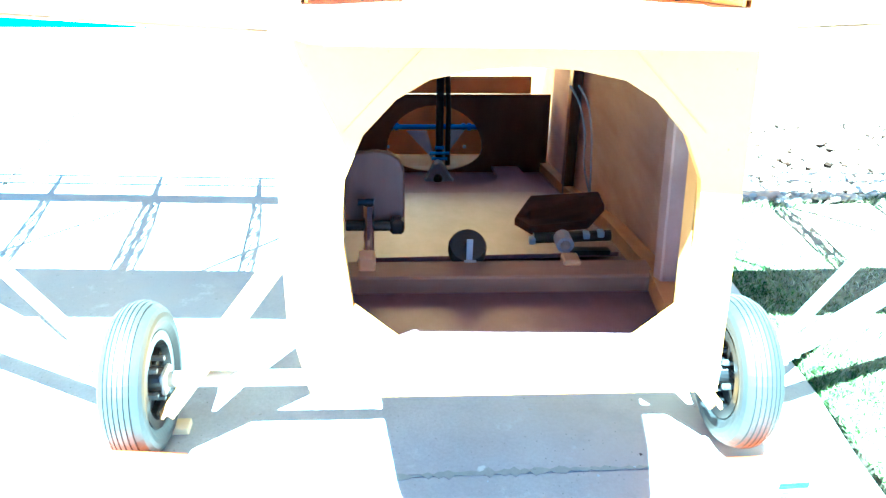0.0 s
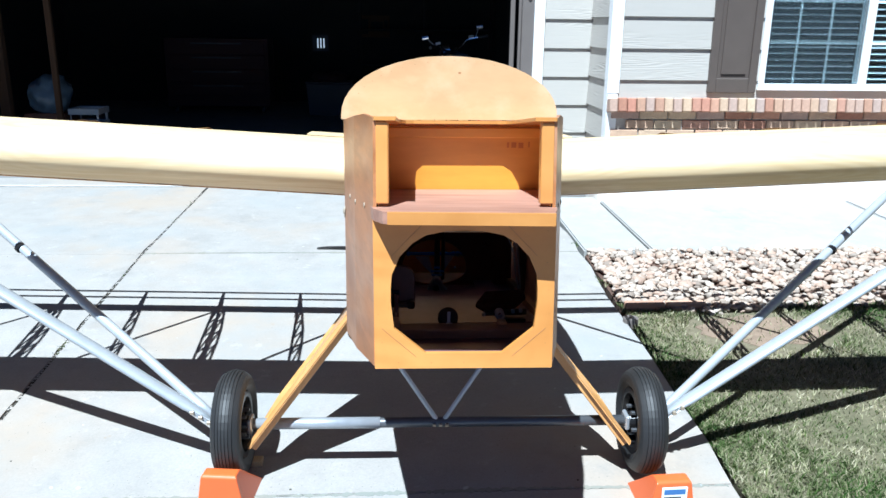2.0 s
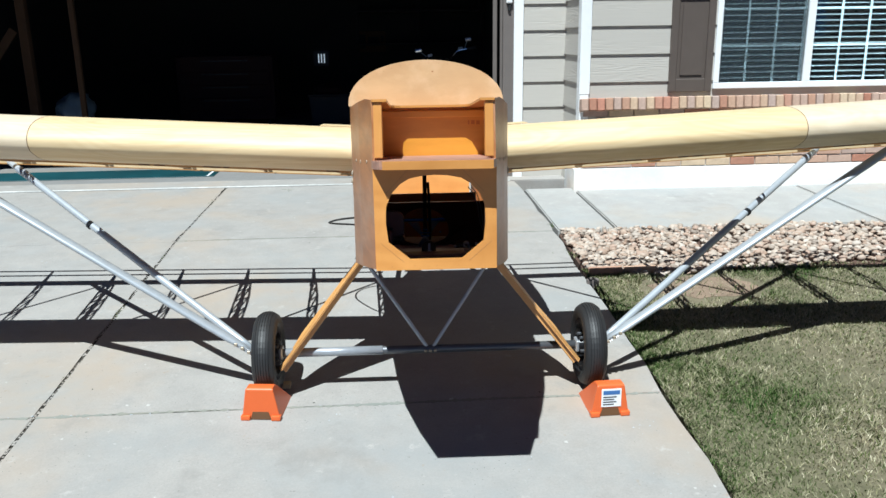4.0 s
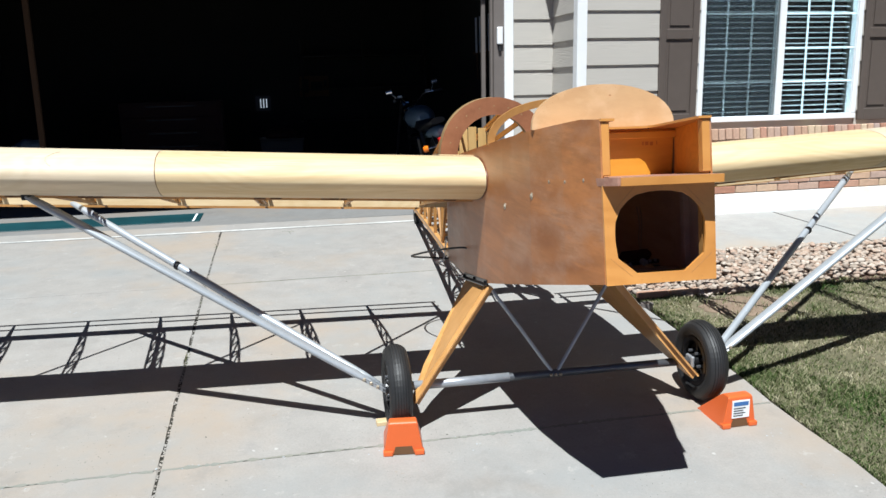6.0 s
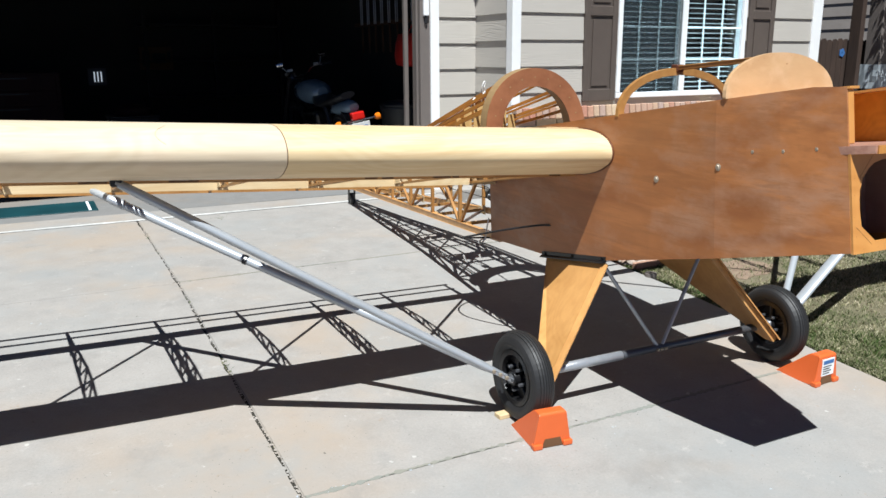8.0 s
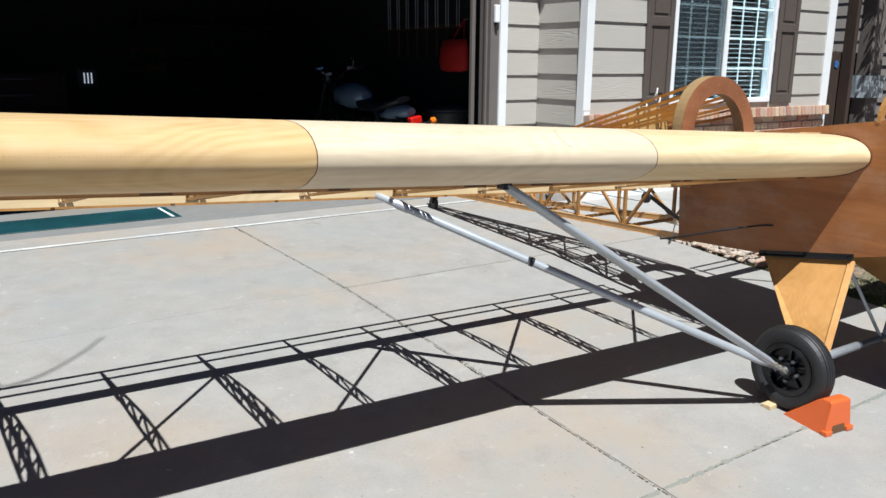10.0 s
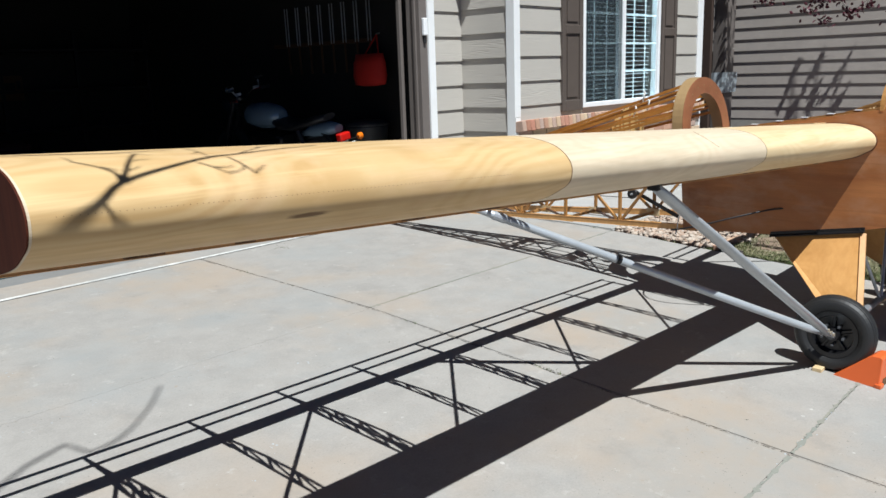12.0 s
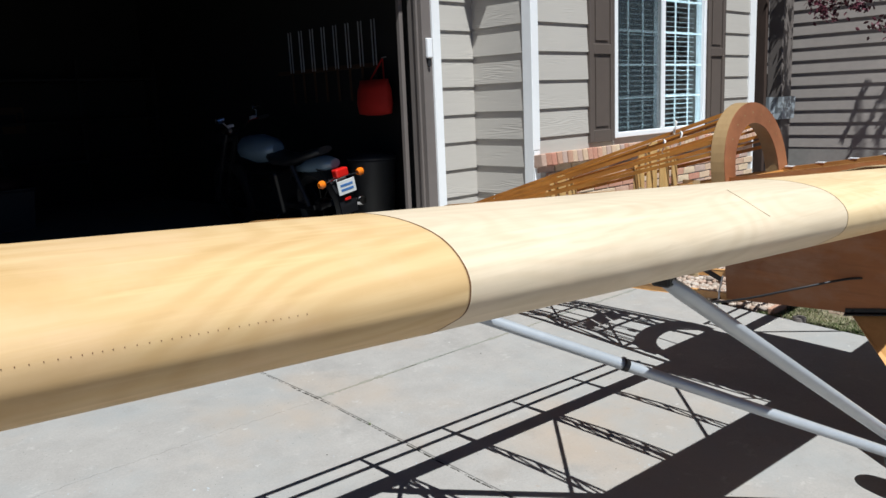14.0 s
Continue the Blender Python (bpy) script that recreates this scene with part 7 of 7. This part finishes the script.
# crumbs along the long joint, grit on the slabs, mulch by the side wall
rr = random.Random(77)
spots = []
for k in range(700):
    y = rr.uniform(-3.2, 3.5)
    x = -1.506 + rr.gauss(0, 0.005) + 0.004 * math.sin(7 * y)
    spots.append((x, y, g(x, y) - 0.003, rr.uniform(0.003, 0.009)))
scatter("joint_crumbs", "crumbled concrete and grit in the long joint", "grit", spots, "concrete", 5)
spots = []
for k in range(70):
    cx, cy = rr.uniform(-4.2, 0.8), rr.uniform(-2.2, 3.3)
    for j in range(rr.randint(1, 7)):
        x, y = cx + rr.gauss(0, 0.035), cy + rr.gauss(0, 0.035)
        spots.append((x, y, g(x, y) - 0.0005, rr.uniform(0.002, 0.0065)))
for k in range(40):
    x, y = rr.uniform(-4.4, 0.85), -0.104 + rr.gauss(0, 0.012)
    spots.append((x, y, g(x, y), rr.uniform(0.002, 0.006)))
scatter("driveway_grit", "pale grit lying on the driveway", "grit", spots, "residue", 6, 0.3)
spots = []
for k in range(900):
    x = -4.4 + 2.0 * rr.random() ** 0.8
    y = 1.955 + 0.03 * math.sin(2.1 * x) + rr.gauss(0, 0.022)
    if math.sin(9 * x) + math.sin(23 * x + 1) > -0.7:
        spots.append((x, y, g(x, y) - 0.0012, rr.uniform(0.003, 0.010)))
scatter("sealant_residue", "bluish-white residue of old joint sealant on the driveway", "residue", spots, "residue", 16, 0.12)
spots = []
for k in range(1800):
    x, y = 7.38 - abs(rr.gauss(0, 0.22)), rr.uniform(1.2, 3.62)
    spots.append((x, y, g(x, y) + 0.03 + 0.10 * max(0, 1 - (7.38 - x) / 0.4) + rr.uniform(0, 0.02), rr.uniform(0.012, 0.035)))
scatter("mulch_chips", "purple-brown bark chips heaped along the side wall", "mulch", spots, "mulch_chip", 7, 0.7)
edging = thing("edging_bricks", "red-brown brick edging at the corner of the rock bed", "edging")
for k in range(2):
    x = 0.985 + 0.2 * k
    part("brick", box(x, x + 0.19, 1.245, 1.285, g(x, 1.26) - 0.03, g(x, 1.26) + 0.026, 0.004), "brick", edging)
spots = []
for k in range(70):
    x, y = rr.uniform(-4.4, 0.85), rr.uniform(-2.4, 3.4)
    spots.append((x, y, g(x, y) - 0.0005, rr.uniform(0.0025, 0.006)))
scatter("dark_specks", "dark bits of gravel and leaf on the driveway", "grit", spots, "crack", 8, 0.3)
